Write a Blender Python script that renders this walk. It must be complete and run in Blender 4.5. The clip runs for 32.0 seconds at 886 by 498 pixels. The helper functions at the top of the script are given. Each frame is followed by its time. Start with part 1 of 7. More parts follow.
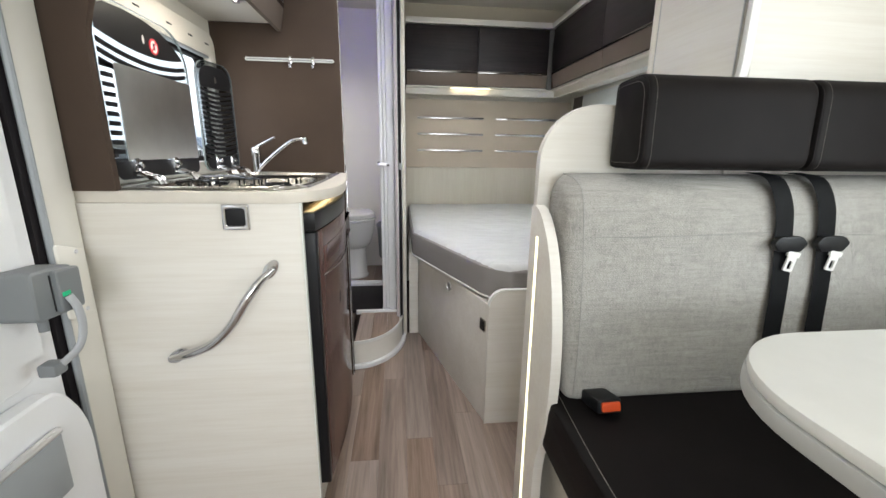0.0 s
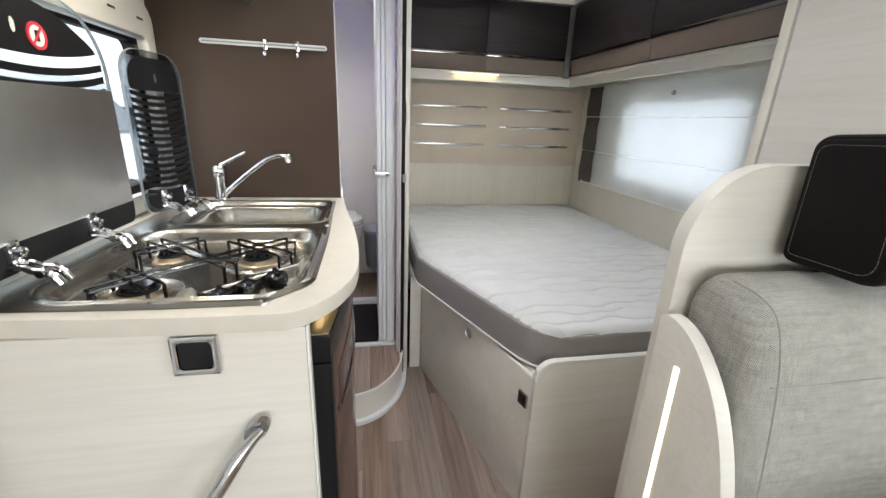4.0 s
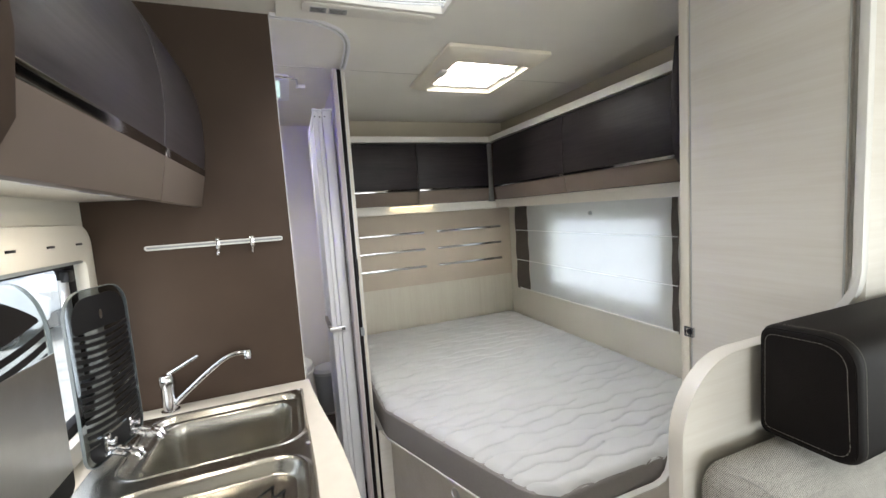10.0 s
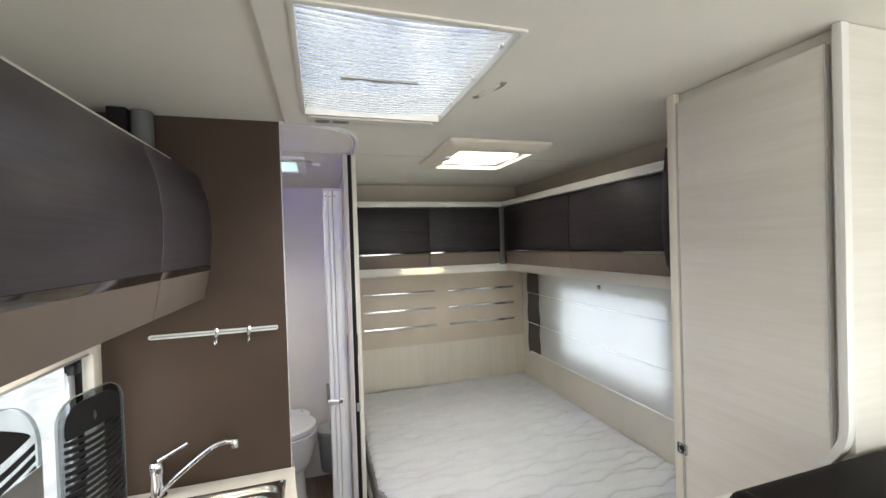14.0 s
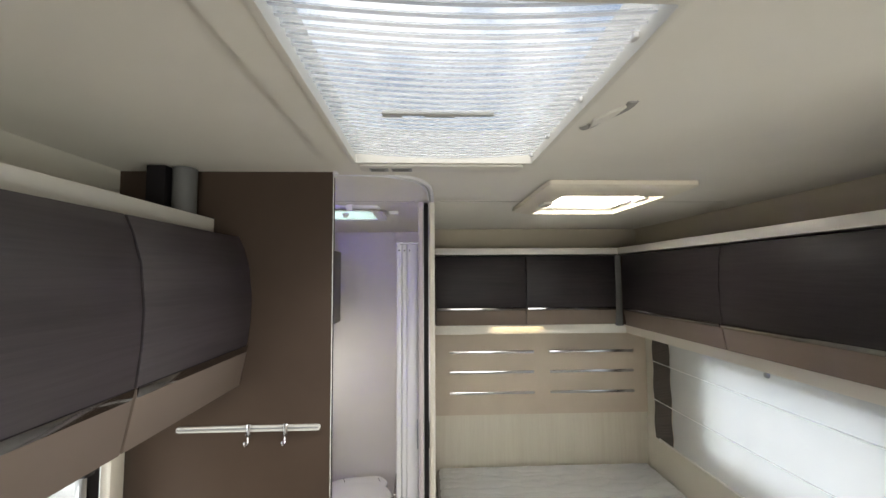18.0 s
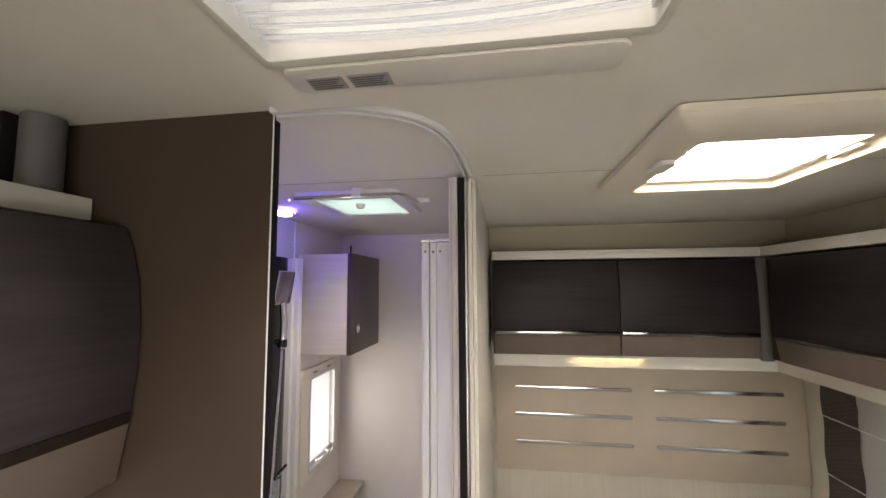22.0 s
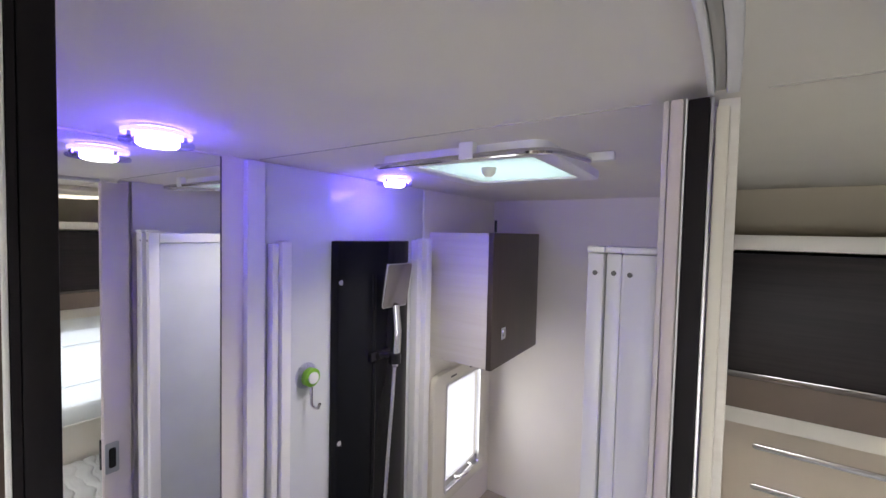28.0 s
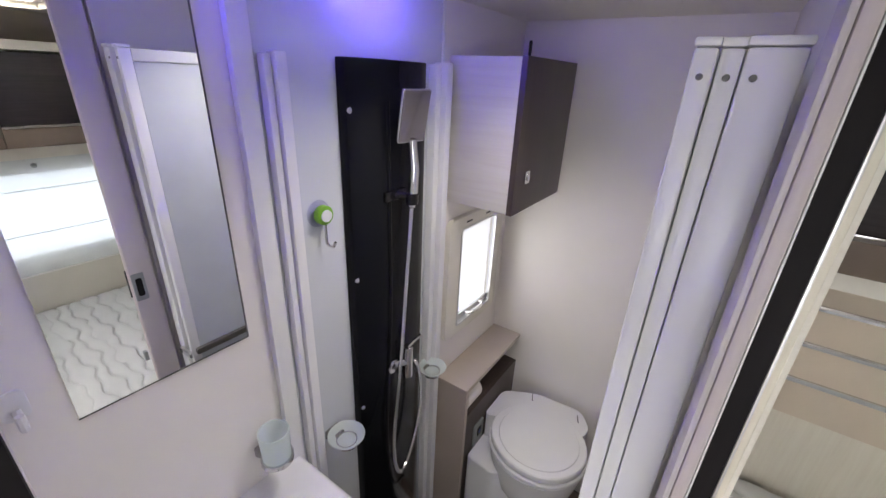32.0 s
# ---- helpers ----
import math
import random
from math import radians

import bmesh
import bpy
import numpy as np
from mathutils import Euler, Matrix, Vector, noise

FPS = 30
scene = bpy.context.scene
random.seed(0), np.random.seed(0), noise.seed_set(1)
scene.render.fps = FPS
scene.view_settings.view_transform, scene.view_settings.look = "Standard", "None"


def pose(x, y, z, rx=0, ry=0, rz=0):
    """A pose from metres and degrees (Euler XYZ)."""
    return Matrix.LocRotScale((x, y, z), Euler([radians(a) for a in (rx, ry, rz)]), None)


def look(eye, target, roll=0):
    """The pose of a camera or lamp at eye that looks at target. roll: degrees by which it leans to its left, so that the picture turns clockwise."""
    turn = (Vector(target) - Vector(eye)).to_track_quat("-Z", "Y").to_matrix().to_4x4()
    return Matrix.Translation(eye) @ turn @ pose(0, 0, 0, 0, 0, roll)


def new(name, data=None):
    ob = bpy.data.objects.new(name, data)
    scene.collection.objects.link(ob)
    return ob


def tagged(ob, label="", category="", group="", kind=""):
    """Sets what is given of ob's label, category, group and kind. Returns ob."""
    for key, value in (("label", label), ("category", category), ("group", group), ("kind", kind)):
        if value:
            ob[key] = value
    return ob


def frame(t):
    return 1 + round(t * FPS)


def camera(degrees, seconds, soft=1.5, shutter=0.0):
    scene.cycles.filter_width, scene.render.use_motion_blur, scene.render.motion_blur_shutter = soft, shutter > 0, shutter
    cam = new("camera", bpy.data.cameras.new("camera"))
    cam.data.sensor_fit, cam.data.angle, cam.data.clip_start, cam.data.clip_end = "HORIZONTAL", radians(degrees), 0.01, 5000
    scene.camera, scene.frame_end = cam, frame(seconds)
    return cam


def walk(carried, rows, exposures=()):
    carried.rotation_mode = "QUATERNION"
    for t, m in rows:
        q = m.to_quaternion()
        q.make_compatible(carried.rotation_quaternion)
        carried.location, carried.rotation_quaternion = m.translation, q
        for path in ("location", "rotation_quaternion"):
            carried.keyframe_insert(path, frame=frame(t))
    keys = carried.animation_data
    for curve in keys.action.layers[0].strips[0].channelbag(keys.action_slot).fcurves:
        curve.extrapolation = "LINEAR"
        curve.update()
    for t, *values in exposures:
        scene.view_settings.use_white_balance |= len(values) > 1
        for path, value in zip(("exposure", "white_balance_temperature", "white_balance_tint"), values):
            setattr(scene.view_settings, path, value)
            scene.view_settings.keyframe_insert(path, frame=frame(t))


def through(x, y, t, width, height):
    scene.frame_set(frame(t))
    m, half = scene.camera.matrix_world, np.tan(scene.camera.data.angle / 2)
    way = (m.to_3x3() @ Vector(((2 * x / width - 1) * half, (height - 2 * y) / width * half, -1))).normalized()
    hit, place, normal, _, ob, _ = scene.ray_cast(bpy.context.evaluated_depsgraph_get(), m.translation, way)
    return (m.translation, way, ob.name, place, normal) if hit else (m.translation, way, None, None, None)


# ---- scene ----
cam = camera(95.6, 32.0)
METRES, EYE, TILT, LEAN, TURN = 2.7, 1.063, 0.0, 0.0, -6.2
ROWS = [
    (0.0, 0.0, 0.0, 0.0, 0.19, -13.77, -0.76),
    (0.5, -0.0097, 0.0213, -0.0015, -0.13, -13.56, -1.17),
    (1.0, -0.02, 0.042, -0.0043, -0.5, -13.35, -1.51),
    (1.5, -0.0253, 0.0665, -0.0075, -0.94, -13.32, -1.76),
    (2.0, -0.0287, 0.094, -0.002, -1.22, -13.69, -1.91),
    (2.5, -0.0337, 0.1149, 0.0132, -1.54, -14.57, -2.1),
    (3.0, -0.046, 0.1316, 0.0329, -1.92, -15.78, -2.3),
    (3.5, -0.0596, 0.1469, 0.0459, -2.71, -17.09, -2.42),
    (5.5, -0.0989, 0.173, 0.0872, -9.27, -18.8, -0.75),
    (6.0, -0.1058, 0.1764, 0.0877, -10.87, -18.24, -0.23),
    (6.5, -0.1111, 0.1784, 0.0922, -12.23, -17.26, 0.15),
    (7.0, -0.1165, 0.1824, 0.0981, -13.41, -15.8, 0.54),
    (7.5, -0.1181, 0.1847, 0.103, -14.14, -13.97, 1.02),
    (8.0, -0.1194, 0.1843, 0.1089, -14.59, -12.08, 1.61),
    (8.5, -0.1194, 0.1837, 0.117, -14.97, -10.22, 2.22),
    (9.0, -0.1174, 0.1826, 0.125, -15.11, -8.47, 2.84),
    (9.5, -0.1127, 0.1807, 0.1337, -15.0, -6.9, 3.49),
    (10.0, -0.1076, 0.178, 0.1445, -14.88, -5.53, 3.81),
    (10.5, -0.1007, 0.1725, 0.1556, -14.68, -4.3, 3.87),
    (11.0, -0.0933, 0.1676, 0.1651, -14.45, -3.28, 3.65),
    (11.5, -0.0833, 0.1664, 0.1727, -14.03, -2.49, 3.15),
    (12.0, -0.0775, 0.1655, 0.1822, -13.54, -1.93, 2.66),
    (12.5, -0.0728, 0.1646, 0.1901, -13.02, -1.48, 2.29),
    (13.0, -0.0699, 0.1615, 0.1985, -12.44, -1.19, 2.02),
    (13.5, -0.0668, 0.1577, 0.2069, -11.72, -1.0, 1.88),
    (15.5, -0.0495, 0.2019, 0.2329, -6.36, 0.76, 1.9),
    (16.0, -0.0394, 0.2182, 0.2379, -4.06, 1.43, 1.82),
    (16.5, -0.0351, 0.2318, 0.2459, -1.55, 2.1, 1.54),
    (17.0, -0.0322, 0.2458, 0.2523, 0.74, 2.72, 1.16),
    (17.5, -0.0317, 0.2615, 0.2563, 2.5, 3.22, 0.68),
    (18.0, -0.0298, 0.2817, 0.262, 3.84, 3.74, 0.34),
    (18.5, -0.0282, 0.2977, 0.2698, 4.78, 4.36, 0.05),
    (19.0, -0.0245, 0.3167, 0.2718, 5.88, 4.89, -0.05),
    (19.5, -0.0126, 0.339, 0.2708, 7.27, 5.54, -0.14),
    (20.0, -0.0027, 0.357, 0.2698, 8.76, 6.05, -0.08),
    (20.5, -0.0016, 0.3788, 0.2691, 10.24, 6.0, -0.1),
    (21.0, -0.0052, 0.409, 0.2672, 11.4, 5.59, -0.05),
    (21.5, -0.0096, 0.4402, 0.2646, 12.77, 5.36, 0.2),
    (22.0, -0.0165, 0.4681, 0.2654, 14.65, 5.12, 0.35),
    (22.5, -0.01, 0.4941, 0.2645, 17.59, 5.38, 0.52),
    (23.0, -0.0054, 0.5195, 0.2644, 20.74, 5.54, 0.44),
    (23.5, -0.0025, 0.5383, 0.2646, 23.74, 5.87, 0.29),
    (24.0, -0.0058, 0.5555, 0.2653, 26.01, 5.94, 0.18),
    (24.5, -0.0132, 0.5736, 0.2653, 27.37, 5.87, 0.26),
    (26.5, -0.0477, 0.6353, 0.2921, 36.65, 6.01, 0.22),
    (27.0, -0.0513, 0.6383, 0.3013, 39.25, 4.03, -0.22),
    (27.5, -0.0567, 0.6406, 0.3077, 40.0, 0.97, -0.83),
    (28.0, -0.0646, 0.644, 0.3117, 39.94, -2.34, -1.3),
    (28.5, -0.0683, 0.6473, 0.3149, 39.97, -5.5, -1.71),
    (29.0, -0.0706, 0.6474, 0.3188, 40.29, -8.37, -2.05),
    (29.5, -0.0748, 0.6491, 0.3188, 41.01, -10.97, -2.23),
    (30.0, -0.0801, 0.654, 0.3142, 41.94, -13.16, -2.24),
    (30.5, -0.0826, 0.6591, 0.3089, 42.58, -15.4, -2.17),
    (31.0, -0.0857, 0.6592, 0.3041, 42.61, -17.79, -2.19),
    (31.5, -0.0907, 0.66, 0.2971, 42.05, -20.35, -2.29),
    (32.0, -0.0949, 0.6618, 0.2925, 41.2, -23.21, -2.44),
]
# the film's own brightness and white balance: darker and warmer below the bright roof window
LOOK = [(0.0, 0.82, 6250, 10), (2.0, 0.88, 6250, 10), (5.5, 0.64, 6350, 10), (9.0, 0.74, 6400, 10), (13.5, 0.76, 6450, 10), (16.0, 0.64, 6550, 10), (18.0, 0.60, 6750, 10), (19.0, 0.55, 7100, 12), (20.0, 0.44, 8100, 20),
        (21.0, 0.38, 8700, 25), (22.0, 0.54, 7300, 15), (23.0, 0.76, 6700, 10), (24.0, 1.0, 6600, 10), (26.5, 0.76, 6450, 14), (29.0, 0.62, 6450, 15), (32.0, 0.66, 6450, 14)]
walk(cam, [(t, pose(0, 0, EYE, TILT, LEAN, TURN) @ pose(METRES * x, METRES * y, METRES * z, 90 + pitch, roll, yaw)) for t, x, y, z, yaw, pitch, roll in ROWS], LOOK)

# ---- world, sun, openings' daylight, added side fill ----
world = bpy.data.worlds.new("sky")
scene.world = world
world.use_nodes = True
wn = world.node_tree.nodes
wl = world.node_tree.links
bg = wn["Background"]
sky = wn.new("ShaderNodeTexSky")
sky.sky_type = "NISHITA"
sky.sun_disc = False
sky.sun_elevation = radians(53)
sky.sun_rotation = radians(207)
geo = wn.new("ShaderNodeTexCoord")
puff = wn.new("ShaderNodeTexNoise")
puff.inputs["Scale"].default_value, puff.inputs["Detail"].default_value = 2.6, 6
wl.new(geo.outputs["Generated"], puff.inputs["Vector"])
cover = wn.new("ShaderNodeValToRGB")
cover.color_ramp.elements[0].position, cover.color_ramp.elements[1].position = 0.42, 0.62
wl.new(puff.outputs["Fac"], cover.inputs[0])
cloud = wn.new("ShaderNodeMix")
cloud.data_type = "RGBA"
wl.new(cover.outputs[0], cloud.inputs[0])
wl.new(sky.outputs[0], cloud.inputs[6])
cloud.inputs[7].default_value = (9.2, 9.4, 9.8, 1)
wl.new(cloud.outputs[2], bg.inputs[0])
bg.inputs[1].default_value = 0.15
sun = new("sun", bpy.data.lights.new("sun", "SUN"))
sun.data.energy, sun.data.angle, sun.data.color = 1.5, radians(25), (1.0, 0.97, 0.93)
sun.matrix_world = look((-3, -6, 9), (0, 0, 0))


def area_lamp(name, eye, target, sx, sy, watts, color=(1, 1, 1)):
    lamp = bpy.data.lights.new(name, "AREA")
    lamp.shape, lamp.size, lamp.size_y, lamp.energy, lamp.color = "RECTANGLE", sx, sy, 0.7 * watts, color
    ob = new(name, lamp)
    ob.matrix_world = look(eye, target)
    return ob


DAY = (0.90, 0.95, 1.0)
area_lamp("skylight_daylight", (0.042, 1.38, 2.018), (0.042, 1.38, 0), 0.36, 0.50, 4.3, (0.98, 0.98, 1.0)).data.spread = radians(125)
area_lamp("bed_vent_daylight", (0.58, 2.14, 2.10), (0.58, 2.14, 0), 0.30, 0.32, 7.6, (1.0, 0.97, 0.92))
area_lamp("bed_window_sky", (1.338, 2.25, 1.14), (0, 2.25, 1.14), 0.78, 0.40, 1.08, (0.86, 0.96, 1.0))
area_lamp("kitchen_window_daylight", (-0.765, 1.4, 1.2), (0.5, 1.4, 0.9), 0.60, 0.34, 1.3, DAY)
area_lamp("bath_window_daylight", (-0.706, 2.975, 1.22), (0.3, 2.975, 1.22), 0.20, 0.34, 0.5, (1.0, 0.97, 0.90))
area_lamp("bath_window_sky", (-0.79, 2.975, 1.21), (0.3, 2.975, 1.21), 0.24, 0.37, 0.33, DAY)
area_lamp("bath_vent_daylight", (-0.325, 2.447, 2.008), (-0.325, 2.447, 0), 0.20, 0.23, 2.0, (1.0, 0.94, 0.84)).data.spread = radians(125)
area_lamp("bath_vent_sky", (-0.325, 2.447, 2.07), (-0.325, 2.447, 0), 0.20, 0.23, 0.10, DAY)
area_lamp("windscreen_daylight", (0.25, -2.25, 1.35), (0.25, 0.5, 0.9), 1.7, 0.8, 31, (0.96, 0.99, 1.0))
# added fill from the unseen side by the table, brightens the kitchen doors
area_lamp("dinette_side_fill", (1.33, 0.0, 1.15), (0, 0.3, 0.9), 0.8, 0.5, 7.5, (0.94, 1.0, 0.98))

# ---- materials ----
def nodes_of(name):
    m = bpy.data.materials.new(name)
    m.use_nodes = True
    return m, m.node_tree.nodes, m.node_tree.links, m.node_tree.nodes["Principled BSDF"]


def coords(n, l, scale, rot=(0, 0, 0)):
    c = n.new("ShaderNodeTexCoord")
    mp = n.new("ShaderNodeMapping")
    mp.inputs["Scale"].default_value = scale
    mp.inputs["Rotation"].default_value = rot
    l.new(c.outputs["Object"], mp.inputs[0])
    return mp.outputs[0]


def noise_node(n, l, vec, scale, detail=4.0, rough=0.55, distort=0.0):
    t = n.new("ShaderNodeTexNoise")
    t.inputs["Scale"].default_value, t.inputs["Detail"].default_value = scale, detail
    t.inputs["Roughness"].default_value, t.inputs["Distortion"].default_value = rough, distort
    l.new(vec, t.inputs["Vector"])
    return t.outputs["Fac"]


def ramp(n, l, fac, stops):
    r = n.new("ShaderNodeValToRGB")
    e = r.color_ramp.elements
    while len(e) < len(stops):
        e.new(0.5)
    for el, (p, c) in zip(e, stops):
        el.position, el.color = p, (*c, 1)
    l.new(fac, r.inputs[0])
    return r.outputs[0]


def bump(n, l, b, height, strength, distance=0.002):
    u = n.new("ShaderNodeBump")
    u.inputs["Strength"].default_value, u.inputs["Distance"].default_value = strength, distance
    l.new(height, u.inputs["Height"])
    l.new(u.outputs[0], b.inputs["Normal"])


def mixed(n, l, fac, a, b, kind="MIX"):
    m = n.new("ShaderNodeMix")
    m.data_type, m.blend_type = "RGBA", kind
    for s, v in ((m.inputs[0], fac), (m.inputs[6], a), (m.inputs[7], b)):
        if hasattr(v, "links"):
            l.new(v, s)
        else:
            s.default_value = v if isinstance(v, float) else (*v, 1)
    return m.outputs[2]


def plain(name, color, rough=0.5, metal=0.0, vary=0.06, scale=6.0, bumpy=0.0, bscale=300.0, coat=0.0, spec=0.5):
    m, n, l, b = nodes_of(name)
    v = coords(n, l, (1, 1, 1))
    f = noise_node(n, l, v, scale)
    lo = tuple(c * (1 - vary) for c in color)
    hi = tuple(min(1, c * (1 + vary)) for c in color)
    l.new(ramp(n, l, f, [(0.3, lo), (0.7, hi)]), b.inputs["Base Color"])
    b.inputs["Roughness"].default_value, b.inputs["Metallic"].default_value = rough, metal
    b.inputs["Coat Weight"].default_value = coat
    b.inputs["Specular IOR Level"].default_value = spec
    if bumpy:
        bump(n, l, b, noise_node(n, l, v, bscale, 3), bumpy, 0.001)
    return m


def wood(name, dark, light, grain, rough=0.45, along="x", bumpy=0.08, contrast=0.5, random_tint=0.0, spec=0.5):
    """Grain lines run along one axis of the object."""
    m, n, l, b = nodes_of(name)
    s = {"x": (0.6, 14, 14), "y": (14, 0.6, 14), "z": (14, 14, 0.6)}[along]
    v = coords(n, l, s)
    if random_tint:
        info = n.new("ShaderNodeObjectInfo")
        add = n.new("ShaderNodeVectorMath")
        add.operation = "MULTIPLY_ADD"
        add.inputs[1].default_value = (37, 53, 71)
        l.new(info.outputs["Random"], add.inputs[0])
        l.new(v, add.inputs[2])
        v = add.outputs[0]
    wide = noise_node(n, l, v, grain * 0.3, 3, 0.5, 0.6)
    fine = noise_node(n, l, v, grain * 2.2, 5, 0.65, 0.3)
    mid = tuple((a * (1 - contrast) + c * contrast) for a, c in zip(light, dark))
    c1 = ramp(n, l, wide, [(0.3, mid), (0.65, light)])
    c2 = ramp(n, l, fine, [(0.32, dark), (0.6, light)])
    col = mixed(n, l, 0.35, c1, c2)
    if random_tint:
        br = n.new("ShaderNodeBrightContrast")
        mul = n.new("ShaderNodeMath")
        mul.operation = "MULTIPLY_ADD"
        mul.inputs[1].default_value, mul.inputs[2].default_value = random_tint, -random_tint / 2
        l.new(info.outputs["Random"], mul.inputs[0])
        l.new(mul.outputs[0], br.inputs["Bright"])
        l.new(col, br.inputs["Color"])
        col = br.outputs[0]
    l.new(col, b.inputs["Base Color"])
    b.inputs["Roughness"].default_value = rough
    b.inputs["Specular IOR Level"].default_value = spec
    bump(n, l, b, fine, bumpy, 0.0006)
    return m


def woven(name, dark, light, scale, rough=0.9, strength=0.5, sheen=0.0):
    """Two crossed thread waves with uneven dark and light threads."""
    m, n, l, b = nodes_of(name)
    v = coords(n, l, (1, 1, 1))
    w = []
    for direction in ("X", "Z"):
        t = n.new("ShaderNodeTexWave")
        t.wave_type, t.bands_direction = "BANDS", direction
        t.inputs["Scale"].default_value, t.inputs["Distortion"].default_value = scale, 0.7
        t.inputs["Detail"].default_value, t.inputs["Detail Scale"].default_value = 2, 3
        l.new(v, t.inputs["Vector"])
        w.append(t.outputs["Fac"])
    mul = n.new("ShaderNodeMath")
    mul.operation = "MULTIPLY"
    l.new(w[0], mul.inputs[0])
    l.new(w[1], mul.inputs[1])
    vx = coords(n, l, (5, 5, 25))
    vz = coords(n, l, (25, 25, 5))
    streak = noise_node(n, l, vx, 24, 4)
    streak2 = noise_node(n, l, vz, 24, 4)
    c1 = ramp(n, l, mul.outputs[0], [(0.06, dark), (0.40, light)])
    c2 = ramp(n, l, streak, [(0.36, dark), (0.56, light)])
    c3 = ramp(n, l, streak2, [(0.36, dark), (0.56, light)])
    col = mixed(n, l, 0.25, mixed(n, l, 0.33, c1, c2), c3)
    l.new(col, b.inputs["Base Color"])
    b.inputs["Roughness"].default_value = rough
    b.inputs["Sheen Weight"].default_value = sheen
    bump(n, l, b, mul.outputs[0], strength, 0.001)
    return m


def linen(name, dark, light, pitch=0.0038):
    """Basket weave of pale and dark threads, loosened by slubs and uneven tone."""
    m, n, l, b = nodes_of(name)
    c = n.new("ShaderNodeTexCoord")
    wob = n.new("ShaderNodeTexNoise")
    wob.inputs["Scale"].default_value, wob.inputs["Detail"].default_value = 60, 2
    l.new(c.outputs["Object"], wob.inputs["Vector"])
    add = n.new("ShaderNodeVectorMath")
    add.operation = "MULTIPLY_ADD"
    add.inputs[1].default_value = (0.0012, 0.0012, 0.0012)
    l.new(wob.outputs["Color"], add.inputs[0])
    l.new(c.outputs["Object"], add.inputs[2])
    waves = []
    for axis in ((1, -1, 0), (0.5, 0.5, 1)):
        dot = n.new("ShaderNodeVectorMath")
        dot.operation = "DOT_PRODUCT"
        dot.inputs[1].default_value = tuple(a * 2 * math.pi / pitch for a in axis)
        l.new(add.outputs[0], dot.inputs[0])
        sn = n.new("ShaderNodeMath")
        sn.operation = "SINE"
        l.new(dot.outputs["Value"], sn.inputs[0])
        waves.append(sn.outputs[0])
    mul = n.new("ShaderNodeMath")
    mul.operation = "MULTIPLY"
    l.new(waves[0], mul.inputs[0])
    l.new(waves[1], mul.inputs[1])
    half = n.new("ShaderNodeMath")
    half.operation = "MULTIPLY_ADD"
    half.inputs[1].default_value, half.inputs[2].default_value = 0.5, 0.5
    l.new(mul.outputs[0], half.inputs[0])
    slub = noise_node(n, l, coords(n, l, (14, 14, 330)), 1.0, 3, 0.6)
    slub2 = noise_node(n, l, coords(n, l, (330, 330, 14)), 1.0, 3, 0.6)
    wide = noise_node(n, l, coords(n, l, (1, 1, 1)), 14.0, 3)
    c1 = ramp(n, l, half.outputs[0], [(0.22, dark), (0.62, light)])
    c3 = ramp(n, l, slub, [(0.36, dark), (0.60, light)])
    c4 = ramp(n, l, slub2, [(0.36, dark), (0.60, light)])
    col = mixed(n, l, 0.30, c1, mixed(n, l, 0.5, c3, c4))
    tone = ramp(n, l, wide, [(0.3, (0.92, 0.92, 0.91)), (0.7, (1, 1, 1))])
    l.new(mixed(n, l, 1.0, col, tone, "MULTIPLY"), b.inputs["Base Color"])
    b.inputs["Roughness"].default_value = 0.95
    b.inputs["Specular IOR Level"].default_value = 0.15
    bump(n, l, b, half.outputs[0], 0.5, 0.0010)
    return m


def glowing(name, color, strength):
    m, n, l, b = nodes_of(name)
    b.inputs["Base Color"].default_value = (*color, 1)
    b.inputs["Emission Color"].default_value = (*color, 1)
    b.inputs["Emission Strength"].default_value = strength
    return m


def translucent(name, color, through, open_part=0.0):
    m, n, l, b = nodes_of(name)
    b.inputs["Base Color"].default_value = (*color, 1)
    b.inputs["Roughness"].default_value = 0.9
    tr = n.new("ShaderNodeBsdfTranslucent")
    tr.inputs[0].default_value = (*color, 1)
    mix = n.new("ShaderNodeMixShader")
    mix.inputs[0].default_value = through
    l.new(b.outputs[0], mix.inputs[1])
    l.new(tr.outputs[0], mix.inputs[2])
    last = mix
    if open_part:
        clear = n.new("ShaderNodeBsdfTransparent")
        m2 = n.new("ShaderNodeMixShader")
        m2.inputs[0].default_value = open_part
        l.new(mix.outputs[0], m2.inputs[1])
        l.new(clear.outputs[0], m2.inputs[2])
        last = m2
    l.new(last.outputs[0], n["Material Output"].inputs[0])
    return m


PALE_H = wood("pale_wood_along_x", (0.63, 0.58, 0.50), (0.76, 0.73, 0.67), 3.0, 0.42, "x")
PALE_Y = wood("pale_wood_along_y", (0.63, 0.58, 0.50), (0.76, 0.73, 0.67), 3.0, 0.42, "y")
PALE_Z = wood("pale_wood_upright", (0.63, 0.57, 0.47), (0.76, 0.72, 0.62), 3.0, 0.42, "z")
DARK_X = wood("dark_wood_along_x", (0.0034, 0.0024, 0.0028), (0.027, 0.0215, 0.0232), 4.6, 0.46, "x", 0.25, spec=0.24)
DARK_Y = wood("dark_wood_along_y", (0.0034, 0.0024, 0.0028), (0.027, 0.0215, 0.0232), 4.6, 0.46, "y", 0.25, spec=0.24)
# kitchen doors: same wood, lightened to carry the windscreen's reflection in its colour
DARK_SHEEN = wood("dark_wood_sheen_in_colour", (0.0058, 0.0044, 0.0051), (0.055, 0.045, 0.051), 4.6, 0.40, "y", 0.3, spec=0.75)
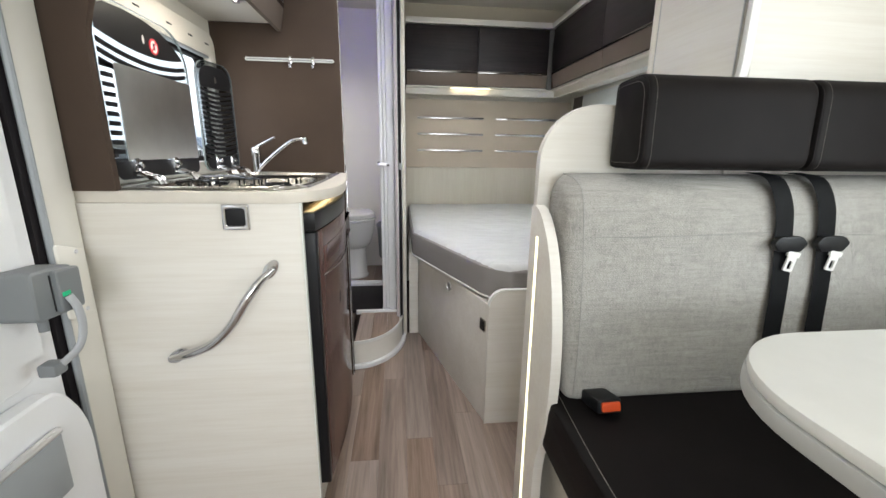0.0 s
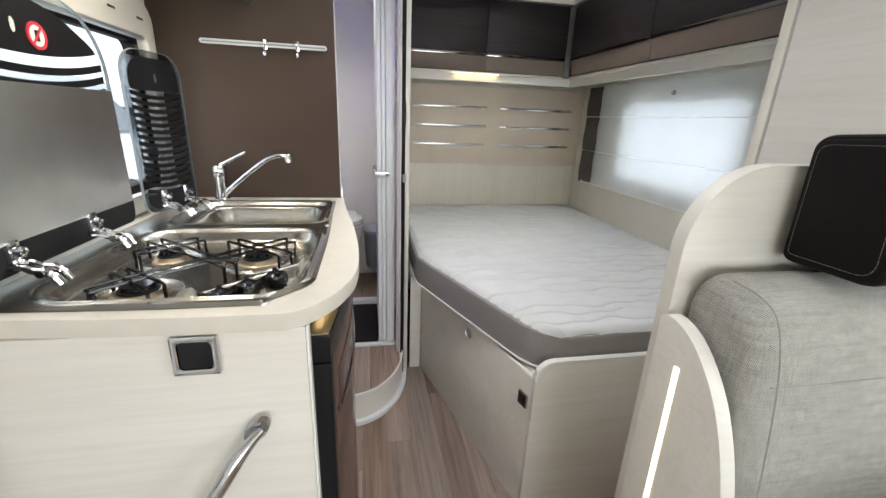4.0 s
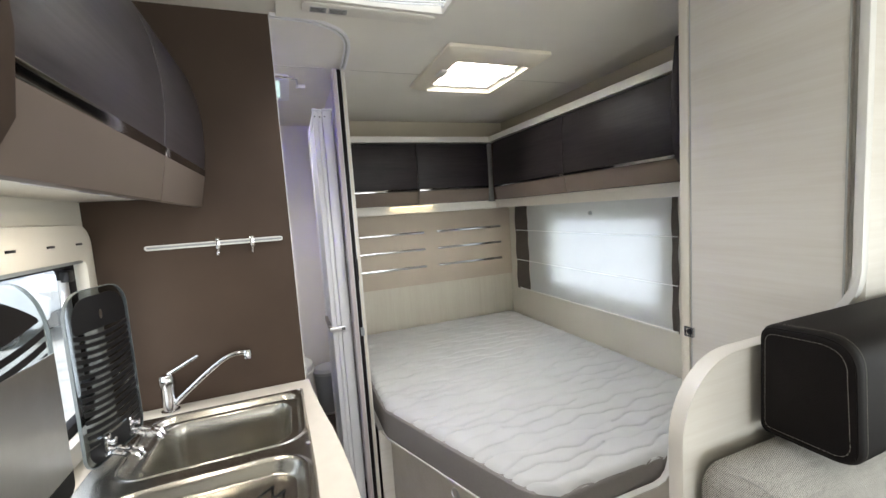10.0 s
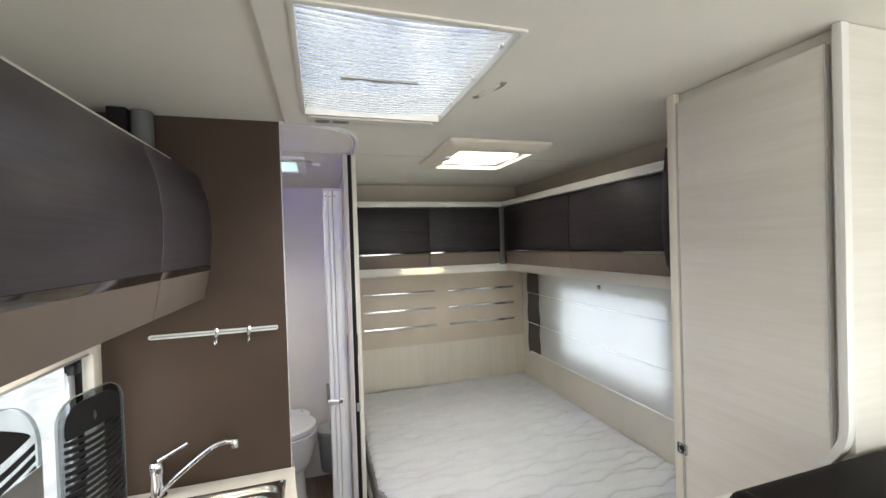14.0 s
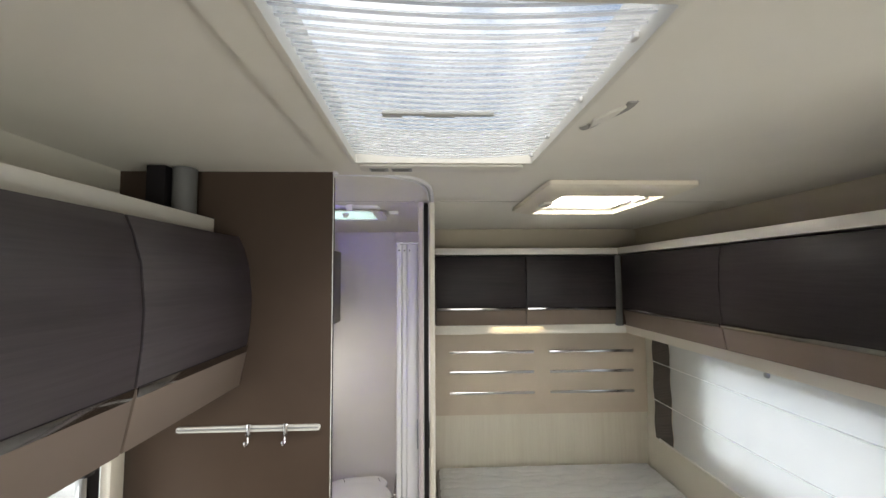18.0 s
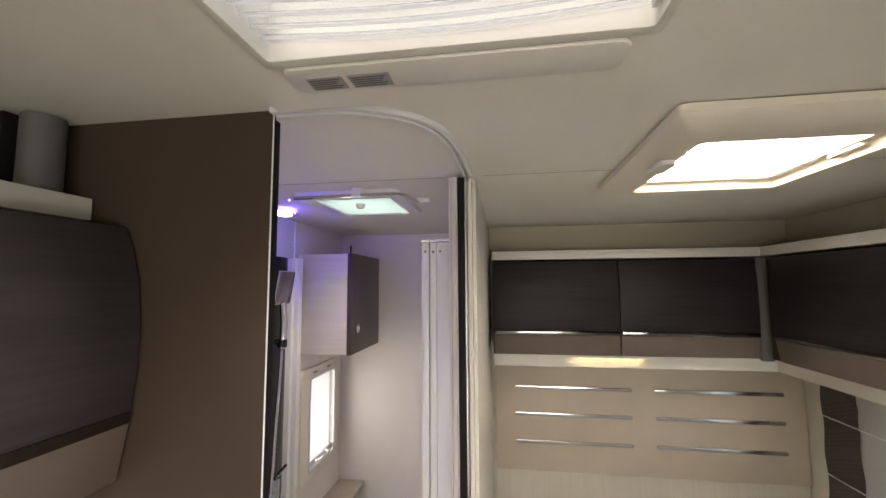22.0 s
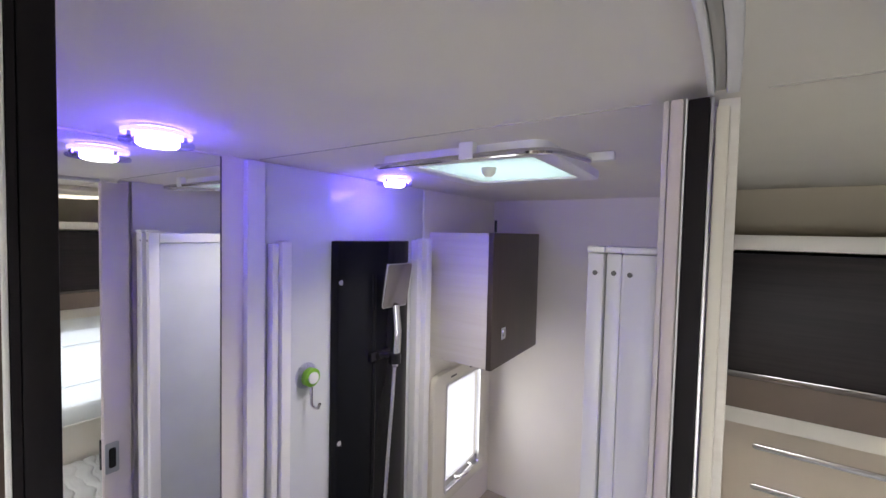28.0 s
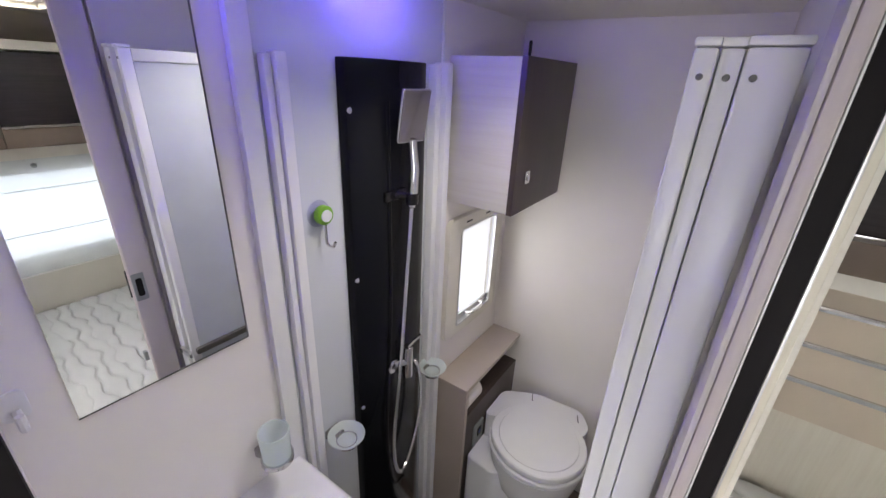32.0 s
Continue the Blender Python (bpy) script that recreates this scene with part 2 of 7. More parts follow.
FLOORW = wood("brown_oak_vinyl", (0.075, 0.049, 0.036), (0.37, 0.275, 0.22), 2.6, 0.4, "y", 0.12, 0.85, 0.13)
FLOORJ = plain("floor_joint", (0.06, 0.042, 0.034), 0.6)
TAUPE = plain("taupe_laminate", (0.064, 0.0455, 0.0345), 0.6, 0, 0.07, 5, 0.05, 500, spec=0.08)
TAUPE_L = plain("light_taupe_laminate", (0.158, 0.124, 0.102), 0.5, 0, 0.04, 5, 0.05, 500, spec=0.25)
CEIL = plain("cream_ceiling_lining", (0.82, 0.79, 0.715), 0.75, 0, 0.04, 2.5, 0.15, 350)
LINING = plain("cream_wall_lining", (0.72, 0.69, 0.61), 0.7, 0, 0.04, 2.5, 0.15, 350)
CREAM = plain("cream_laminate", (0.74, 0.71, 0.645), 0.38, 0, 0.03, 4)
BEIGE = plain("beige_padded_panel", (0.64, 0.55, 0.445), 0.6, 0, 0.04, 5, 0.15, 400)
# pink, darker tone is the bath lamps' violet light and shade, set as colour
POSTTINT = plain("violet_lit_plastic", (0.60, 0.55, 0.56), 0.4, 0, 0.03)
GREYE = plain("grey_edge_band", (0.45, 0.45, 0.43), 0.45)
EDGE = plain("white_edge_band", (0.80, 0.79, 0.75), 0.35, 0, 0.03)
WHITE = plain("white_plastic", (0.80, 0.80, 0.80), 0.3, 0, 0.03, 5)
WARMW = plain("cream_plastic", (0.76, 0.73, 0.66), 0.4, 0, 0.03, 5)
GREYP = plain("grey_plastic", (0.30, 0.32, 0.33), 0.45, 0, 0.04, 6, 0.1)
GREYD = plain("dark_grey_filler", (0.12, 0.12, 0.115), 0.5, 0, 0.05)
BLACK = plain("black_plastic", (0.008, 0.008, 0.009), 0.4, 0, 0.1, spec=0.3)
BLACKG = plain("black_gloss", (0.006, 0.006, 0.007), 0.16, 0, 0.1, spec=0.35)
RUBBER = plain("black_rubber", (0.010, 0.008, 0.009), 0.6, 0, 0.1, spec=0.2)
CHROME = plain("chrome", (0.62, 0.62, 0.64), 0.09, 1.0, 0.03)
GRIPC = plain("dark_chrome", (0.26, 0.25, 0.25), 0.10, 1.0, 0.03)
STEEL = plain("brushed_steel", (0.42, 0.405, 0.37), 0.26, 1.0, 0.05, 30)
ALU = plain("satin_aluminium", (0.72, 0.72, 0.73), 0.35, 1.0, 0.04)
LEATHER = plain("black_leatherette", (0.0085, 0.0068, 0.0066), 0.58, 0, 0.15, 12, 0.3, 420, spec=0.11)
THREAD = plain("pale_thread", (0.20, 0.185, 0.16), 0.7)
FABRIC = linen("grey_woven_fabric", (0.055, 0.052, 0.047), (0.57, 0.548, 0.508))
TICKING = plain("pale_grey_ticking", (0.61, 0.615, 0.61), 0.8, 0, 0.03, 8, 0.25, 500)
BORDER = woven("grey_mattress_border", (0.22, 0.205, 0.198), (0.33, 0.31, 0.30), 260, 0.9, 0.3)
BATHW = plain("pale_bath_wall", (0.83, 0.795, 0.76), 0.38, 0, 0.03, 3)
SHOWERW = plain("glossy_shower_wall", (0.66, 0.68, 0.71), 0.06, 0, 0.02, 3, spec=0.33)
MIRROR = plain("mirror_silver", (0.92, 0.93, 0.93), 0.0, 1.0, 0.0)
CERAMIC = plain("white_toilet_plastic", (0.80, 0.80, 0.79), 0.18, 0, 0.02)
ORANGE = plain("red_orange_button", (0.72, 0.09, 0.02), 0.4)
GREEN = plain("green_plastic", (0.18, 0.42, 0.03), 0.35)
RED = plain("red_print", (0.65, 0.03, 0.05), 0.4)


def thin_glass(name, tint, gloss_rough=0.0):
    """A thin clear sheet: see-through with a tint, and mirror gloss by the angle."""
    m, n, l, b = nodes_of(name)
    clear = n.new("ShaderNodeBsdfTransparent")
    clear.inputs[0].default_value = (*tint, 1)
    shine = n.new("ShaderNodeBsdfGlossy")
    shine.inputs["Roughness"].default_value = gloss_rough
    fr = n.new("ShaderNodeLayerWeight")
    fr.inputs[0].default_value = 0.5
    power = n.new("ShaderNodeMath")
    power.operation = "POWER"
    power.inputs[1].default_value = 5.0
    l.new(fr.outputs["Facing"], power.inputs[0])
    gloss = n.new("ShaderNodeMath")
    gloss.operation = "MULTIPLY_ADD"
    gloss.inputs[1].default_value, gloss.inputs[2].default_value = 0.6, 0.03
    l.new(power.outputs[0], gloss.inputs[0])
    mix = n.new("ShaderNodeMixShader")
    l.new(gloss.outputs[0], mix.inputs[0])
    l.new(clear.outputs[0], mix.inputs[1])
    l.new(shine.outputs[0], mix.inputs[2])
    l.new(mix.outputs[0], n["Material Output"].inputs[0])
    return m


PANE = thin_glass("clear_pane", (0.95, 0.97, 0.97))
CLEAR = thin_glass("tinted_lid_glass", (0.92, 0.94, 0.94))
SMOKE = thin_glass("smoky_lid_glass", (0.50, 0.52, 0.53))
ACRYL = thin_glass("clear_acrylic", (0.88, 0.88, 0.95), 0.05)
BLIND = translucent("sheer_blind_fabric", (0.86, 0.89, 0.90), 0.38, 0.30)
PLEAT = translucent("pleated_mesh_fabric", (0.56, 0.57, 0.58), 0.6, 0.70)
FROST = translucent("frosted_glass", (0.90, 0.97, 0.96), 0.5, 0.30)
MILK = translucent("milky_acrylic", (0.9, 0.9, 0.9), 0.75)
FROSTP = plain("frosted_acrylic_panel", (0.55, 0.58, 0.62), 0.3)
RINGM = thin_glass("clear_acrylic_ring", (0.80, 0.80, 1.0), 0.04)
LED = glowing("led_strip_white", (1.0, 0.90, 0.74), 3.5)
BENCHLED = glowing("dim_warm_light_strip", (1.0, 0.90, 0.60), 1.3)
LEDW = glowing("led_strip_warm", (1.0, 0.78, 0.42), 4)
RINGG = glowing("edge_lit_acrylic", (0.42, 0.34, 1.0), 1.4)
LENSW = glowing("white_lamp_lens", (1.0, 0.92, 0.95), 5)
BLUE = glowing("blue_white_lamp", (0.14, 0.075, 1.0), 84)
BELT = plain("black_seat_belt_webbing", (0.0055, 0.0055, 0.006), 0.6, 0, 0.2, 40, 0.2, 700, spec=0.12)

# ---- mesh helpers ----
ORIGIN = {}


def thing(name, loc, label, category, group="", kind=""):
    ob = new(name)
    ob.empty_display_size = 0.05
    ob.location = loc
    ORIGIN[ob.name] = Vector(loc)
    return tagged(ob, label, category, group, kind)


def part(name, bm, material, parent=None, label="", smooth=True):
    """Links a bmesh, given in world metres, as one mesh under a thing or part."""
    me = bpy.data.meshes.new(name)
    bmesh.ops.recalc_face_normals(bm, faces=bm.faces)
    bm.to_mesh(me)
    bm.free()
    ob = new(name, me)
    me.materials.append(material)
    if parent is not None:
        o = ORIGIN[parent.name]
        me.transform(Matrix.Translation(-o))
        ob.parent = parent
        ORIGIN[ob.name] = o
    else:
        ORIGIN[ob.name] = Vector((0, 0, 0))
    if smooth:
        me.shade_smooth()
        me.set_sharp_from_angle(angle=radians(35))
    if label:
        ob["label"] = label
    return ob


def solo(name, bm, material, label, category, group="", kind="", smooth=True):
    return tagged(part(name, bm, material, None, "", smooth), label, category, group, kind)


def structure(name, bm, material, label, category):
    return solo(name, bm, material, label, category, "", "structure")


def bevelled(bm, w, seg=2):
    if w > 0:
        es = [e for e in bm.edges if len(e.link_faces) == 2 and e.calc_face_angle(0) > 0.5]
        bmesh.ops.bevel(bm, geom=es, offset=w, segments=seg, profile=0.6, affect="EDGES", clamp_overlap=True)
    return bm


def box(x0, x1, y0, y1, z0, z1, bev=0.002, seg=2):
    bm = bmesh.new()
    bmesh.ops.create_cube(bm, size=1)
    bmesh.ops.scale(bm, vec=(x1 - x0, y1 - y0, z1 - z0), verts=bm.verts)
    bmesh.ops.translate(bm, vec=((x0 + x1) / 2, (y0 + y1) / 2, (z0 + z1) / 2), verts=bm.verts)
    return bevelled(bm, bev, seg)


def lift(axis, u, v, w):
    """A point from two plane coordinates and a height along an axis."""
    return {"x": (w, u, v), "y": (u, w, v), "z": (u, v, w)}[axis]


def prism(outline, axis, a, b, bev=0.002, seg=2):
    """A closed outline pushed from a to b along an axis: (y, z) for x, (x, z) for y, (x, y) for z."""
    bm = bmesh.new()
    lo = [bm.verts.new(lift(axis, u, v, a)) for u, v in outline]
    hi = [bm.verts.new(lift(axis, u, v, b)) for u, v in outline]
    bm.faces.new(lo)
    bm.faces.new(hi[::-1])
    k = len(outline)
    for i in range(k):
        bm.faces.new((lo[i], hi[i], hi[(i + 1) % k], lo[(i + 1) % k]))
    bmesh.ops.recalc_face_normals(bm, faces=bm.faces)
    return bevelled(bm, bev, seg)


def rrect(u0, u1, v0, v1, r, n=6):
    """Outline of a rounded rectangle; r is one radius or four (u0v0, u1v0, u1v1, u0v1)."""
    rs = r if isinstance(r, (tuple, list)) else (r,) * 4
    out = []
    for (cu, cv, a0), q in zip(((u0, v0, 180), (u1, v0, 270), (u1, v1, 0), (u0, v1, 90)), rs):
        du = q if cu == u0 else -q
        dv = q if cv == v0 else -q
        if q < 1e-5:
            out.append((cu, cv))
            continue
        for i in range(n + 1):
            a = radians(a0 + 90 * i / n)
            out.append((cu + du + q * math.cos(a), cv + dv + q * math.sin(a)))
    return out


def arc(cx, cy, r, a0, a1, n):
    return [(cx + r * math.cos(radians(a0 + (a1 - a0) * i / n)), cy + r * math.sin(radians(a0 + (a1 - a0) * i / n))) for i in range(n + 1)]


def ring_prism(outer, inner, axis, a, b, bev=0.0):
    """A frame between two outlines of equal point count, from a to b along an axis."""
    bm = bmesh.new()
    k = len(outer)
    g = [[bm.verts.new(lift(axis, u, v, w)) for u, v in o] for o, w in ((outer, a), (outer, b), (inner, b), (inner, a))]
    for j in range(4):
        p, q = g[j], g[(j + 1) % 4]
        for i in range(k):
            bm.faces.new((p[i], p[(i + 1) % k], q[(i + 1) % k], q[i]))
    bmesh.ops.recalc_face_normals(bm, faces=bm.faces)
    return bevelled(bm, bev)


def slab(axis, us, vs, holes, a, b):
    """A flat wall with rectangular openings cut through; holes are (u0, u1, v0, v1)."""
    U = sorted({*us, *(h[0] for h in holes), *(h[1] for h in holes)})
    V = sorted({*vs, *(h[2] for h in holes), *(h[3] for h in holes)})
    bm = bmesh.new()
    pts = {}

    def vert(i, j, w):
        if (i, j, w) not in pts:
            pts[i, j, w] = bm.verts.new(lift(axis, U[i], V[j], w))
        return pts[i, j, w]

    def solid(i, j):
        if not (0 <= i < len(U) - 1 and 0 <= j < len(V) - 1):
            return False
        cu, cv = (U[i] + U[i + 1]) / 2, (V[j] + V[j + 1]) / 2
        return not any(h[0] < cu < h[1] and h[2] < cv < h[3] for h in holes)

    for i in range(len(U) - 1):
        for j in range(len(V) - 1):
            if not solid(i, j):
                continue
            for w in (a, b):
                bm.faces.new([vert(i, j, w), vert(i + 1, j, w), vert(i + 1, j + 1, w), vert(i, j + 1, w)])
            for (di, dj), (p, q) in (((-1, 0), ((i, j), (i, j + 1))), ((1, 0), ((i + 1, j), (i + 1, j + 1))),
                                     ((0, -1), ((i, j), (i + 1, j))), ((0, 1), ((i, j + 1), (i + 1, j + 1)))):
                if not solid(i + di, j + dj):
                    bm.faces.new([vert(*p, a), vert(*q, a), vert(*q, b), vert(*p, b)])
    return bm


def tube(points, r, n=10, cap=True, flat=1.0):
    """A round bar along points; r is one radius or one for each point."""
    pts = [Vector(p) for p in points]
    rs = r if isinstance(r, (list, tuple)) else [r] * len(pts)
    bm = bmesh.new()
    rows = []
    up = None
    for i, p in enumerate(pts):
        d = (pts[min(i + 1, len(pts) - 1)] - pts[max(i - 1, 0)]).normalized()
        if up is None:
            up = Vector((0, 0, 1)) if abs(d.z) < 0.9 else Vector((1, 0, 0))
        side = d.cross(up).normalized()
        up = side.cross(d).normalized()
        rows.append([bm.verts.new(p + rs[i] * (math.cos(2 * math.pi * k / n) * side + flat * math.sin(2 * math.pi * k / n) * up)) for k in range(n)])
    for a, b in zip(rows, rows[1:]):
        for k in range(n):
            bm.faces.new((a[k], a[(k + 1) % n], b[(k + 1) % n], b[k]))
    if cap:
        bm.faces.new(rows[0][::-1])
        bm.faces.new(rows[-1])
    return bm


def smooth_line(points, steps=6):
    """A soft curve through points."""
    p = [Vector(q) for q in points]
    p = [2 * p[0] - p[1], *p, 2 * p[-1] - p[-2]]
    out = []
    for i in range(1, len(p) - 2):
        for s in range(steps):
            t = s / steps
            out.append(0.5 * (2 * p[i] + (p[i + 1] - p[i - 1]) * t + (2 * p[i - 1] - 5 * p[i] + 4 * p[i + 1] - p[i + 2]) * t * t
                              + (3 * p[i] - p[i - 1] - 3 * p[i + 1] + p[i + 2]) * t ** 3))
    return [*out, p[-2]]


def lathe(profile, centre, n=24, axis="z", squash=(1, 1)):
    """(radius, height) pairs turned round an axis through centre."""
    bm = bmesh.new()
    c = Vector(centre)
    rows = []
    for r, h in profile:
        row = []
        for k in range(n):
            u, v = r * squash[0] * math.cos(2 * math.pi * k / n), r * squash[1] * math.sin(2 * math.pi * k / n)
            row.append(bm.verts.new(c + Vector(lift(axis, u, v, h))))
        rows.append(row)
    for a, b in zip(rows, rows[1:]):
        for k in range(n):
            bm.faces.new((a[k], a[(k + 1) % n], b[(k + 1) % n], b[k]))
    bm.faces.new(rows[0][::-1])
    bm.faces.new(rows[-1])
    bmesh.ops.remove_doubles(bm, verts=bm.verts, dist=1e-6)
    return bm


def joined(*bms):
    out = bmesh.new()
    for b in bms:
        me = bpy.data.meshes.new("tmp")
        b.to_mesh(me)
        b.free()
        out.from_mesh(me)
        bpy.data.meshes.remove(me)
    return out


def moved(bm, m):
    bmesh.ops.transform(bm, matrix=m, verts=bm.verts)
    return bm


def turn_at(p, rx=0, ry=0, rz=0):
    """A rotation in degrees about a point."""
    return Matrix.Translation(p) @ pose(0, 0, 0, rx, ry, rz) @ Matrix.Translation(-Vector(p))


def sheet(f, nu, nv):
    """A grid surface from a function of two numbers in 0..1."""
    bm = bmesh.new()
    g = [[bm.verts.new(f(i / nu, j / nv)) for j in range(nv + 1)] for i in range(nu + 1)]
    for i in range(nu):
        for j in range(nv):
            bm.faces.new((g[i][j], g[i + 1][j], g[i + 1][j + 1], g[i][j + 1]))
    return bm

# ---- structure ----
XL, XR, YF, YR, ZC = -0.76, 1.35, -2.3, 3.24, 2.035
structure("floor_base", box(XL, XR, YF, YR, -0.06, -0.006, 0), FLOORJ, "dark base under the brown wood-look floor planks", "floor")
structure("wall_left", slab("x", (YF, YR + 0.04), (-0.06, ZC + 0.06), [(1.02, 1.93, 1.0, 1.40), (2.85, 3.10, 1.02, 1.40)], XL - 0.04, XL),
          LINING, "cream lined outer wall beside the kitchen and bathroom", "wall")
structure("wall_right", slab("x", (YF, YR + 0.04), (-0.06, ZC + 0.06), [(1.85, 2.66, 0.925, 1.36), (-0.42, 0.42, 0.9, 1.4)], XR, XR + 0.04),
          LINING, "cream lined outer wall beside the bed", "wall")
structure("wall_rear", box(XL, XR, YR, YR + 0.04, -0.06, ZC + 0.06, 0), LINING, "cream lined rear wall behind the bed and toilet", "wall")
structure("wall_front", slab("y", (XL - 0.04, XR + 0.04), (-0.06, ZC + 0.06), [(-0.6, 1.1, 0.95, 1.75)], YF - 0.04, YF),
          LINING, "plain cream wall with the cab opening", "wall")
structure("ceiling", slab("z", (XL - 0.04, XR + 0.04), (YF - 0.04, YR + 0.04),
                          [(-0.155, 0.24, 1.11, 1.645), (0.426, 0.736, 1.974, 2.314), (-0.43, -0.22, 2.34, 2.57)], ZC, ZC + 0.06),
          CEIL, "cream soft-touch ceiling with roof windows", "ceiling")
structure("ceiling_panel", slab("z", (-0.214, 0.31), (-0.6, 1.765), [(-0.158, 0.243, 1.106, 1.648)], ZC - 0.012, ZC),
          CEIL, "slightly lowered cream ceiling panel round the large roof window", "ceiling")
COVE = plain("beige_cove_lining", (0.56, 0.50, 0.39), 0.75, 0, 0.04, 2.5, 0.15, 350)
# sloping lining above the wall cabinets
structure("coving_rear", prism([(YR - 0.001, 1.9165), (YR - 0.001, ZC - 0.001), (3.055, ZC - 0.001), (3.068, 2.005), (3.105, 1.955), (3.150, 1.9165)], "x", 0.034, XR - 0.001, 0), COVE, "beige lining above the rear cabinets", "trim")
structure("coving_right", prism([(XR - 0.001, 1.9165), (XR - 0.001, ZC - 0.001), (1.222, ZC - 0.001), (1.232, 2.005), (1.255, 1.955), (1.285, 1.9165)], "y", 1.38, 3.10, 0), COVE, "beige rounded lining above the side cabinets", "trim")

# partition between kitchen and bathroom
PY = 1.785
structure("partition_kitchen", box(XL, -0.2345, PY, PY + 0.0045, 0, ZC, 0.001), TAUPE, "taupe brown kitchen end panel up to the ceiling", "wall")
structure("partition_edge", box(-0.2342, -0.2322, PY - 0.0008, PY + 0.0014, 0, ZC - 0.002, 0.001), EDGE, "thin white edge of the taupe panel", "trim")
structure("door_jamb", joined(box(-0.262, -0.2325, PY + 0.0048, PY + 0.018, 0, ZC - 0.012, 0.002), box(-0.2342, -0.2324, PY + 0.0017, PY + 0.0046, 0, ZC - 0.003, 0)), RUBBER, "dark seal along the bathroom doorway", "trim")
structure("jamb_chrome", box(-0.2315, -0.2285, PY + 0.008, PY + 0.012, 0.0, 1.0, 0.001), CHROME, "chrome strip on the doorway edge", "trim")

# wall between bathroom and bed
structure("partition_bath", box(0.0145, 0.032, 2.205, YR, 0, ZC, 0.002), PALE_H, "pale wood wall between bathroom and bed", "wall")
structure("partition_bath_edge", box(0.0132, 0.024, 2.188, 2.2045, 0, ZC - 0.0105, 0.003), PALE_Z, "pale rounded edge of the bathroom wall", "trim")
# post wood with the violet lamplight and shade mixed into its grain colours
POSTWOOD_TINT = wood("violet_lit_pale_wood", (0.47, 0.40, 0.40), (0.62, 0.55, 0.55), 3.0, 0.42, "z")
structure("door_post", box(-0.0203, -0.0095, 2.150, 2.215, 0.0, ZC - 0.0105, 0.003), POSTWOOD_TINT, "pale wood door post of the bathroom with violet lamplight in its colour", "trim")
structure("door_post_strip", box(-0.0255, -0.0206, 2.152, 2.215, 0.0, ZC - 0.0105, 0.0015), POSTTINT, "pale plastic strip on the door post", "trim")
structure("door_post_lip", box(-0.0088, -0.0072, 2.154, 2.215, 0.0, ZC - 0.0105, 0.0006), WHITE, "thin white lip beside the door seal", "trim")
structure("post_seal", box(-0.007, 0.0090, 2.156, 2.215, 0.0, ZC - 0.0105, 0.002), RUBBER, "dark seal along the bathroom door post", "trim")
structure("post_chrome", box(0.0094, 0.0120, 2.158, 2.21, 0.0, ZC - 0.0105, 0.001), ALU, "thin metal strip on the door post", "trim")

# bathroom floor and curved step
def step_curve(off, n=14):
    """The bathroom sill's bow between the kitchen panel and the door post."""
    pts = []
    for i in range(n + 1):
        a = radians(-90 + 90 * i / n)
        pts.append((-0.235 + (0.262 + off) * math.cos(a), 2.20 + (0.372 + off) * math.sin(a)))
    return pts

BZ = 0.14
structure("bath_step", prism(step_curve(-0.02) + [(-0.006, 2.22), (-0.235, 2.22)], "z", 0.0, BZ - 0.008, 0.002), CREAM, "curved cream step into the bathroom", "step")
structure("step_track", prism(step_curve(0.0) + step_curve(-0.03)[::-1], "z", 0.0, 0.022, 0.004), WHITE, "white curved sliding-door track on the floor", "trim")
structure("step_top_edge", prism(step_curve(-0.0175) + step_curve(-0.025)[::-1], "z", BZ - 0.012, BZ + 0.004, 0.002), EDGE, "pale rim of the bathroom step", "trim")
RAIL = smooth_line([(-0.232, 1.782, 0), (-0.18, 1.783, 0), (-0.12, 1.789, 0), (-0.06, 1.818, 0), (-0.02, 1.862, 0), (0.001, 1.924, 0), (0.010, 1.998, 0), (0.014, 2.08, 0), (0.016, 2.16, 0)], 4)


def rail_side(off):
    out = []
    for i, p in enumerate(RAIL):
        d = (RAIL[min(i + 1, len(RAIL) - 1)] - RAIL[max(i - 1, 0)]).normalized()
        out.append((p.x + d.y * off, p.y - d.x * off))
    return out


structure("ceiling_track", prism(rail_side(0.0035) + rail_side(-0.0035)[::-1], "z", ZC - 0.006, ZC - 0.001, 0.001), GREYE, "curved aluminium sliding-door rail on the ceiling", "trim")
structure("ceiling_track_lip", joined(prism(rail_side(0.013) + rail_side(0.004)[::-1], "z", ZC - 0.010, ZC - 0.0005, 0.002), prism(rail_side(-0.004) + rail_side(-0.009)[::-1], "z", ZC - 0.010, ZC - 0.0005, 0.002)), WHITE, "white cover strip of the ceiling rail", "trim")
structure("bath_floor", box(XL, 0.013, 2.225, YR, 0.0, BZ - 0.012, 0), FLOORJ, "raised bathroom floor", "floor")
structure("bath_floor_near", box(XL, -0.264, PY + 0.026, 2.22, 0.0, BZ - 0.012, 0), FLOORJ, "raised bathroom floor by the basin", "floor")
structure("bath_sill", box(-0.26, -0.004, 2.217, 2.240, BZ - 0.01, BZ + 0.012, 0.003), WHITE, "white sill strip across the bathroom floor", "trim")
structure("shower_tray", box(-0.69, -0.01, 2.245, 2.69, BZ - 0.012, BZ + 0.004, 0.002), RUBBER, "dark shower tray", "floor")
structure("tray_rail", joined(box(-0.70, -0.01, 2.692, 2.712, BZ - 0.012, BZ + 0.022, 0.003), box(-0.70, -0.01, 2.716, 2.736, BZ - 0.012, BZ + 0.030, 0.003)), WHITE, "white double rail behind the shower tray", "trim")

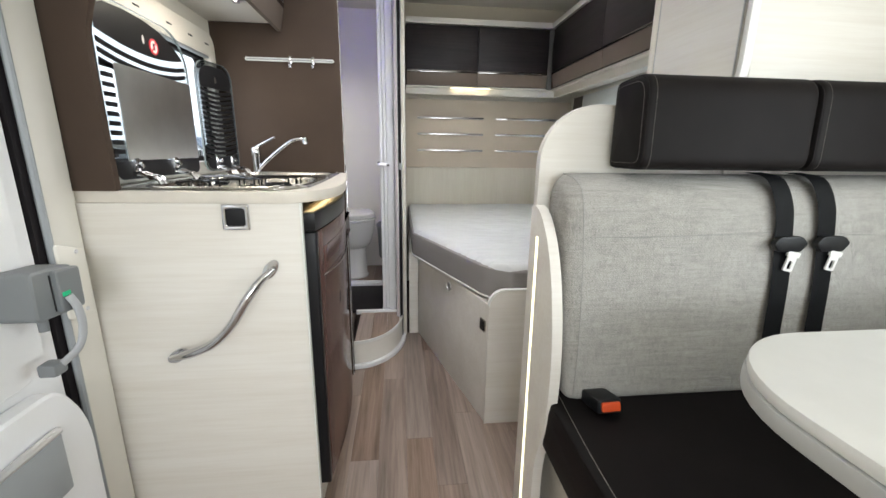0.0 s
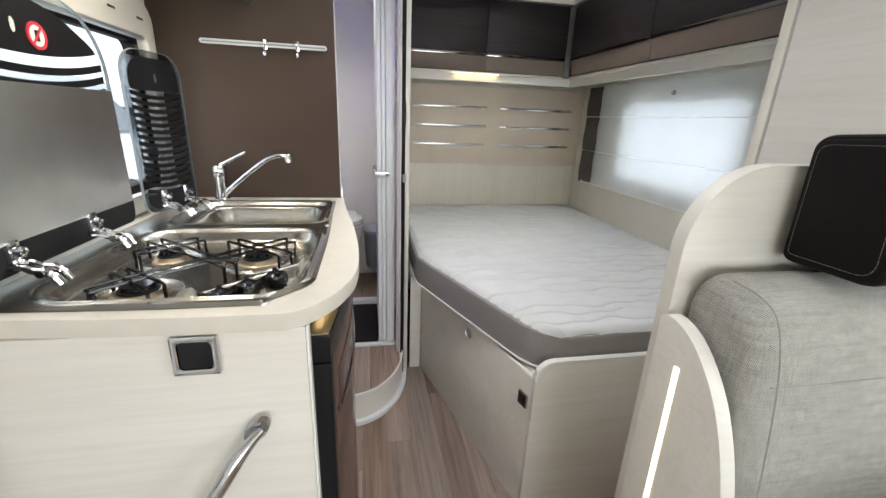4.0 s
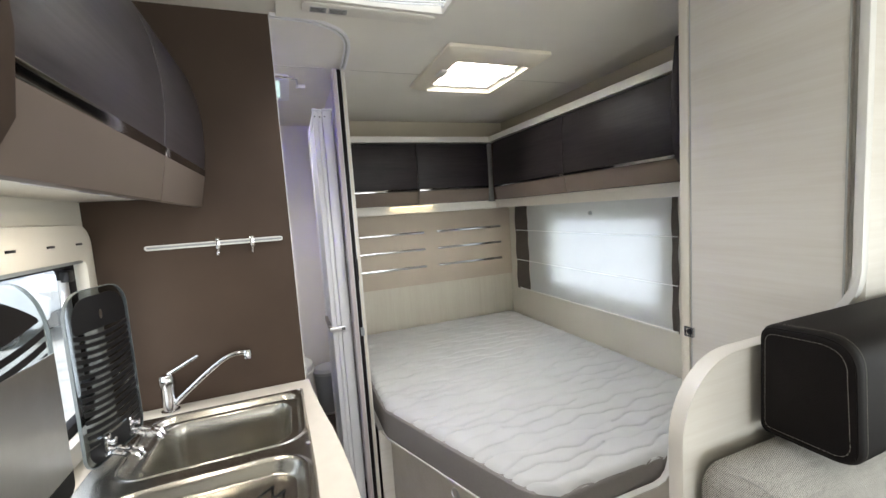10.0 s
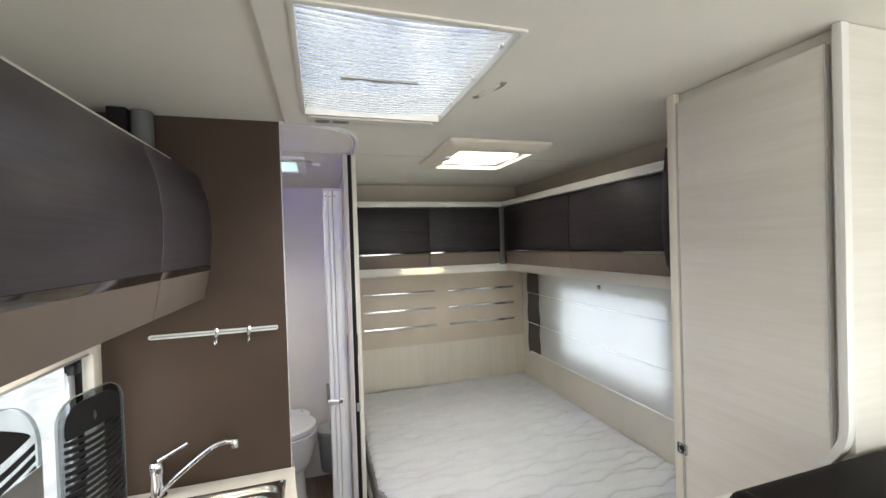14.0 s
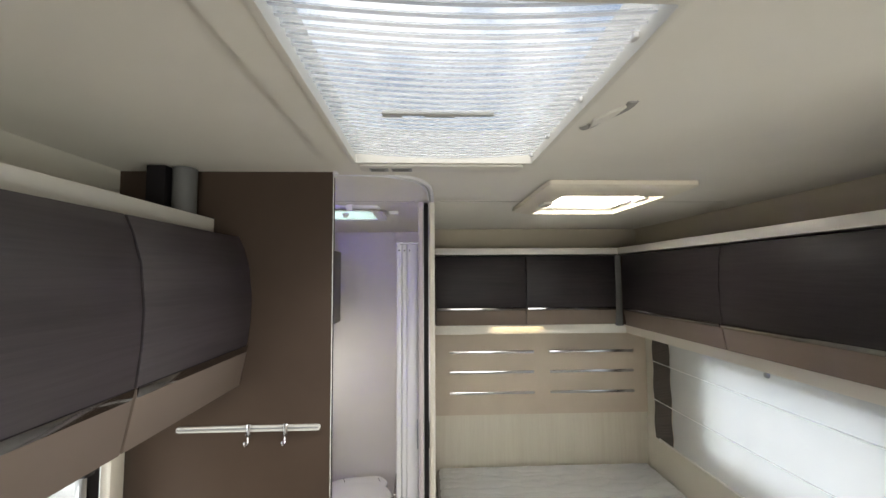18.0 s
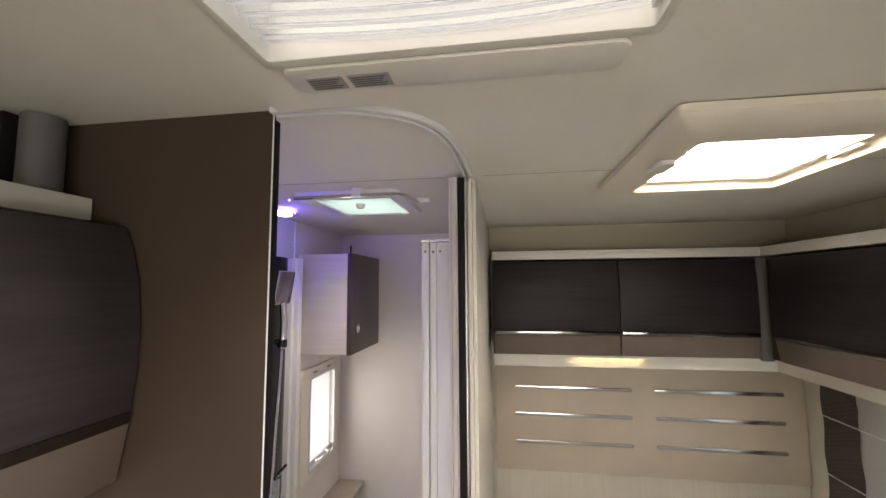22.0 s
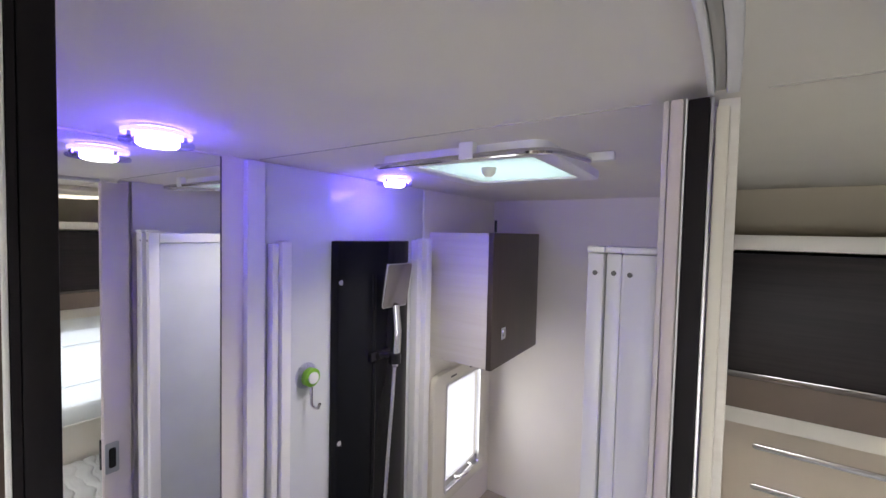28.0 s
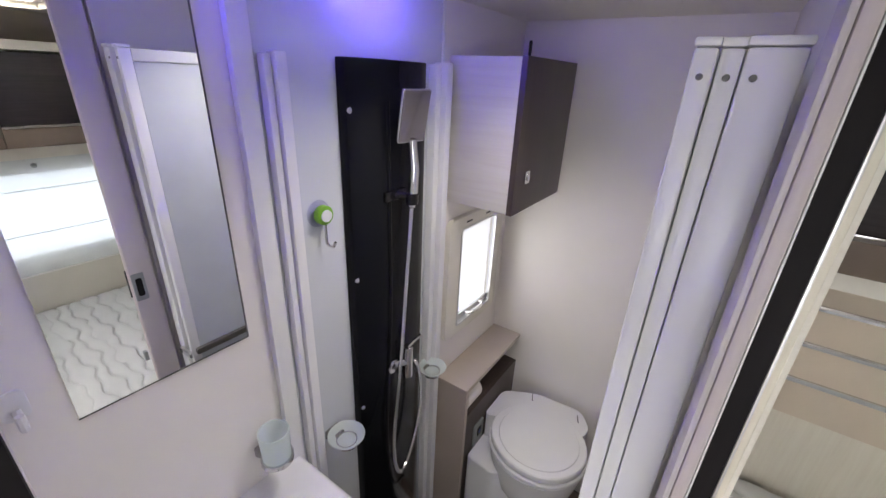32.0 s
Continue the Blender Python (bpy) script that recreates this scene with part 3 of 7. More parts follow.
# bathroom linings
BX = -0.72
structure("bath_wall_left", slab("x", (PY + 0.0105, YR), (BZ, ZC), [(2.85, 3.10, 1.02, 1.40)], XL, BX), BATHW, "pale bathroom side wall", "wall")
structure("bath_wall_rear", box(BX, 0.02, YR - 0.02, YR, BZ, ZC, 0), BATHW, "pale bathroom rear wall", "wall")
structure("bath_wall_bed", box(0.0, 0.0135, 2.232, YR - 0.02, BZ, ZC, 0), BATHW, "pale bathroom wall on the bed side", "wall")
JOINT = plain("ceiling_joint", (0.50, 0.47, 0.42), 0.8)
structure("ceiling_seam", joined(box(-0.70, -0.04, 2.189, 2.1905, ZC - 0.0012, ZC + 0.001, 0), box(0.05, 1.1, 2.189, 2.1905, ZC - 0.0012, ZC + 0.001, 0)), JOINT, "fine joint across the ceiling lining", "trim")
structure("bath_wall_front", box(BX, -0.264, PY + 0.006, PY + 0.018, BZ, ZC, 0), BATHW, "pale bathroom wall behind the kitchen panel", "wall")
structure("shower_wall", box(BX, BX + 0.008, 2.205, 2.722, BZ, ZC - 0.002, 0.001), SHOWERW, "glossy pale blue-white shower wall", "wall")

# ---- kitchen ----
def kitchen_unit():
    u = thing("kitchen_unit", (-0.45, 1.4, 0), "pale wood kitchen base unit with a plain end panel", "kitchen unit")
    part("end_panel", box(-0.74, -0.236, 0.970, 0.986, 0.0, 0.9385, 0.001), PALE_H, u)
    part("panel_edge", box(-0.2355, -0.232, 0.969, 0.987, 0.0, 0.9385, 0.0008), EDGE, u, "white edge band")
    part("carcass", box(-0.75, -0.30, 0.99, PY - 0.004, 0.02, 0.82, 0.002), PALE_Y, u)
    part("plinth", box(-0.299, -0.246, 0.99, 1.74, 0.0, 0.126, 0.001), PALE_Y, u)
    return u


def matched(outer, inner, c):
    """Two outlines round one centre, cut at the same angles, so that they can be bridged."""
    angles = sorted({round(math.atan2(y - c[1], x - c[0]), 5) for x, y in (*outer, *inner)})

    def at(poly, a):
        dx, dy = math.cos(a), math.sin(a)
        best = None
        for (x0, y0), (x1, y1) in zip(poly, poly[1:] + poly[:1]):
            ex, ey = x1 - x0, y1 - y0
            den = dx * ey - dy * ex
            if abs(den) < 1e-12:
                continue
            t = ((x0 - c[0]) * ey - (y0 - c[1]) * ex) / den
            s = ((x0 - c[0]) * dy - (y0 - c[1]) * dx) / den
            if t > 0 and -1e-6 <= s <= 1 + 1e-6 and (best is None or t > best):
                best = t
        return (c[0] + dx * best, c[1] + dy * best)

    return [at(outer, a) for a in angles], [at(inner, a) for a in angles]


def worktop():
    curve = smooth_line([(-0.62, 0.977, 0), (-0.45, 0.964, 0), (-0.30, 0.960, 0), (-0.245, 0.967, 0), (-0.205, 1.008, 0), (-0.176, 1.075, 0), (-0.166, 1.15, 0), (-0.168, 1.26, 0), (-0.182, 1.42, 0), (-0.200, 1.55, 0), (-0.217, 1.69, 0), (-0.224, PY - 0.003, 0)], 4)
    pts = [(-0.755, 0.980)] + [(p.x, p.y) for p in curve] + [(-0.755, PY - 0.003)]
    w = thing("worktop", (-0.45, 1.4, 0.928), "cream kitchen worktop with a rounded bulging front edge", "worktop")
    hole = rrect(-0.662, -0.243, 0.998, 1.705, (0.03, 0.085, 0.03, 0.03), 6)
    o2, i2 = matched(pts, hole, (-0.45, 1.36))
    part("top_board", ring_prism(o2, i2, "z", 0.939, 0.965, 0.003), WORKT, w)
    part("under_light", box(-0.236, -0.222, 1.03, 1.40, 0.9345, 0.9387, 0.001), LEDW, w, "lit warm strip under the worktop")
    return w


def fridge():
    f = thing("fridge", (-0.25, 1.4, 0), "dark brown gloss fridge with a bowed front under the worktop", "fridge")

    def bow(x, y0, y1, d, n=12):
        ys = [y0 + (y1 - y0) * i / n for i in range(n + 1)]
        return [(x - 0.038 * (y - 0.988) / 0.732 + (d + 0.018) * math.sin(math.pi * (y - 0.988) / 0.732), y) for y in ys]

    x = -0.207
    part("body", box(-0.298, -0.246, 0.99, 1.74, 0.13, 0.84, 0.002), BLACK, f)
    part("control_panel", prism(bow(x + 0.002, 0.986, 1.72, 0.019) + [(-0.245, 1.72), (-0.245, 0.986)], "z", 0.868, 0.912, 0.003), BLACKP, f, "black control panel")
    # gold colour here is the under-worktop strip mirrored in the black fridge top
    part("top_trim", prism(bow(x, 0.988, 1.72, 0.018) + [(-0.245, 1.72), (-0.245, 0.988)], "z", 0.9125, 0.916, 0.001), STRIPREF, f, "black top with the warm strip's reflection as gold colour")
    part("door", prism(bow(x, 1.014, 1.72, 0.019) + [(-0.244, 1.72), (-0.244, 1.014)], "z", 0.136, 0.863, 0.004), FRIDGE, f)
    part("door_edge", prism(rrect(-0.2440, x + 0.002, 0.987, 1.0135, 0.006, 4), "z", 0.134, 0.864, 0.003), BLACKP, f, "black door edge")
    part("hinge_side", box(-0.2445, -0.2375, 0.9862, 0.9868, 0.14, 0.86, 0), RUBBER, f)
    part("grip", prism(bow(x + 0.0025, 1.05, 1.66, 0.0185) + [(x, 1.66), (x, 1.05)], "z", 0.745, 0.815, 0.003), FRIDGE, f)
    part("grip_line", tube([(px + 0.002, y, 0.744 - 0.02 * math.sin(math.pi * i / 10)) for i, (px, y) in enumerate(bow(x + 0.001, 1.03, 1.68, 0.019))], 0.0025, 6), CHROME, f, "thin chrome grip line")
    part("door_lock", box(-0.196, -0.188, 1.20, 1.22, 0.60, 0.635, 0.002), BLACK, f)
    return f


WORKT = plain("beige_worktop_laminate", (0.66, 0.61, 0.53), 0.36, 0, 0.03, 30)
# the warm strip's reflection on the fridge top, put into the base colour
STRIPREF = plain("gold_strip_reflection", (0.20, 0.16, 0.085), 0.3, 0.3, 0.05)
BLACKP = plain("black_satin_panel", (0.007, 0.007, 0.008), 0.32, 0, 0.1, spec=0.22)
FRIDGE = plain("brown_gloss_front", (0.085, 0.040, 0.032), 0.16, 0, 0.1, spec=0.3)
kitchen_unit()
worktop()
fridge()


def overhead_cabinet():
    """Kitchen wall cabinet with bowed dark doors above taupe pelmet."""
    c = thing("kitchen_overhead_cabinet", (-0.6, 1.4, 1.5), "kitchen overhead cabinet with dark wood doors and taupe pelmet", "cabinet")
    prof = [(-0.468, 1.505), (-0.4535, 1.506), (-0.437, 1.590), (-0.4372, 1.600)]
    prof2 = [(-0.437, 1.602), (-0.430, 1.66), (-0.4285, 1.72), (-0.436, 1.79), (-0.450, 1.84), (-0.463, 1.868)]
    part("bottom_board", box(XL, -0.47, 0.925, PY - 0.002, 1.533, 1.5395, 0.001), CREAM, c)
    for y0, y1 in ((0.946, 1.3985), (1.4045, PY - 0.004)):
        part("pelmet", prism(prof + [(-0.458, 1.60), (-0.476, 1.54)], "y", y0, y1, 0.0015), TAUPE_L, c)
        part("door", prism(prof2 + [(-0.49, 1.868), (-0.46, 1.74), (-0.456, 1.602)], "y", y0, y1, 0.0015), DARK_SHEEN, c)
    part("carcass", box(XL, -0.475, 0.935, PY - 0.004, 1.54, 1.866, 0), TAUPE, c)
    part("top_board", box(XL, -0.525, 0.91, PY - 0.004, 1.880, 1.914, 0.002), CREAM, c, "cream top board")
    part("end_cheek", prism([(-0.76, 1.49), (-0.50, 1.49), (-0.455, 1.51), (-0.432, 1.55), (-0.424, 1.62), (-0.426, 1.72), (-0.44, 1.82), (-0.46, 1.89), (-0.76, 1.89)], "y", 0.912, 0.943, 0.006), TAUPE, c, "taupe rounded end cheek")
    return c


overhead_cabinet()

# ---- bed ----
def bed():
    b = thing("bed_base", (0.7, 2.3, 0), "pale wood bed base with a slanted side and rounded foot board", "bed base")
    side = [(0.100, 2.232), (0.120, 2.232), (0.345, 1.392), (0.325, 1.392)]
    part("side_panel", prism(side, "z", 0.0, 0.50, 0.001), PALE_H, b)
    part("infill_panel", box(0.047, 0.099, 2.222, 2.236, 0.0, 0.50, 0.001), PALE_H, b)
    foot = [(0.324, 0.0), (0.811, 0.0), (0.811, 0.66), (0.807, 0.625), (0.795, 0.592), (0.775, 0.573), (0.745, 0.565)]
    foot += [(0.385 + 0.061 * math.cos(radians(a)), 0.503 + 0.061 * math.sin(radians(a))) for a in range(90, 181, 15)]
    part("foot_board", prism(foot, "y", 1.374, 1.391, 0.001), PALE_H, b)
    edge = foot[2:]
    part("foot_edge", prism([(u - 0.0012, v + 0.0012) for u, v in edge] + [(u + (0.004 if i > 6 else -0.001), v - 0.004) for i, (u, v) in enumerate(edge)][::-1], "y", 1.373, 1.393, 0.0), EDGE, b, "white edge band")
    part("slat_board", prism([(0.05, 2.24), (0.34, 1.40), (XR - 0.01, 1.40), (XR - 0.01, 3.22), (0.05, 3.22)], "z", 0.485, 0.50, 0.001), PALE_H, b)
    d = (Vector((0.325, 1.392, 0)) - Vector((0.100, 2.232, 0))).normalized()
    nrm = Vector((d.y, -d.x, 0))
    if nrm.x > 0:
        nrm = -nrm
    c = Vector((0.100, 2.232, 0)) + d * 0.483
    ang = math.degrees(math.atan2(nrm.y, nrm.x))
    m = pose(c.x, c.y, 0.449, 0, 0, ang)
    part("panel_lock", moved(lathe([(0.0, 0.0), (0.021, 0.0), (0.021, 0.005), (0.016, 0.008), (0.015, 0.005), (0.0, 0.005)], (0, 0, 0), 24, "x"), m), ALU, b, "round metal push lock")
    c = Vector((0.325, 1.392, 0)) - d * 0.032
    m = pose(c.x, c.y, 0.407, 0, 0, ang)
    sw = part("usb_plate", moved(prism(rrect(-0.022, 0.022, -0.024, 0.024, 0.005), "x", 0.0, 0.006, 0.002), m), STEEL, b, "chrome framed socket")
    part("usb_insert", moved(prism(rrect(-0.016, 0.016, -0.018, 0.018, 0.003), "x", 0.0045, 0.0085, 0.001), m), BLACK, sw, "black socket insert")
    return b


bed()


def mattress_edge(y):
    """The mattress's slanted side: its x at a given y."""
    if y > 2.13:
        return 0.062
    if y > 1.50:
        return 0.062 + (2.13 - y) / 0.63 * 0.245
    k = (1.50 - y) / 0.105
    return 0.307 + 0.105 * 0.39 * k + 0.075 * k ** 3


def mattress():
    m = thing("mattress", (0.7, 2.3, 0.50), "bare pale grey mattress with wavy quilted top and grey border", "mattress")
    y0, y1, x1 = 1.397, 3.205, 1.335
    ys = [y0 + (y1 - y0) * i / 40 for i in range(41)]
    left = [(mattress_edge(y), y) for y in ys]
    out = [(x1, y0 + 0.01), (x1, y1 - 0.02), (x1 - 0.02, y1), *left[::-1]]
    part("core", prism(out, "z", 0.506, 0.632, 0.018, 3), BORDER, m)

    def top(u, v):
        y = y0 + 0.004 + (y1 - y0 - 0.008) * v
        xa = mattress_edge(y) + 0.006
        x = xa + (x1 - 0.006 - xa) * u
        e = min(x - xa, x1 - 0.006 - x, y - y0, y1 - y)
        z = 0.648 - 0.026 * max(0.0, 1 - max(0.0, e) / 0.03) ** 2
        near = 1.0
        k0 = math.floor(y / 0.058)
        for k in (k0 - 1, k0, k0 + 1, k0 + 2):
            line = k * 0.058 + 0.011 * math.sin(x * 21 + 1.9 * math.sin(k * 2.3)) + 0.006 * math.sin(x * 47 + k * 1.7) + 0.008 * math.sin(k * 5.1)
            near = min(near, abs(y - line) if (math.sin(k * 3.7 + x * 3) > -0.75) else abs(y - line) + 0.004)
        z -= 0.0085 * math.exp(-(near / 0.0036) ** 2)
        z += 0.0036 * min(1.0, near / 0.022)
        return (x, y, z)

    part("quilted_top", sheet(top, 200, 600), TICKING, m, "pale grey quilted ticking")
    part("piping", tube([(x - 0.001, y, 0.512) for x, y in left] , 0.0035, 6), EDGE, m, "white zip piping")
    return m


mattress()

# ---- headboard ----
def headboard():
    h = thing("headboard", (0.7, YR, 0.69), "beige padded headboard with chrome strips above pale wood", "headboard")
    part("lower_panel", box(0.05, XR - 0.002, YR - 0.012, YR - 0.001, 0.5, 0.933, 0.001), PALE_Z, h)
    part("padded_panel", box(0.05, XR - 0.002, YR - 0.026, YR - 0.001, 0.935, 1.44, 0.004), BEIGE, h)
    for z in (1.305, 1.186, 1.064):
        for x0, x1 in ((0.138, 0.652), (0.746, 1.264)):
            part("chrome_strip", prism(rrect(x0, x1, z - 0.008, z + 0.008, 0.008, 4), "y", YR - 0.033, YR - 0.024, 0.002), CHROME, h, "chrome strip")
    return h


headboard()


def rear_cabinet():
    c = thing("rear_overhead_cabinet", (0.57, YR, 1.43), "overhead cabinet above the bed with dark wood doors", "cabinet")
    f = 2.925
    part("carcass", box(0.05, 1.09, f + 0.02, YR - 0.03, 1.50, 1.87, 0), TAUPE, c)
    part("light_board", box(0.05, 1.12, 2.985, 3.003, 1.445, 1.497, 0.001), CREAM, c, "cream light valance")
    part("bottom_board", box(0.05, 1.12, 2.95, YR - 0.03, 1.488, 1.498, 0), CREAM, c)
    part("top_board", box(0.05, 1.16, f - 0.005, YR - 0.02, 1.88, 1.915, 0.002), CREAM, c, "cream top board")
    for x0, x1 in ((0.055, 0.539), (0.543, 1.032)):
        part("pelmet", prism([(f + 0.035, 1.500), (f + 0.012, 1.500), (f - 0.002, 1.582), (f + 0.025, 1.582)], "x", x0, x1, 0.0015), TAUPE_L, c, "taupe lower strip")
        part("door", prism([(f - 0.002, 1.586), (f - 0.006, 1.66), (f - 0.006, 1.76), (f + 0.004, 1.872), (f + 0.024, 1.872), (f + 0.02, 1.586)], "x", x0, x1, 0.0015), DARK_X, c)
    part("corner_filler", box(1.036, 1.080, f + 0.004, f + 0.03, 1.49, 1.878, 0.008), GREYD, c, "dark grey corner filler")
    return c


def side_cabinet():
    c = thing("side_overhead_cabinet", (1.2, 2.2, 1.43), "long overhead cabinet along the bed window wall with dark doors", "cabinet")
    f = 1.05
    part("carcass", box(f + 0.02, XR - 0.03, 1.38, 2.93, 1.50, 1.87, 0), TAUPE, c)
    part("light_board", box(1.115, 1.133, 1.38, 2.984, 1.445, 1.497, 0.001), CREAM, c, "cream valance")
    part("bottom_board", box(1.08, XR - 0.03, 1.38, 2.95, 1.488, 1.498, 0), CREAM, c)
    part("top_board", box(f - 0.002, XR - 0.02, 1.38, 2.93, 1.88, 1.915, 0.002), CREAM, c, "cream top board")
    for y0, y1 in ((1.405, 2.16), (2.164, 2.875)):
        part("pelmet", prism([(f + 0.035, 1.500), (f + 0.012, 1.500), (f - 0.002, 1.582), (f + 0.025, 1.582)], "y", y0, y1, 0.0015), TAUPE_L, c, "taupe lower strip")
        part("door", prism([(f - 0.002, 1.586), (f - 0.006, 1.66), (f - 0.006, 1.76), (f + 0.004, 1.872), (f + 0.024, 1.872), (f + 0.02, 1.586)], "y", y0, y1, 0.0015), DARK_Y, c)
    part("end_cheek", prism([(1.25, 1.47), (0.88, 1.50), (0.830, 1.56), (0.818, 1.63), (0.816, 1.70), (0.822, 1.80), (0.836, 1.90), (1.25, 1.90)], "y", 1.350, 1.376, 0.004), DARK_X, c, "dark rounded end cheek")
    return c


rear_cabinet()
side_cabinet()

# ---- wardrobe ----
def wardrobe():
    w = thing("wardrobe", (1.08, 1.15, 0), "tall pale wood wardrobe with one flush door", "wardrobe")
    part("carcass", box(0.8335, XR - 0.002, 0.975, 1.338, 0.0, ZC - 0.002, 0.002), PALE_H, w)
    part("rear_stile", box(0.812, 0.831, 1.318, 1.345, 0.0, ZC - 0.002, 0.003), PALE_Z, w)
    part("door", box(0.815, 0.830, 0.978, 1.3145, 0.545, ZC - 0.03, 0.0015), PALE_Y, w)
    outer = [(0.949, ZC - 0.002), (0.949, 1.28), (0.9515, 1.252), (0.957, 1.229), (0.969, 1.204), (0.984, 1.184), (1.004, 1.174)]
    inner = [(1.004, 1.188), (0.993, 1.195), (0.980, 1.216), (0.970, 1.238), (0.9655, 1.262), (0.965, 1.285), (0.965, ZC - 0.002)]
    part("front_stile", prism(outer + inner, "x", 0.811, 0.8325, 0.002), EDGE, w, "rounded white front edge")
    part("front_panel", box(0.833, XR - 0.002, 0.951, 0.9745, 1.16, ZC - 0.002, 0.002), PALE_H, w)
    return w


wardrobe()

# ---- bench seat ----
def cushion(x0, x1, prof, r, n=6):
    """An upholstered bar along x with a rounded (y, z) profile and softly drawn-in ends."""
    cy = sum(p[0] for p in prof) / len(prof)
    cz = sum(p[1] for p in prof) / len(prof)
    bm = bmesh.new()
    rows = []
    ins = [(r * (1 - math.cos(radians(90 * i / n))), r * (1 - math.sin(radians(90 * i / n)))) for i in range(n + 1)]
    stations = [(x0 + a, s) for a, s in ins] + [(x1 - a, s) for a, s in ins[::-1]]
    for x, s in stations:
        row = []
        for y, z in prof:
            d = math.hypot(y - cy, z - cz)
            k = (d - s) / d
            row.append(bm.verts.new((x, cy + (y - cy) * k, cz + (z - cz) * k)))
        rows.append(row)
    k = len(prof)
    for a, b in zip(rows, rows[1:]):
        for i in range(k):
            bm.faces.new((a[i], a[(i + 1) % k], b[(i + 1) % k], b[i]))
    for ring, sx in ((rows[0], -1), (rows[-1], 1)):
        last = ring
        for q in (0.93, 0.82, 0.66, 0.45, 0.22):
            x = ring[0].co.x + sx * 0.005 * (1 - q * q)
            cur = [bm.verts.new((x, cy + (v.co.y - cy) * q, cz + (v.co.z - cz) * q)) for v in ring]
            for i in range(k):
                bm.faces.new((last[i], last[(i + 1) % k], cur[(i + 1) % k], cur[i]))
            last = cur
        mid = bm.verts.new((ring[0].co.x + sx * 0.005, cy, cz))
        for i in range(k):
            bm.faces.new((last[i], last[(i + 1) % k], mid))
    return bm


def stitched(points, r):
    """A row of stitches: a thread that dips under the cover between them."""
    p = []
    for a, b in zip(points, points[1:]):
        a, b = Vector(a), Vector(b)
        m = max(1, int((b - a).length / 0.0022))
        p += [a.lerp(b, i / m) for i in range(m)]
    return tube(p, [r if i % 3 else r * 0.2 for i in range(len(p))], 5)


def rounded(poly, r, n=5):
    """Rounds the corners of a closed outline."""
    out = []
    k = len(poly)
    for i in range(k):
        p, a, b = Vector(poly[i]), Vector(poly[i - 1]), Vector(poly[(i + 1) % k])
        q = r[i] if isinstance(r, (list, tuple)) else r
        s, e = p + (a - p).normalized() * q, p + (b - p).normalized() * q
        for j in range(n + 1):
            t = j / n
            out.append(tuple((1 - t) ** 2 * s + 2 * t * (1 - t) * p + t * t * e))
    return out


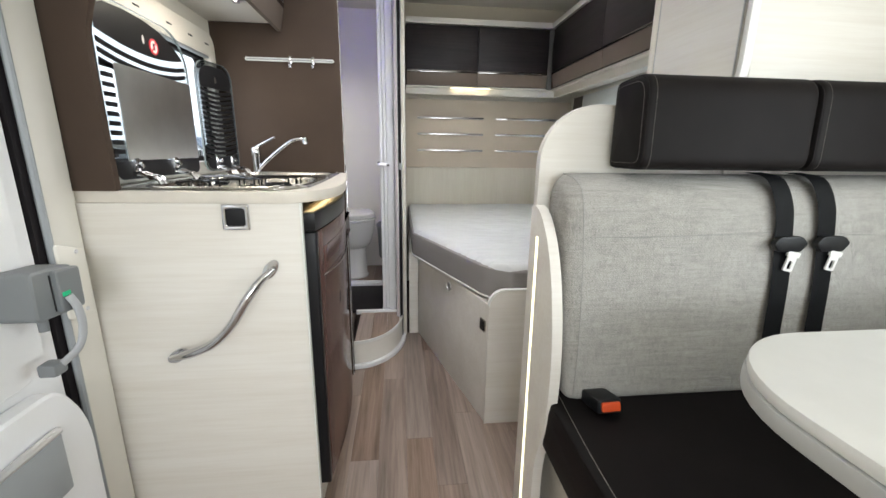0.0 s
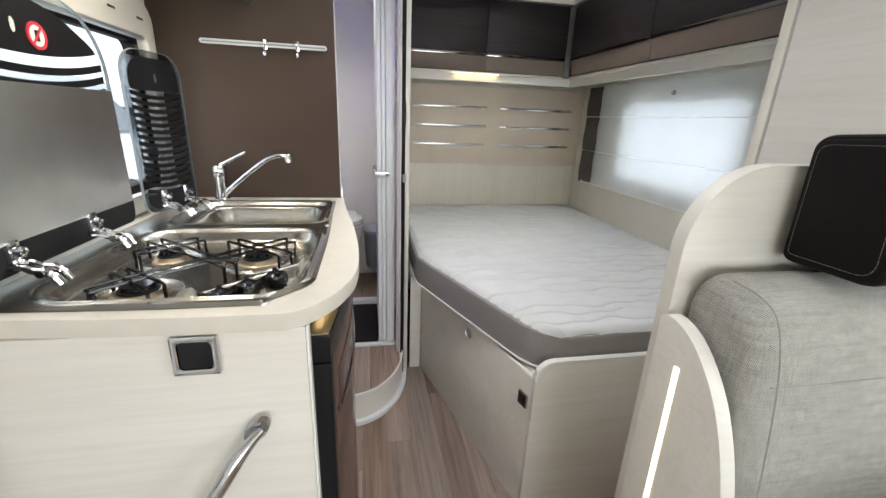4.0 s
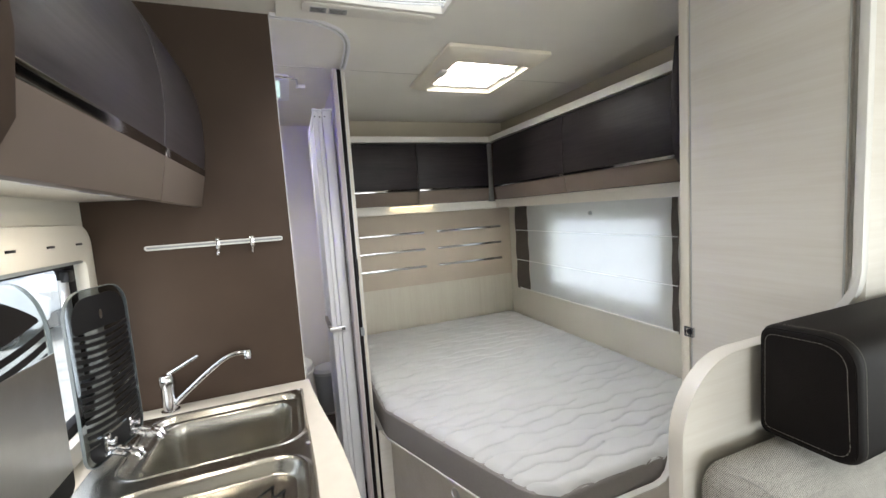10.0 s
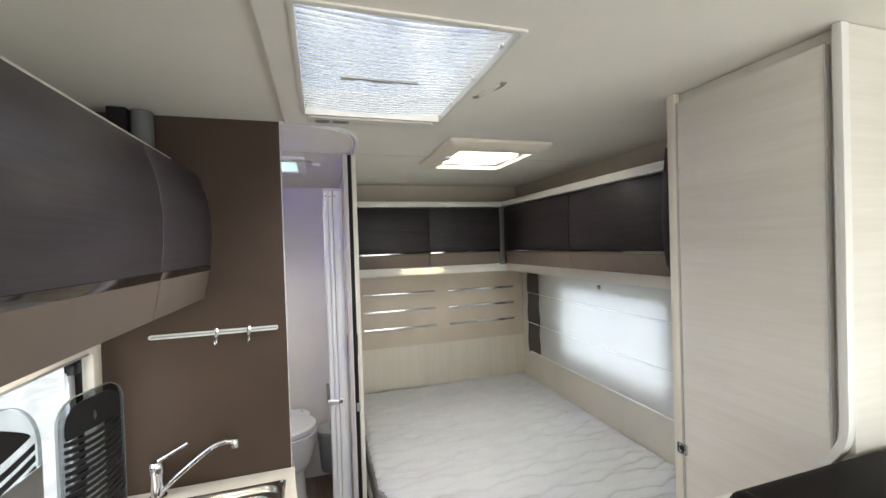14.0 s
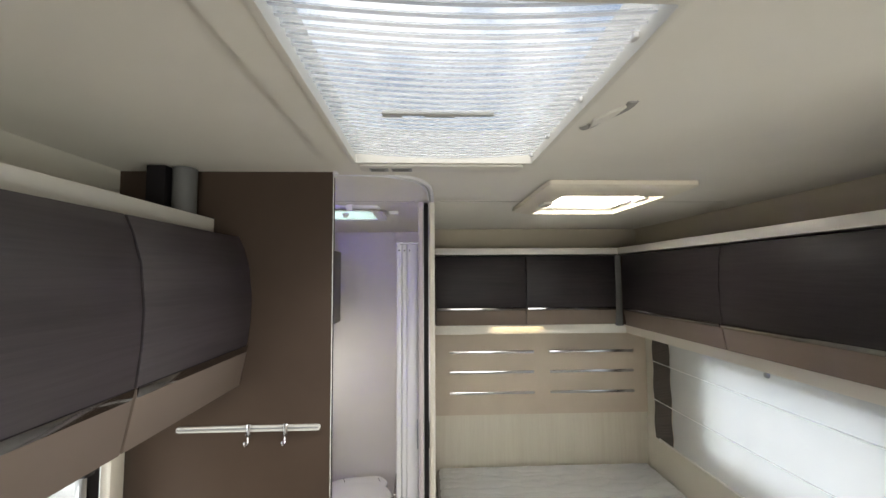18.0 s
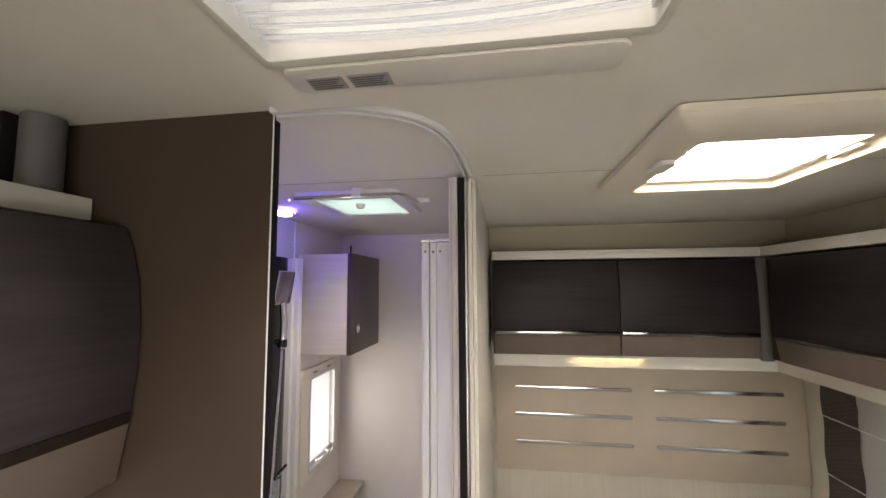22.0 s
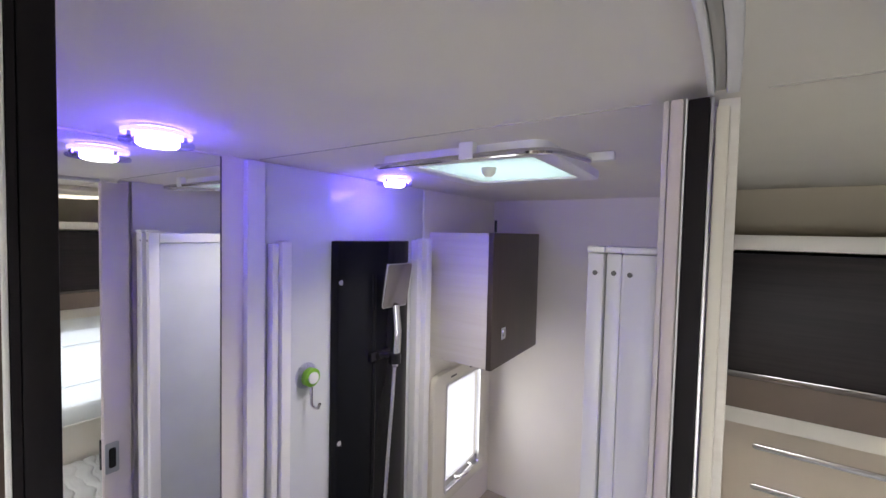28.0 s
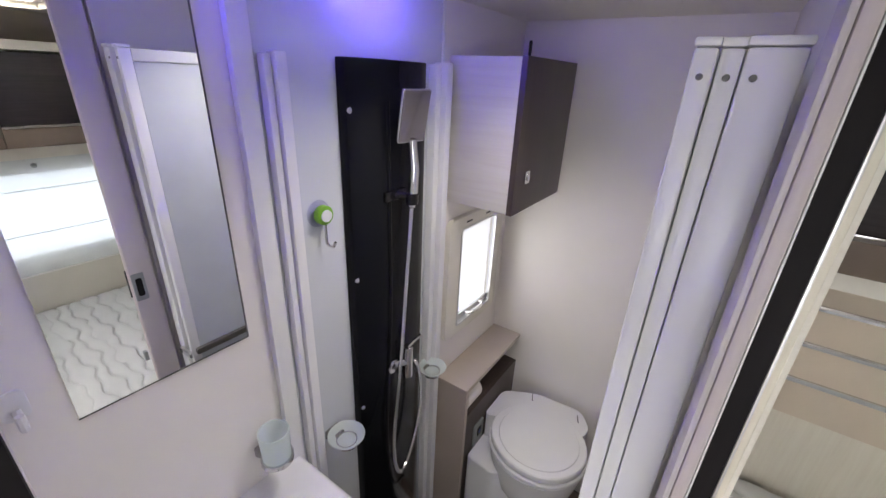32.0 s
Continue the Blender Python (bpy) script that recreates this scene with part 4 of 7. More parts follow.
def bench():
    s = thing("bench_seat", (0.85, 0.75, 0), "two-place travel bench in grey weave and black leatherette", "bench seat")
    bb = rrect(0.339, 0.8135, 0.0, 1.175, (0, 0, 0, 0.14), 12)
    inner = rrect(0.343, 0.8125, 0.001, 1.171, (0, 0, 0, 0.136), 12)
    part("back_board", prism(inner, "y", 0.969, 0.993, 0.0), PALE_H, s)
    part("board_edge", ring_prism(bb, inner, "y", 0.9675, 0.9945, 0.0008), BOARDE, s, "pale edge band")
    prof = [(0.967, 0.0), (0.967, 0.928), (0.948, 0.937), (0.908, 0.927), (0.868, 0.895), (0.830, 0.843), (0.797, 0.763), (0.773, 0.655), (0.768, 0.535), (0.782, 0.425), (0.813, 0.335), (0.825, 0.27), (0.825, 0.0)]
    bow = smooth_line([(y, z, 0) for y, z in prof[1:12]], 4)
    prof = [prof[0]] + [(p.x, p.y) for p in bow] + [prof[12]]
    part("side_board", prism(prof[::-1], "x", 0.326, 0.350, 0.0015), PALE_H, s)
    part("light_strip", prism([(0.896, 0.06), (0.905, 0.06), (0.915, 0.866), (0.906, 0.866)], "x", 0.3235, 0.3265, 0.0005), BENCHLED, s, "lit white light strip")
    back = rounded([(0.775, 0.50), (0.955, 0.50), (0.965, 0.99), (0.935, 1.018), (0.845, 1.008)], [0.03, 0.01, 0.02, 0.02, 0.075])
    part("backrest", cushion(0.366, XR - 0.02, back, 0.035), FABRIC, s, "grey woven backrest")
    seam = [(0.372, 0.900, 1.016), (0.385, 0.868, 1.006), (0.392, 0.838, 0.980), (0.394, 0.815, 0.90), (0.394, 0.795, 0.75), (0.392, 0.782, 0.62), (0.388, 0.778, 0.52)]
    part("side_seam", tube(smooth_line(seam, 5), 0.0012, 5), SEAM, s, "grey seam")
    part("cross_seam", tube([(x, 0.8268, 0.885 + 0.004 * math.sin(x * 9)) for x in [0.401 + 0.9 * i / 40 for i in range(41)]], 0.0013, 5), SEAM, s, "grey seam")
    seatp = rounded([(0.16, 0.37), (0.955, 0.37), (0.955, 0.512), (0.16, 0.502)], [0.03, 0.01, 0.02, 0.05])
    part("seat_cushion", cushion(0.335, XR - 0.02, seatp, 0.03), LEATHER, s, "black leatherette seat")
    part("seat_stitch", stitched(smooth_line([(0.362, 0.79, 0.512), (0.352, 0.60, 0.508), (0.350, 0.40, 0.505), (0.354, 0.22, 0.501)], 8), 0.0011), THREAD, s, "pale stitching")
    part("seat_stitch", tube([(0.47 + 0.8 * i / 20, 0.47, 0.5078) for i in range(21)], 0.0009, 5), THREAD, s, "pale stitching")
    part("seat_box", box(0.40, XR - 0.02, 0.25, 0.97, 0.0, 0.37, 0.003), PALE_H, s)
    hp = rounded([(0.814, 1.028), (0.950, 1.028), (0.952, 1.222), (0.822, 1.229)], [0.032, 0.014, 0.022, 0.052], 7)
    for x0, x1 in ((0.505, 0.898), (0.904, XR - 0.03)):
        h = part("head_cushion", cushion(x0, x1, hp, 0.013), LEATHER, s, "black leatherette head cushion")
        hc = Vector((sum(p[0] for p in hp) / len(hp), sum(p[1] for p in hp) / len(hp)))
        inner = [hc + (Vector(p) - hc) * (1 - 0.0155 / (Vector(p) - hc).length) for p in hp]
        part("stitching", stitched([(x0 - 0.0006, *p) for p in inner] + [(x0 - 0.0006, *inner[0])], 0.00042), THREAD, h, "pale stitching")
        part("stitching", stitched([(x0 + 0.020, *p) for p in hp] + [(x0 + 0.020, *hp[0])], 0.00042), THREAD, h, "pale stitching")
        part("edge_welt", tube([(x0 + 0.003, *(hc + (Vector(p) - hc) * 0.955)) for p in hp] + [(x0 + 0.003, *(hc + (Vector(hp[0]) - hc) * 0.955))], 0.0016, 6), LEATHER, h)
    for x in (0.888, 0.996):
        line = [(x - 0.045, 0.90, 1.022), (x - 0.035, 0.848, 1.010), (x - 0.020, 0.826, 0.955), (x - 0.012, 0.818, 0.88), (x - 0.010, 0.806, 0.78), (x - 0.022, 0.788, 0.66), (x - 0.035, 0.770, 0.52)]
        c = smooth_line(line, 6)

        def strap(u, v, c=c):
            p = c[round(u * (len(c) - 1))]
            return (p.x + (v - 0.5) * 0.046, p.y - 0.002, p.z)

        bl = part("seat_belt", sheet(strap, len(c) - 1, 4), BELT, s, "black lap belt")
        part("belt_stop", prism(rounded([(x - 0.050, 0.868), (x - 0.035, 0.848), (x + 0.02, 0.848), (x + 0.036, 0.868), (x + 0.02, 0.884), (x - 0.035, 0.884)], 0.006), "y", 0.798, 0.812, 0.003), BLACK, bl, "black belt slider")
        part("belt_tongue", moved(joined(ring_prism(rrect(x - 0.006, x + 0.018, 0.803, 0.842, 0.004), rrect(x + 0.001, x + 0.011, 0.809, 0.828, 0.003), "y", 0.799, 0.803, 0.0008),
                                   box(x - 0.010, x + 0.022, 0.798, 0.804, 0.838, 0.85, 0.001)), turn_at((x, 0.80, 0.845), 0, 12, 0)), EDGE, bl, "bright belt tongue")
    bk = part("belt_buckle", moved(prism(rrect(-0.028, 0.028, -0.04, 0.05, 0.008), "z", 0.0, 0.03, 0.005), pose(0.440, 0.748, 0.512, -12, 0, 4)), BLACK, s, "black belt buckle")
    part("release_button", moved(box(-0.021, 0.021, -0.046, -0.036, 0.006, 0.026, 0.003), pose(0.440, 0.748, 0.512, -12, 0, 4)), ORANGE, bk, "orange release button")
    return s


BOARDE = plain("pale_edge_band", (0.70, 0.665, 0.60), 0.4, 0, 0.03)
SEAM = plain("grey_seam_thread", (0.30, 0.29, 0.27), 0.85)
bench()


def table():
    t = thing("dinette_table", (0.95, 0.2, 0), "white dinette table with rounded corners", "table")
    part("tabletop", prism(rrect(0.420, XR - 0.01, -0.55, 0.514, (0.1, 0.02, 0.02, 0.19), 12), "z", 0.780, 0.798, 0.006), TABLEW, t)
    part("table_edge", prism(rrect(0.418, XR - 0.01, -0.552, 0.516, (0.1, 0.02, 0.02, 0.19), 12), "z", 0.756, 0.7795, 0.004), GREYE, t, "grey edge band")
    part("leg", lathe([(0.035, 0.0), (0.035, 0.756)], (1.15, 0.1, 0), 20), ALU, t)
    return t


TABLEW = plain("cream_white_tabletop", (0.74, 0.73, 0.69), 0.4, 0, 0.02, 20, 0.05)
table()

# ---- kitchen details ----
def sd_round(x, y, x0, x1, y0, y1, r):
    """Signed distance to a rounded rectangle, negative inside."""
    qx = abs(x - (x0 + x1) / 2) - (x1 - x0) / 2 + r
    qy = abs(y - (y0 + y1) / 2) - (y1 - y0) / 2 + r
    return math.hypot(max(qx, 0), max(qy, 0)) + min(max(qx, qy), 0) - r


def ease(a, b, t):
    k = min(1.0, max(0.0, (t - a) / (b - a)))
    return k * k * (3 - 2 * k)


BRASSR = plain("heat_tinted_steel", (0.52, 0.43, 0.31), 0.28, 1.0, 0.1, 20)
BURNERS = ((-0.514, 1.244, 0.033), (-0.355, 1.221, 0.037), (-0.493, 1.080, 0.040))


def hob_and_sink():
    """One pressed steel unit with a sunken three-burner hob and a sink."""
    h = thing("hob_and_sink", (-0.45, 1.35, 0.965), "stainless steel combined gas hob and sink set in the worktop", "hob and sink")

    def press(u, v):
        x = -0.668 + 0.438 * u
        yf = 0.987 + 0.010 * ease(-0.35, -0.68, x)
        y = yf + (1.712 - yf) * v
        # drawn-in corners of the outer rim
        xr = -0.232 - 0.012 * ease(1.25, 1.71, y) - 0.06 * ease(1.09, 0.985, y) ** 1.5
        x = -0.668 + (xr + 0.668) * u
        edge = min(x + 0.668, xr - x, y - yf, 1.712 - y)
        z = 0.9655 + 0.0055 * ease(0.0, 0.006, edge)
        # hob well
        hx0 = -0.605
        d = sd_round(x, y, hx0, -0.250, 1.010, 1.372, 0.068)
        z += 0.003 * math.exp(-((d - 0.004) / 0.004) ** 2)
        z -= 0.024 * ease(0.0, -0.022, d)
        # ridge that parts the knobs from the burners
        a, b = Vector((-0.418, 1.002)), Vector((-0.247, 1.168))
        n = Vector((b.y - a.y, -(b.x - a.x))).normalized()
        side = (Vector((x, y)) - a).dot(n)
        if d < 0:
            z += 0.023 * ease(0.013, 0.003, abs(side)) * ease(0.0, -0.012, d)
            z += 0.006 * ease(0.006, 0.03, side) * ease(0.0, -0.02, d)
            for bx, by, br in BURNERS:
                q = math.hypot(x - bx, y - by)
                z += 0.004 * math.exp(-((q - br - 0.020) / 0.005) ** 2) - 0.005 * ease(br + 0.016, br - 0.004, q)
        # sink bowl
        d = sd_round(x, y, -0.600, -0.252, 1.425, 1.690, 0.05)
        z += 0.003 * math.exp(-((d - 0.005) / 0.004) ** 2)
        z -= 0.012 * ease(0.0, -0.012, d)
        d2 = sd_round(x, y, -0.575, -0.275, 1.450, 1.672, 0.05)
        z -= 0.118 * ease(0.0, -0.036, d2)
        return (x, y, z)

    part("pressed_top", sheet(press, 220, 380), STEEL, h)
    for bx, by, br in BURNERS:
        z0 = 0.9465
        b = part("burner", lathe([(br * 1.0, -0.008), (br * 0.98, 0.002), (br * 0.88, 0.004), (br * 0.80, 0.010), (0, 0.010)], (bx, by, z0), 28), BRASSR, h, "brass-toned burner ring")
        part("burner_cap", lathe([(br * 0.60, 0.0), (br * 0.62, 0.005), (br * 0.54, 0.010), (0, 0.0105)], (bx, by, z0 + 0.0105), 24), BLACKG, b, "black burner cap")
        part("flame_ring", lathe([(br * 0.70, 0.0), (br * 0.72, 0.001), (br * 0.66, 0.004), (br * 0.60, 0.0042)], (bx, by, z0 + 0.0095), 28), BLACK, b)
        part("igniter", lathe([(0.0025, 0), (0.0025, 0.022), (0.0, 0.024)], (bx - br * 0.9, by + br * 0.6, z0), 8), EDGE, b)
    # pan supports: black wire frames
    zt = 0.983

    def wire(p):
        return tube(smooth_line(p, 3), 0.0025, 6)

    def hoop(ax, ay, bx, by):
        return wire([(ax, ay, 0.950), (ax, ay, 0.975), (ax + (bx - ax) * 0.03, ay + (by - ay) * 0.03, zt), (ax + (bx - ax) * 0.5, ay + (by - ay) * 0.5, zt),
              (ax + (bx - ax) * 0.97, ay + (by - ay) * 0.97, zt), (bx, by, 0.975), (bx, by, 0.950)])

    for (ax, ay), (bx, by) in (((-0.527, 1.029), (-0.310, 1.258)), ((-0.513, 1.016), (-0.291, 1.237)), ((-0.552, 1.247), (-0.376, 1.098)), ((-0.535, 1.263), (-0.362, 1.113)),
                               ((-0.549, 1.192), (-0.476, 1.269)), ((-0.530, 1.169), (-0.456, 1.251)), ((-0.411, 1.241), (-0.303, 1.150)), ((-0.396, 1.254), (-0.285, 1.167)),
                               ((-0.531, 1.088), (-0.448, 1.015)), ((-0.515, 1.104), (-0.435, 1.035))):
        part("pan_support", hoop(ax, ay, bx, by), BLACKG, h, "black wire pan support")
    for kx, ky in ((-0.358, 1.023), (-0.329, 1.054), (-0.295, 1.090)):
        k = part("control_knob", lathe([(0.0150, 0.0), (0.0150, 0.004), (0.0172, 0.006), (0.0172, 0.015), (0.0155, 0.020), (0.011, 0.0225), (0, 0.023)], (kx, ky, 0.9525), 24), BLACKG, h, "black control knob")
        part("knob_ridge", moved(box(-0.0038, 0.0038, -0.0150, 0.0150, 0.019, 0.027, 0.002), pose(kx, ky, 0.9525, 0, 0, 25)), BLACKG, k)
    part("sink_drain", lathe([(0.030, 0.0), (0.028, 0.003), (0.012, 0.001), (0, 0.001)], (-0.43, 1.56, 0.8455), 24), CHROME, h, "chrome drain")
    for x, y in ((-0.64, 1.67), (-0.255, 1.70), (-0.243, 1.40), (-0.35, 1.375), (-0.60, 1.36), (-0.268, 1.032)):
        part("screw_head", lathe([(0.0045, 0), (0.004, 0.0018), (0, 0.002)], (x, y, 0.9708), 10), ALU, h)
    return h


hob_and_sink()


def hinge(parent, x, y, dx):
    """A chrome lid hinge: a clamp on the glass and a curled double arm on the steel."""
    cl = part("hinge_clamp", joined(box(x - 0.006, x + 0.012, y - 0.011, y + 0.011, 0.995, 1.035, 0.004), lathe([(0.008, 0), (0.008, 0.010), (0, 0.012)], (x + 0.012, y, 1.018), 14, "x")), CHROME, parent, "chrome hinge clamp")
    for o in (-0.010, 0.010):
        part("hinge_arm", tube(smooth_line([(x + 0.004, y + o, 0.998), (x + 0.020, y + o, 0.998), (x + 0.034, y + o, 0.992), (x + 0.046, y + o, 0.990), (x + 0.058, y + o, 0.984), (x + 0.066, y + o, 0.972)], 5), 0.0055, 8), CHROME, cl)
    part("hinge_pin", tube([(x + 0.044, y - 0.017, 0.989), (x + 0.044, y + 0.017, 0.989)], 0.006, 10), CHROME, cl)


def stripes(y0, y1, z0, z1, count, x0, x1, sag, gap_frac):
    """Curved dark printed stripes across a lid."""
    bms = []
    step = (z1 - z0) / count
    for i in range(count):
        zc = z0 + step * (i + 0.5)
        hh = step * (1 - gap_frac) / 2
        n = 12
        lo = [(y0 + (y1 - y0) * j / n, zc - hh - sag * (1 - (2 * j / n - 1) ** 2)) for j in range(n + 1)]
        hi = [(y, z + 2 * hh) for y, z in lo]
        bms.append(prism(lo + hi[::-1], "x", x0, x1, 0))
    return joined(*bms)


def hob_lid():
    x = -0.652
    l = thing("hob_cover", (x, 1.24, 0.985), "open glass hob cover with dark stripes and a steel heat plate", "glass cover")
    out = rrect(1.016, 1.412, 0.985, 1.386, (0.02, 0.02, 0.11, 0.06), 8)
    part("glass_sheet", prism(out, "x", x - 0.003, x + 0.003, 0.0), CLEAR, l, "clear tempered glass").visible_shadow = False
    part("glass_rim", ring_prism(rrect(1.0145, 1.4135, 0.9845, 1.3875, (0.02, 0.02, 0.11, 0.06), 8), rrect(1.0157, 1.4123, 0.9857, 1.3863, (0.019, 0.019, 0.109, 0.059), 8), "x", x - 0.0032, x + 0.0031), RIMG, l, "ground glass edge")
    part("heat_plate", prism(rrect(1.060, 1.402, 1.030, 1.249, 0.004), "x", x + 0.006, x + 0.009, 0.001), PLATE, l, "brushed steel plate")
    part("lower_print", prism(rrect(1.017, 1.411, 0.986, 1.028, (0.02, 0.02, 0, 0), 8), "x", x + 0.0032, x + 0.0045, 0), BLACK, l, "black printed border")
    hood = [(1.022 + 0.36 * i / 12, 1.311 - 0.020 * (1 - (i / 6 - 1) ** 2)) for i in range(13)] + [(1.378, 1.318), (1.362, 1.328), (1.335, 1.342), (1.302, 1.357), (1.26, 1.368), (1.21, 1.375), (1.13, 1.378), (1.06, 1.374), (1.030, 1.360)]
    part("upper_print", prism(hood, "x", x + 0.0032, x + 0.0045, 0), BLACK, l, "black printed field")
    part("stripe_print", stripes(1.020, 1.392, 1.2365, 1.2995, 3, x + 0.0032, x + 0.0045, 0.020, 0.43), BLACK, l, "black printed stripes")
    part("side_stripes", stripes(1.018, 1.057, 1.04, 1.25, 10, x + 0.0032, x + 0.0045, 0.0, 0.5), BLACK, l, "black printed stripes")
    sign = part("warning_disc", moved(lathe([(0.0, 0.0), (0.017, 0.0), (0.017, 0.001), (0, 0.001)], (0, 0, 0), 28, "x"), pose(x + 0.0047, 1.240, 1.320)), EDGE, l, "white warning disc")
    part("warning_ring", ring_prism(arc(1.240, 1.320, 0.020, 0, 345, 23), arc(1.240, 1.320, 0.0155, 0, 345, 23), "x", x + 0.0046, x + 0.0064), RED, sign, "red ring")
    part("warning_bar", moved(box(-0.0006, 0.0006, -0.018, 0.018, -0.0016, 0.0016, 0), pose(x + 0.006, 1.240, 1.320, 50)), RED, sign, "red bar")
    part("warning_flame", moved(box(-0.0005, 0.0005, -0.004, 0.004, -0.008, 0.008, 0.0003), pose(x + 0.0058, 1.240, 1.320)), BLACK, sign)
    part("flame_mark", moved(lathe([(0.0, 0), (0.008, 0), (0.008, 0.001), (0, 0.001)], (x + 0.0047, 1.196, 1.328), 14, "x", (0.5, 1.3)), Matrix.Identity(4)), EDGE, l, "white flame mark")
    hinge(l, x, 1.085, 1)
    hinge(l, x, 1.262, 1)
    return l


RIMG = plain("ground_glass_edge", (0.13, 0.145, 0.145), 0.3, 0, 0.03)
PLATE = plain("grey_steel_plate", (0.66, 0.67, 0.67), 0.36, 1.0, 0.08, 9)
hob_lid()


def sink_lid():
    l = thing("sink_cover", (-0.625, 1.55, 0.985), "open glass sink cover with dark curved stripes", "glass cover")
    m = pose(-0.628, 1.545, 0.985, 0, 0, -14)
    out = rrect(-0.088, 0.088, 0.0, 0.355, (0.03, 0.03, 0.05, 0.05), 8)
    part("glass_sheet", moved(prism(out, "x", -0.003, 0.003, 0), m), SMOKE, l, "clear tempered glass").visible_shadow = False
    part("glass_rim", moved(ring_prism(rrect(-0.0895, 0.0895, -0.0015, 0.3565, (0.03, 0.03, 0.05, 0.05), 8), rrect(-0.0883, 0.0883, -0.0003, 0.3553, (0.029, 0.029, 0.049, 0.049), 8), "x", -0.0032, 0.0031), m), RIMG, l, "ground glass edge")
    part("upper_print", moved(prism(rrect(-0.076, 0.076, 0.272, 0.342, (0.01, 0.01, 0.045, 0.045), 8), "x", 0.0032, 0.0045, 0), m), BLACK, l, "black printed field")
    part("stripe_print", moved(stripes(-0.078, 0.078, 0.045, 0.275, 15, 0.0032, 0.0045, 0.010, 0.42), m), BLACK, l, "black printed stripes")
    part("lower_print", moved(prism(rrect(-0.080, 0.080, 0.006, 0.042, (0.028, 0.028, 0, 0), 8), "x", 0.0032, 0.0045, 0), m), BLACK, l, "black printed border")
    part("drop_mark", moved(lathe([(0.0, 0), (0.007, 0), (0.007, 0.001), (0, 0.001)], (0.0047, 0, 0.30), 14, "x", (0.6, 1.4)), m), STEEL, l)
    hinge(l, -0.640, 1.515, 1)
    hinge(l, -0.622, 1.592, 1)
    return l


sink_lid()


def tap():
    t = thing("kitchen_tap", (-0.578, 1.745, 0.965), "chrome single-lever kitchen tap with a slanting spout", "tap")
    c = (-0.578, 1.745, 0.9655)
    part("body", lathe([(0.022, 0), (0.022, 0.005), (0.0165, 0.008), (0.0160, 0.066), (0.0185, 0.070), (0.0185, 0.096), (0.015, 0.101), (0, 0.102)], c, 28), CHROME, t)
    part("spout", tube(smooth_line([(-0.566, 1.742, 0.985), (-0.530, 1.737, 1.018), (-0.470, 1.731, 1.066), (-0.432, 1.727, 1.092), (-0.405, 1.725, 1.100), (-0.385, 1.724, 1.099)], 5), [0.0078] * 12 + [0.0072] * 14, 14), CHROME, t)
    part("outlet", lathe([(0.0100, 0), (0.0100, 0.022), (0.008, 0.025), (0, 0.025)], (-0.378, 1.724, 1.081), 18), CHROME, t)
    part("lever", tube([(-0.573, 1.744, 1.068), (-0.548, 1.742, 1.081), (-0.518, 1.740, 1.097), (-0.498, 1.739, 1.107)], [0.0062, 0.0056, 0.0050, 0.0047], 12), CHROME, t)
    return t


tap()


def hook_rail():
    r = thing("hook_rail", (-0.43, PY, 1.40), "white slotted wall rail with two small chrome hooks", "hook rail")
    y0, y1 = PY - 0.009, PY - 0.0005
    part("rail", ring_prism(rrect(-0.598, -0.257, 1.397, 1.410, 0.0065, 6), rrect(-0.594, -0.261, 1.4010, 1.4060, 0.0024, 6), "y", y0, y1, 0.001), RAILW, r)
    part("slot_back", box(-0.593, -0.262, y1 - 0.003, y1 - 0.001, 1.4005, 1.4065, 0), GREYP, r, "grey slot")
    for x in (-0.425, -0.338):
        k = part("hook", joined(box(x - 0.005, x + 0.005, y0 - 0.005, y0 - 0.001, 1.388, 1.417, 0.0015),
                                tube(smooth_line([(x, y0 - 0.004, 1.386), (x, y0 - 0.006, 1.376), (x, y0 - 0.014, 1.370), (x, y0 - 0.022, 1.374), (x, y0 - 0.024, 1.382)], 4), 0.0028, 8)), CHROME, r, "chrome hook")
    return r


RAILW = plain("grey_white_rail", (0.62, 0.62, 0.60), 0.35)
hook_rail()


def push_lock():
    s = thing("panel_button", (-0.378, 0.970, 0.906), "square chrome framed black push button", "button")
    o, i = rrect(-0.408, -0.348, 0.877, 0.936, 0.003), rrect(-0.399, -0.357, 0.886, 0.927, 0.006)
    part("bezel", ring_prism(o, i, "y", 0.961, 0.9697, 0.003), CHROME, s)
    part("pad", prism(rrect(-0.3985, -0.3575, 0.8865, 0.9265, 0.006), "y", 0.962, 0.9697, 0.002), BLACK, s, "black pad")
    return s


push_lock()


def grab_handle():
    g = thing("grab_handle", (-0.43, 0.965, 0.67), "curved chrome grab handle on the end panel", "handle")
    pts = smooth_line([(-0.562, 0.959, 0.560), (-0.535, 0.950, 0.568), (-0.495, 0.936, 0.584), (-0.440, 0.922, 0.614), (-0.393, 0.915, 0.662), (-0.358, 0.918, 0.718), (-0.328, 0.938, 0.760), (-0.303, 0.957, 0.782)], 5)
    n = len(pts)
    part("bar", tube(pts, [0.006 + 0.0075 * min(1, 4 * min(i, n - 1 - i) / n + 0.25) for i in range(n)], 14, True, 0.8), CHROME, g)
    for p, a in (((-0.548, 0.9645, 0.563), 30), ((-0.312, 0.9645, 0.779), 55)):
        part("foot", moved(lathe([(0.021, 0.0), (0.020, -0.004), (0.0, -0.006)], (0, 0, 0), 24, "y", (1.35, 0.72)), pose(*p, 0, -a, 0)), CHROME, g)
    return g


grab_handle()


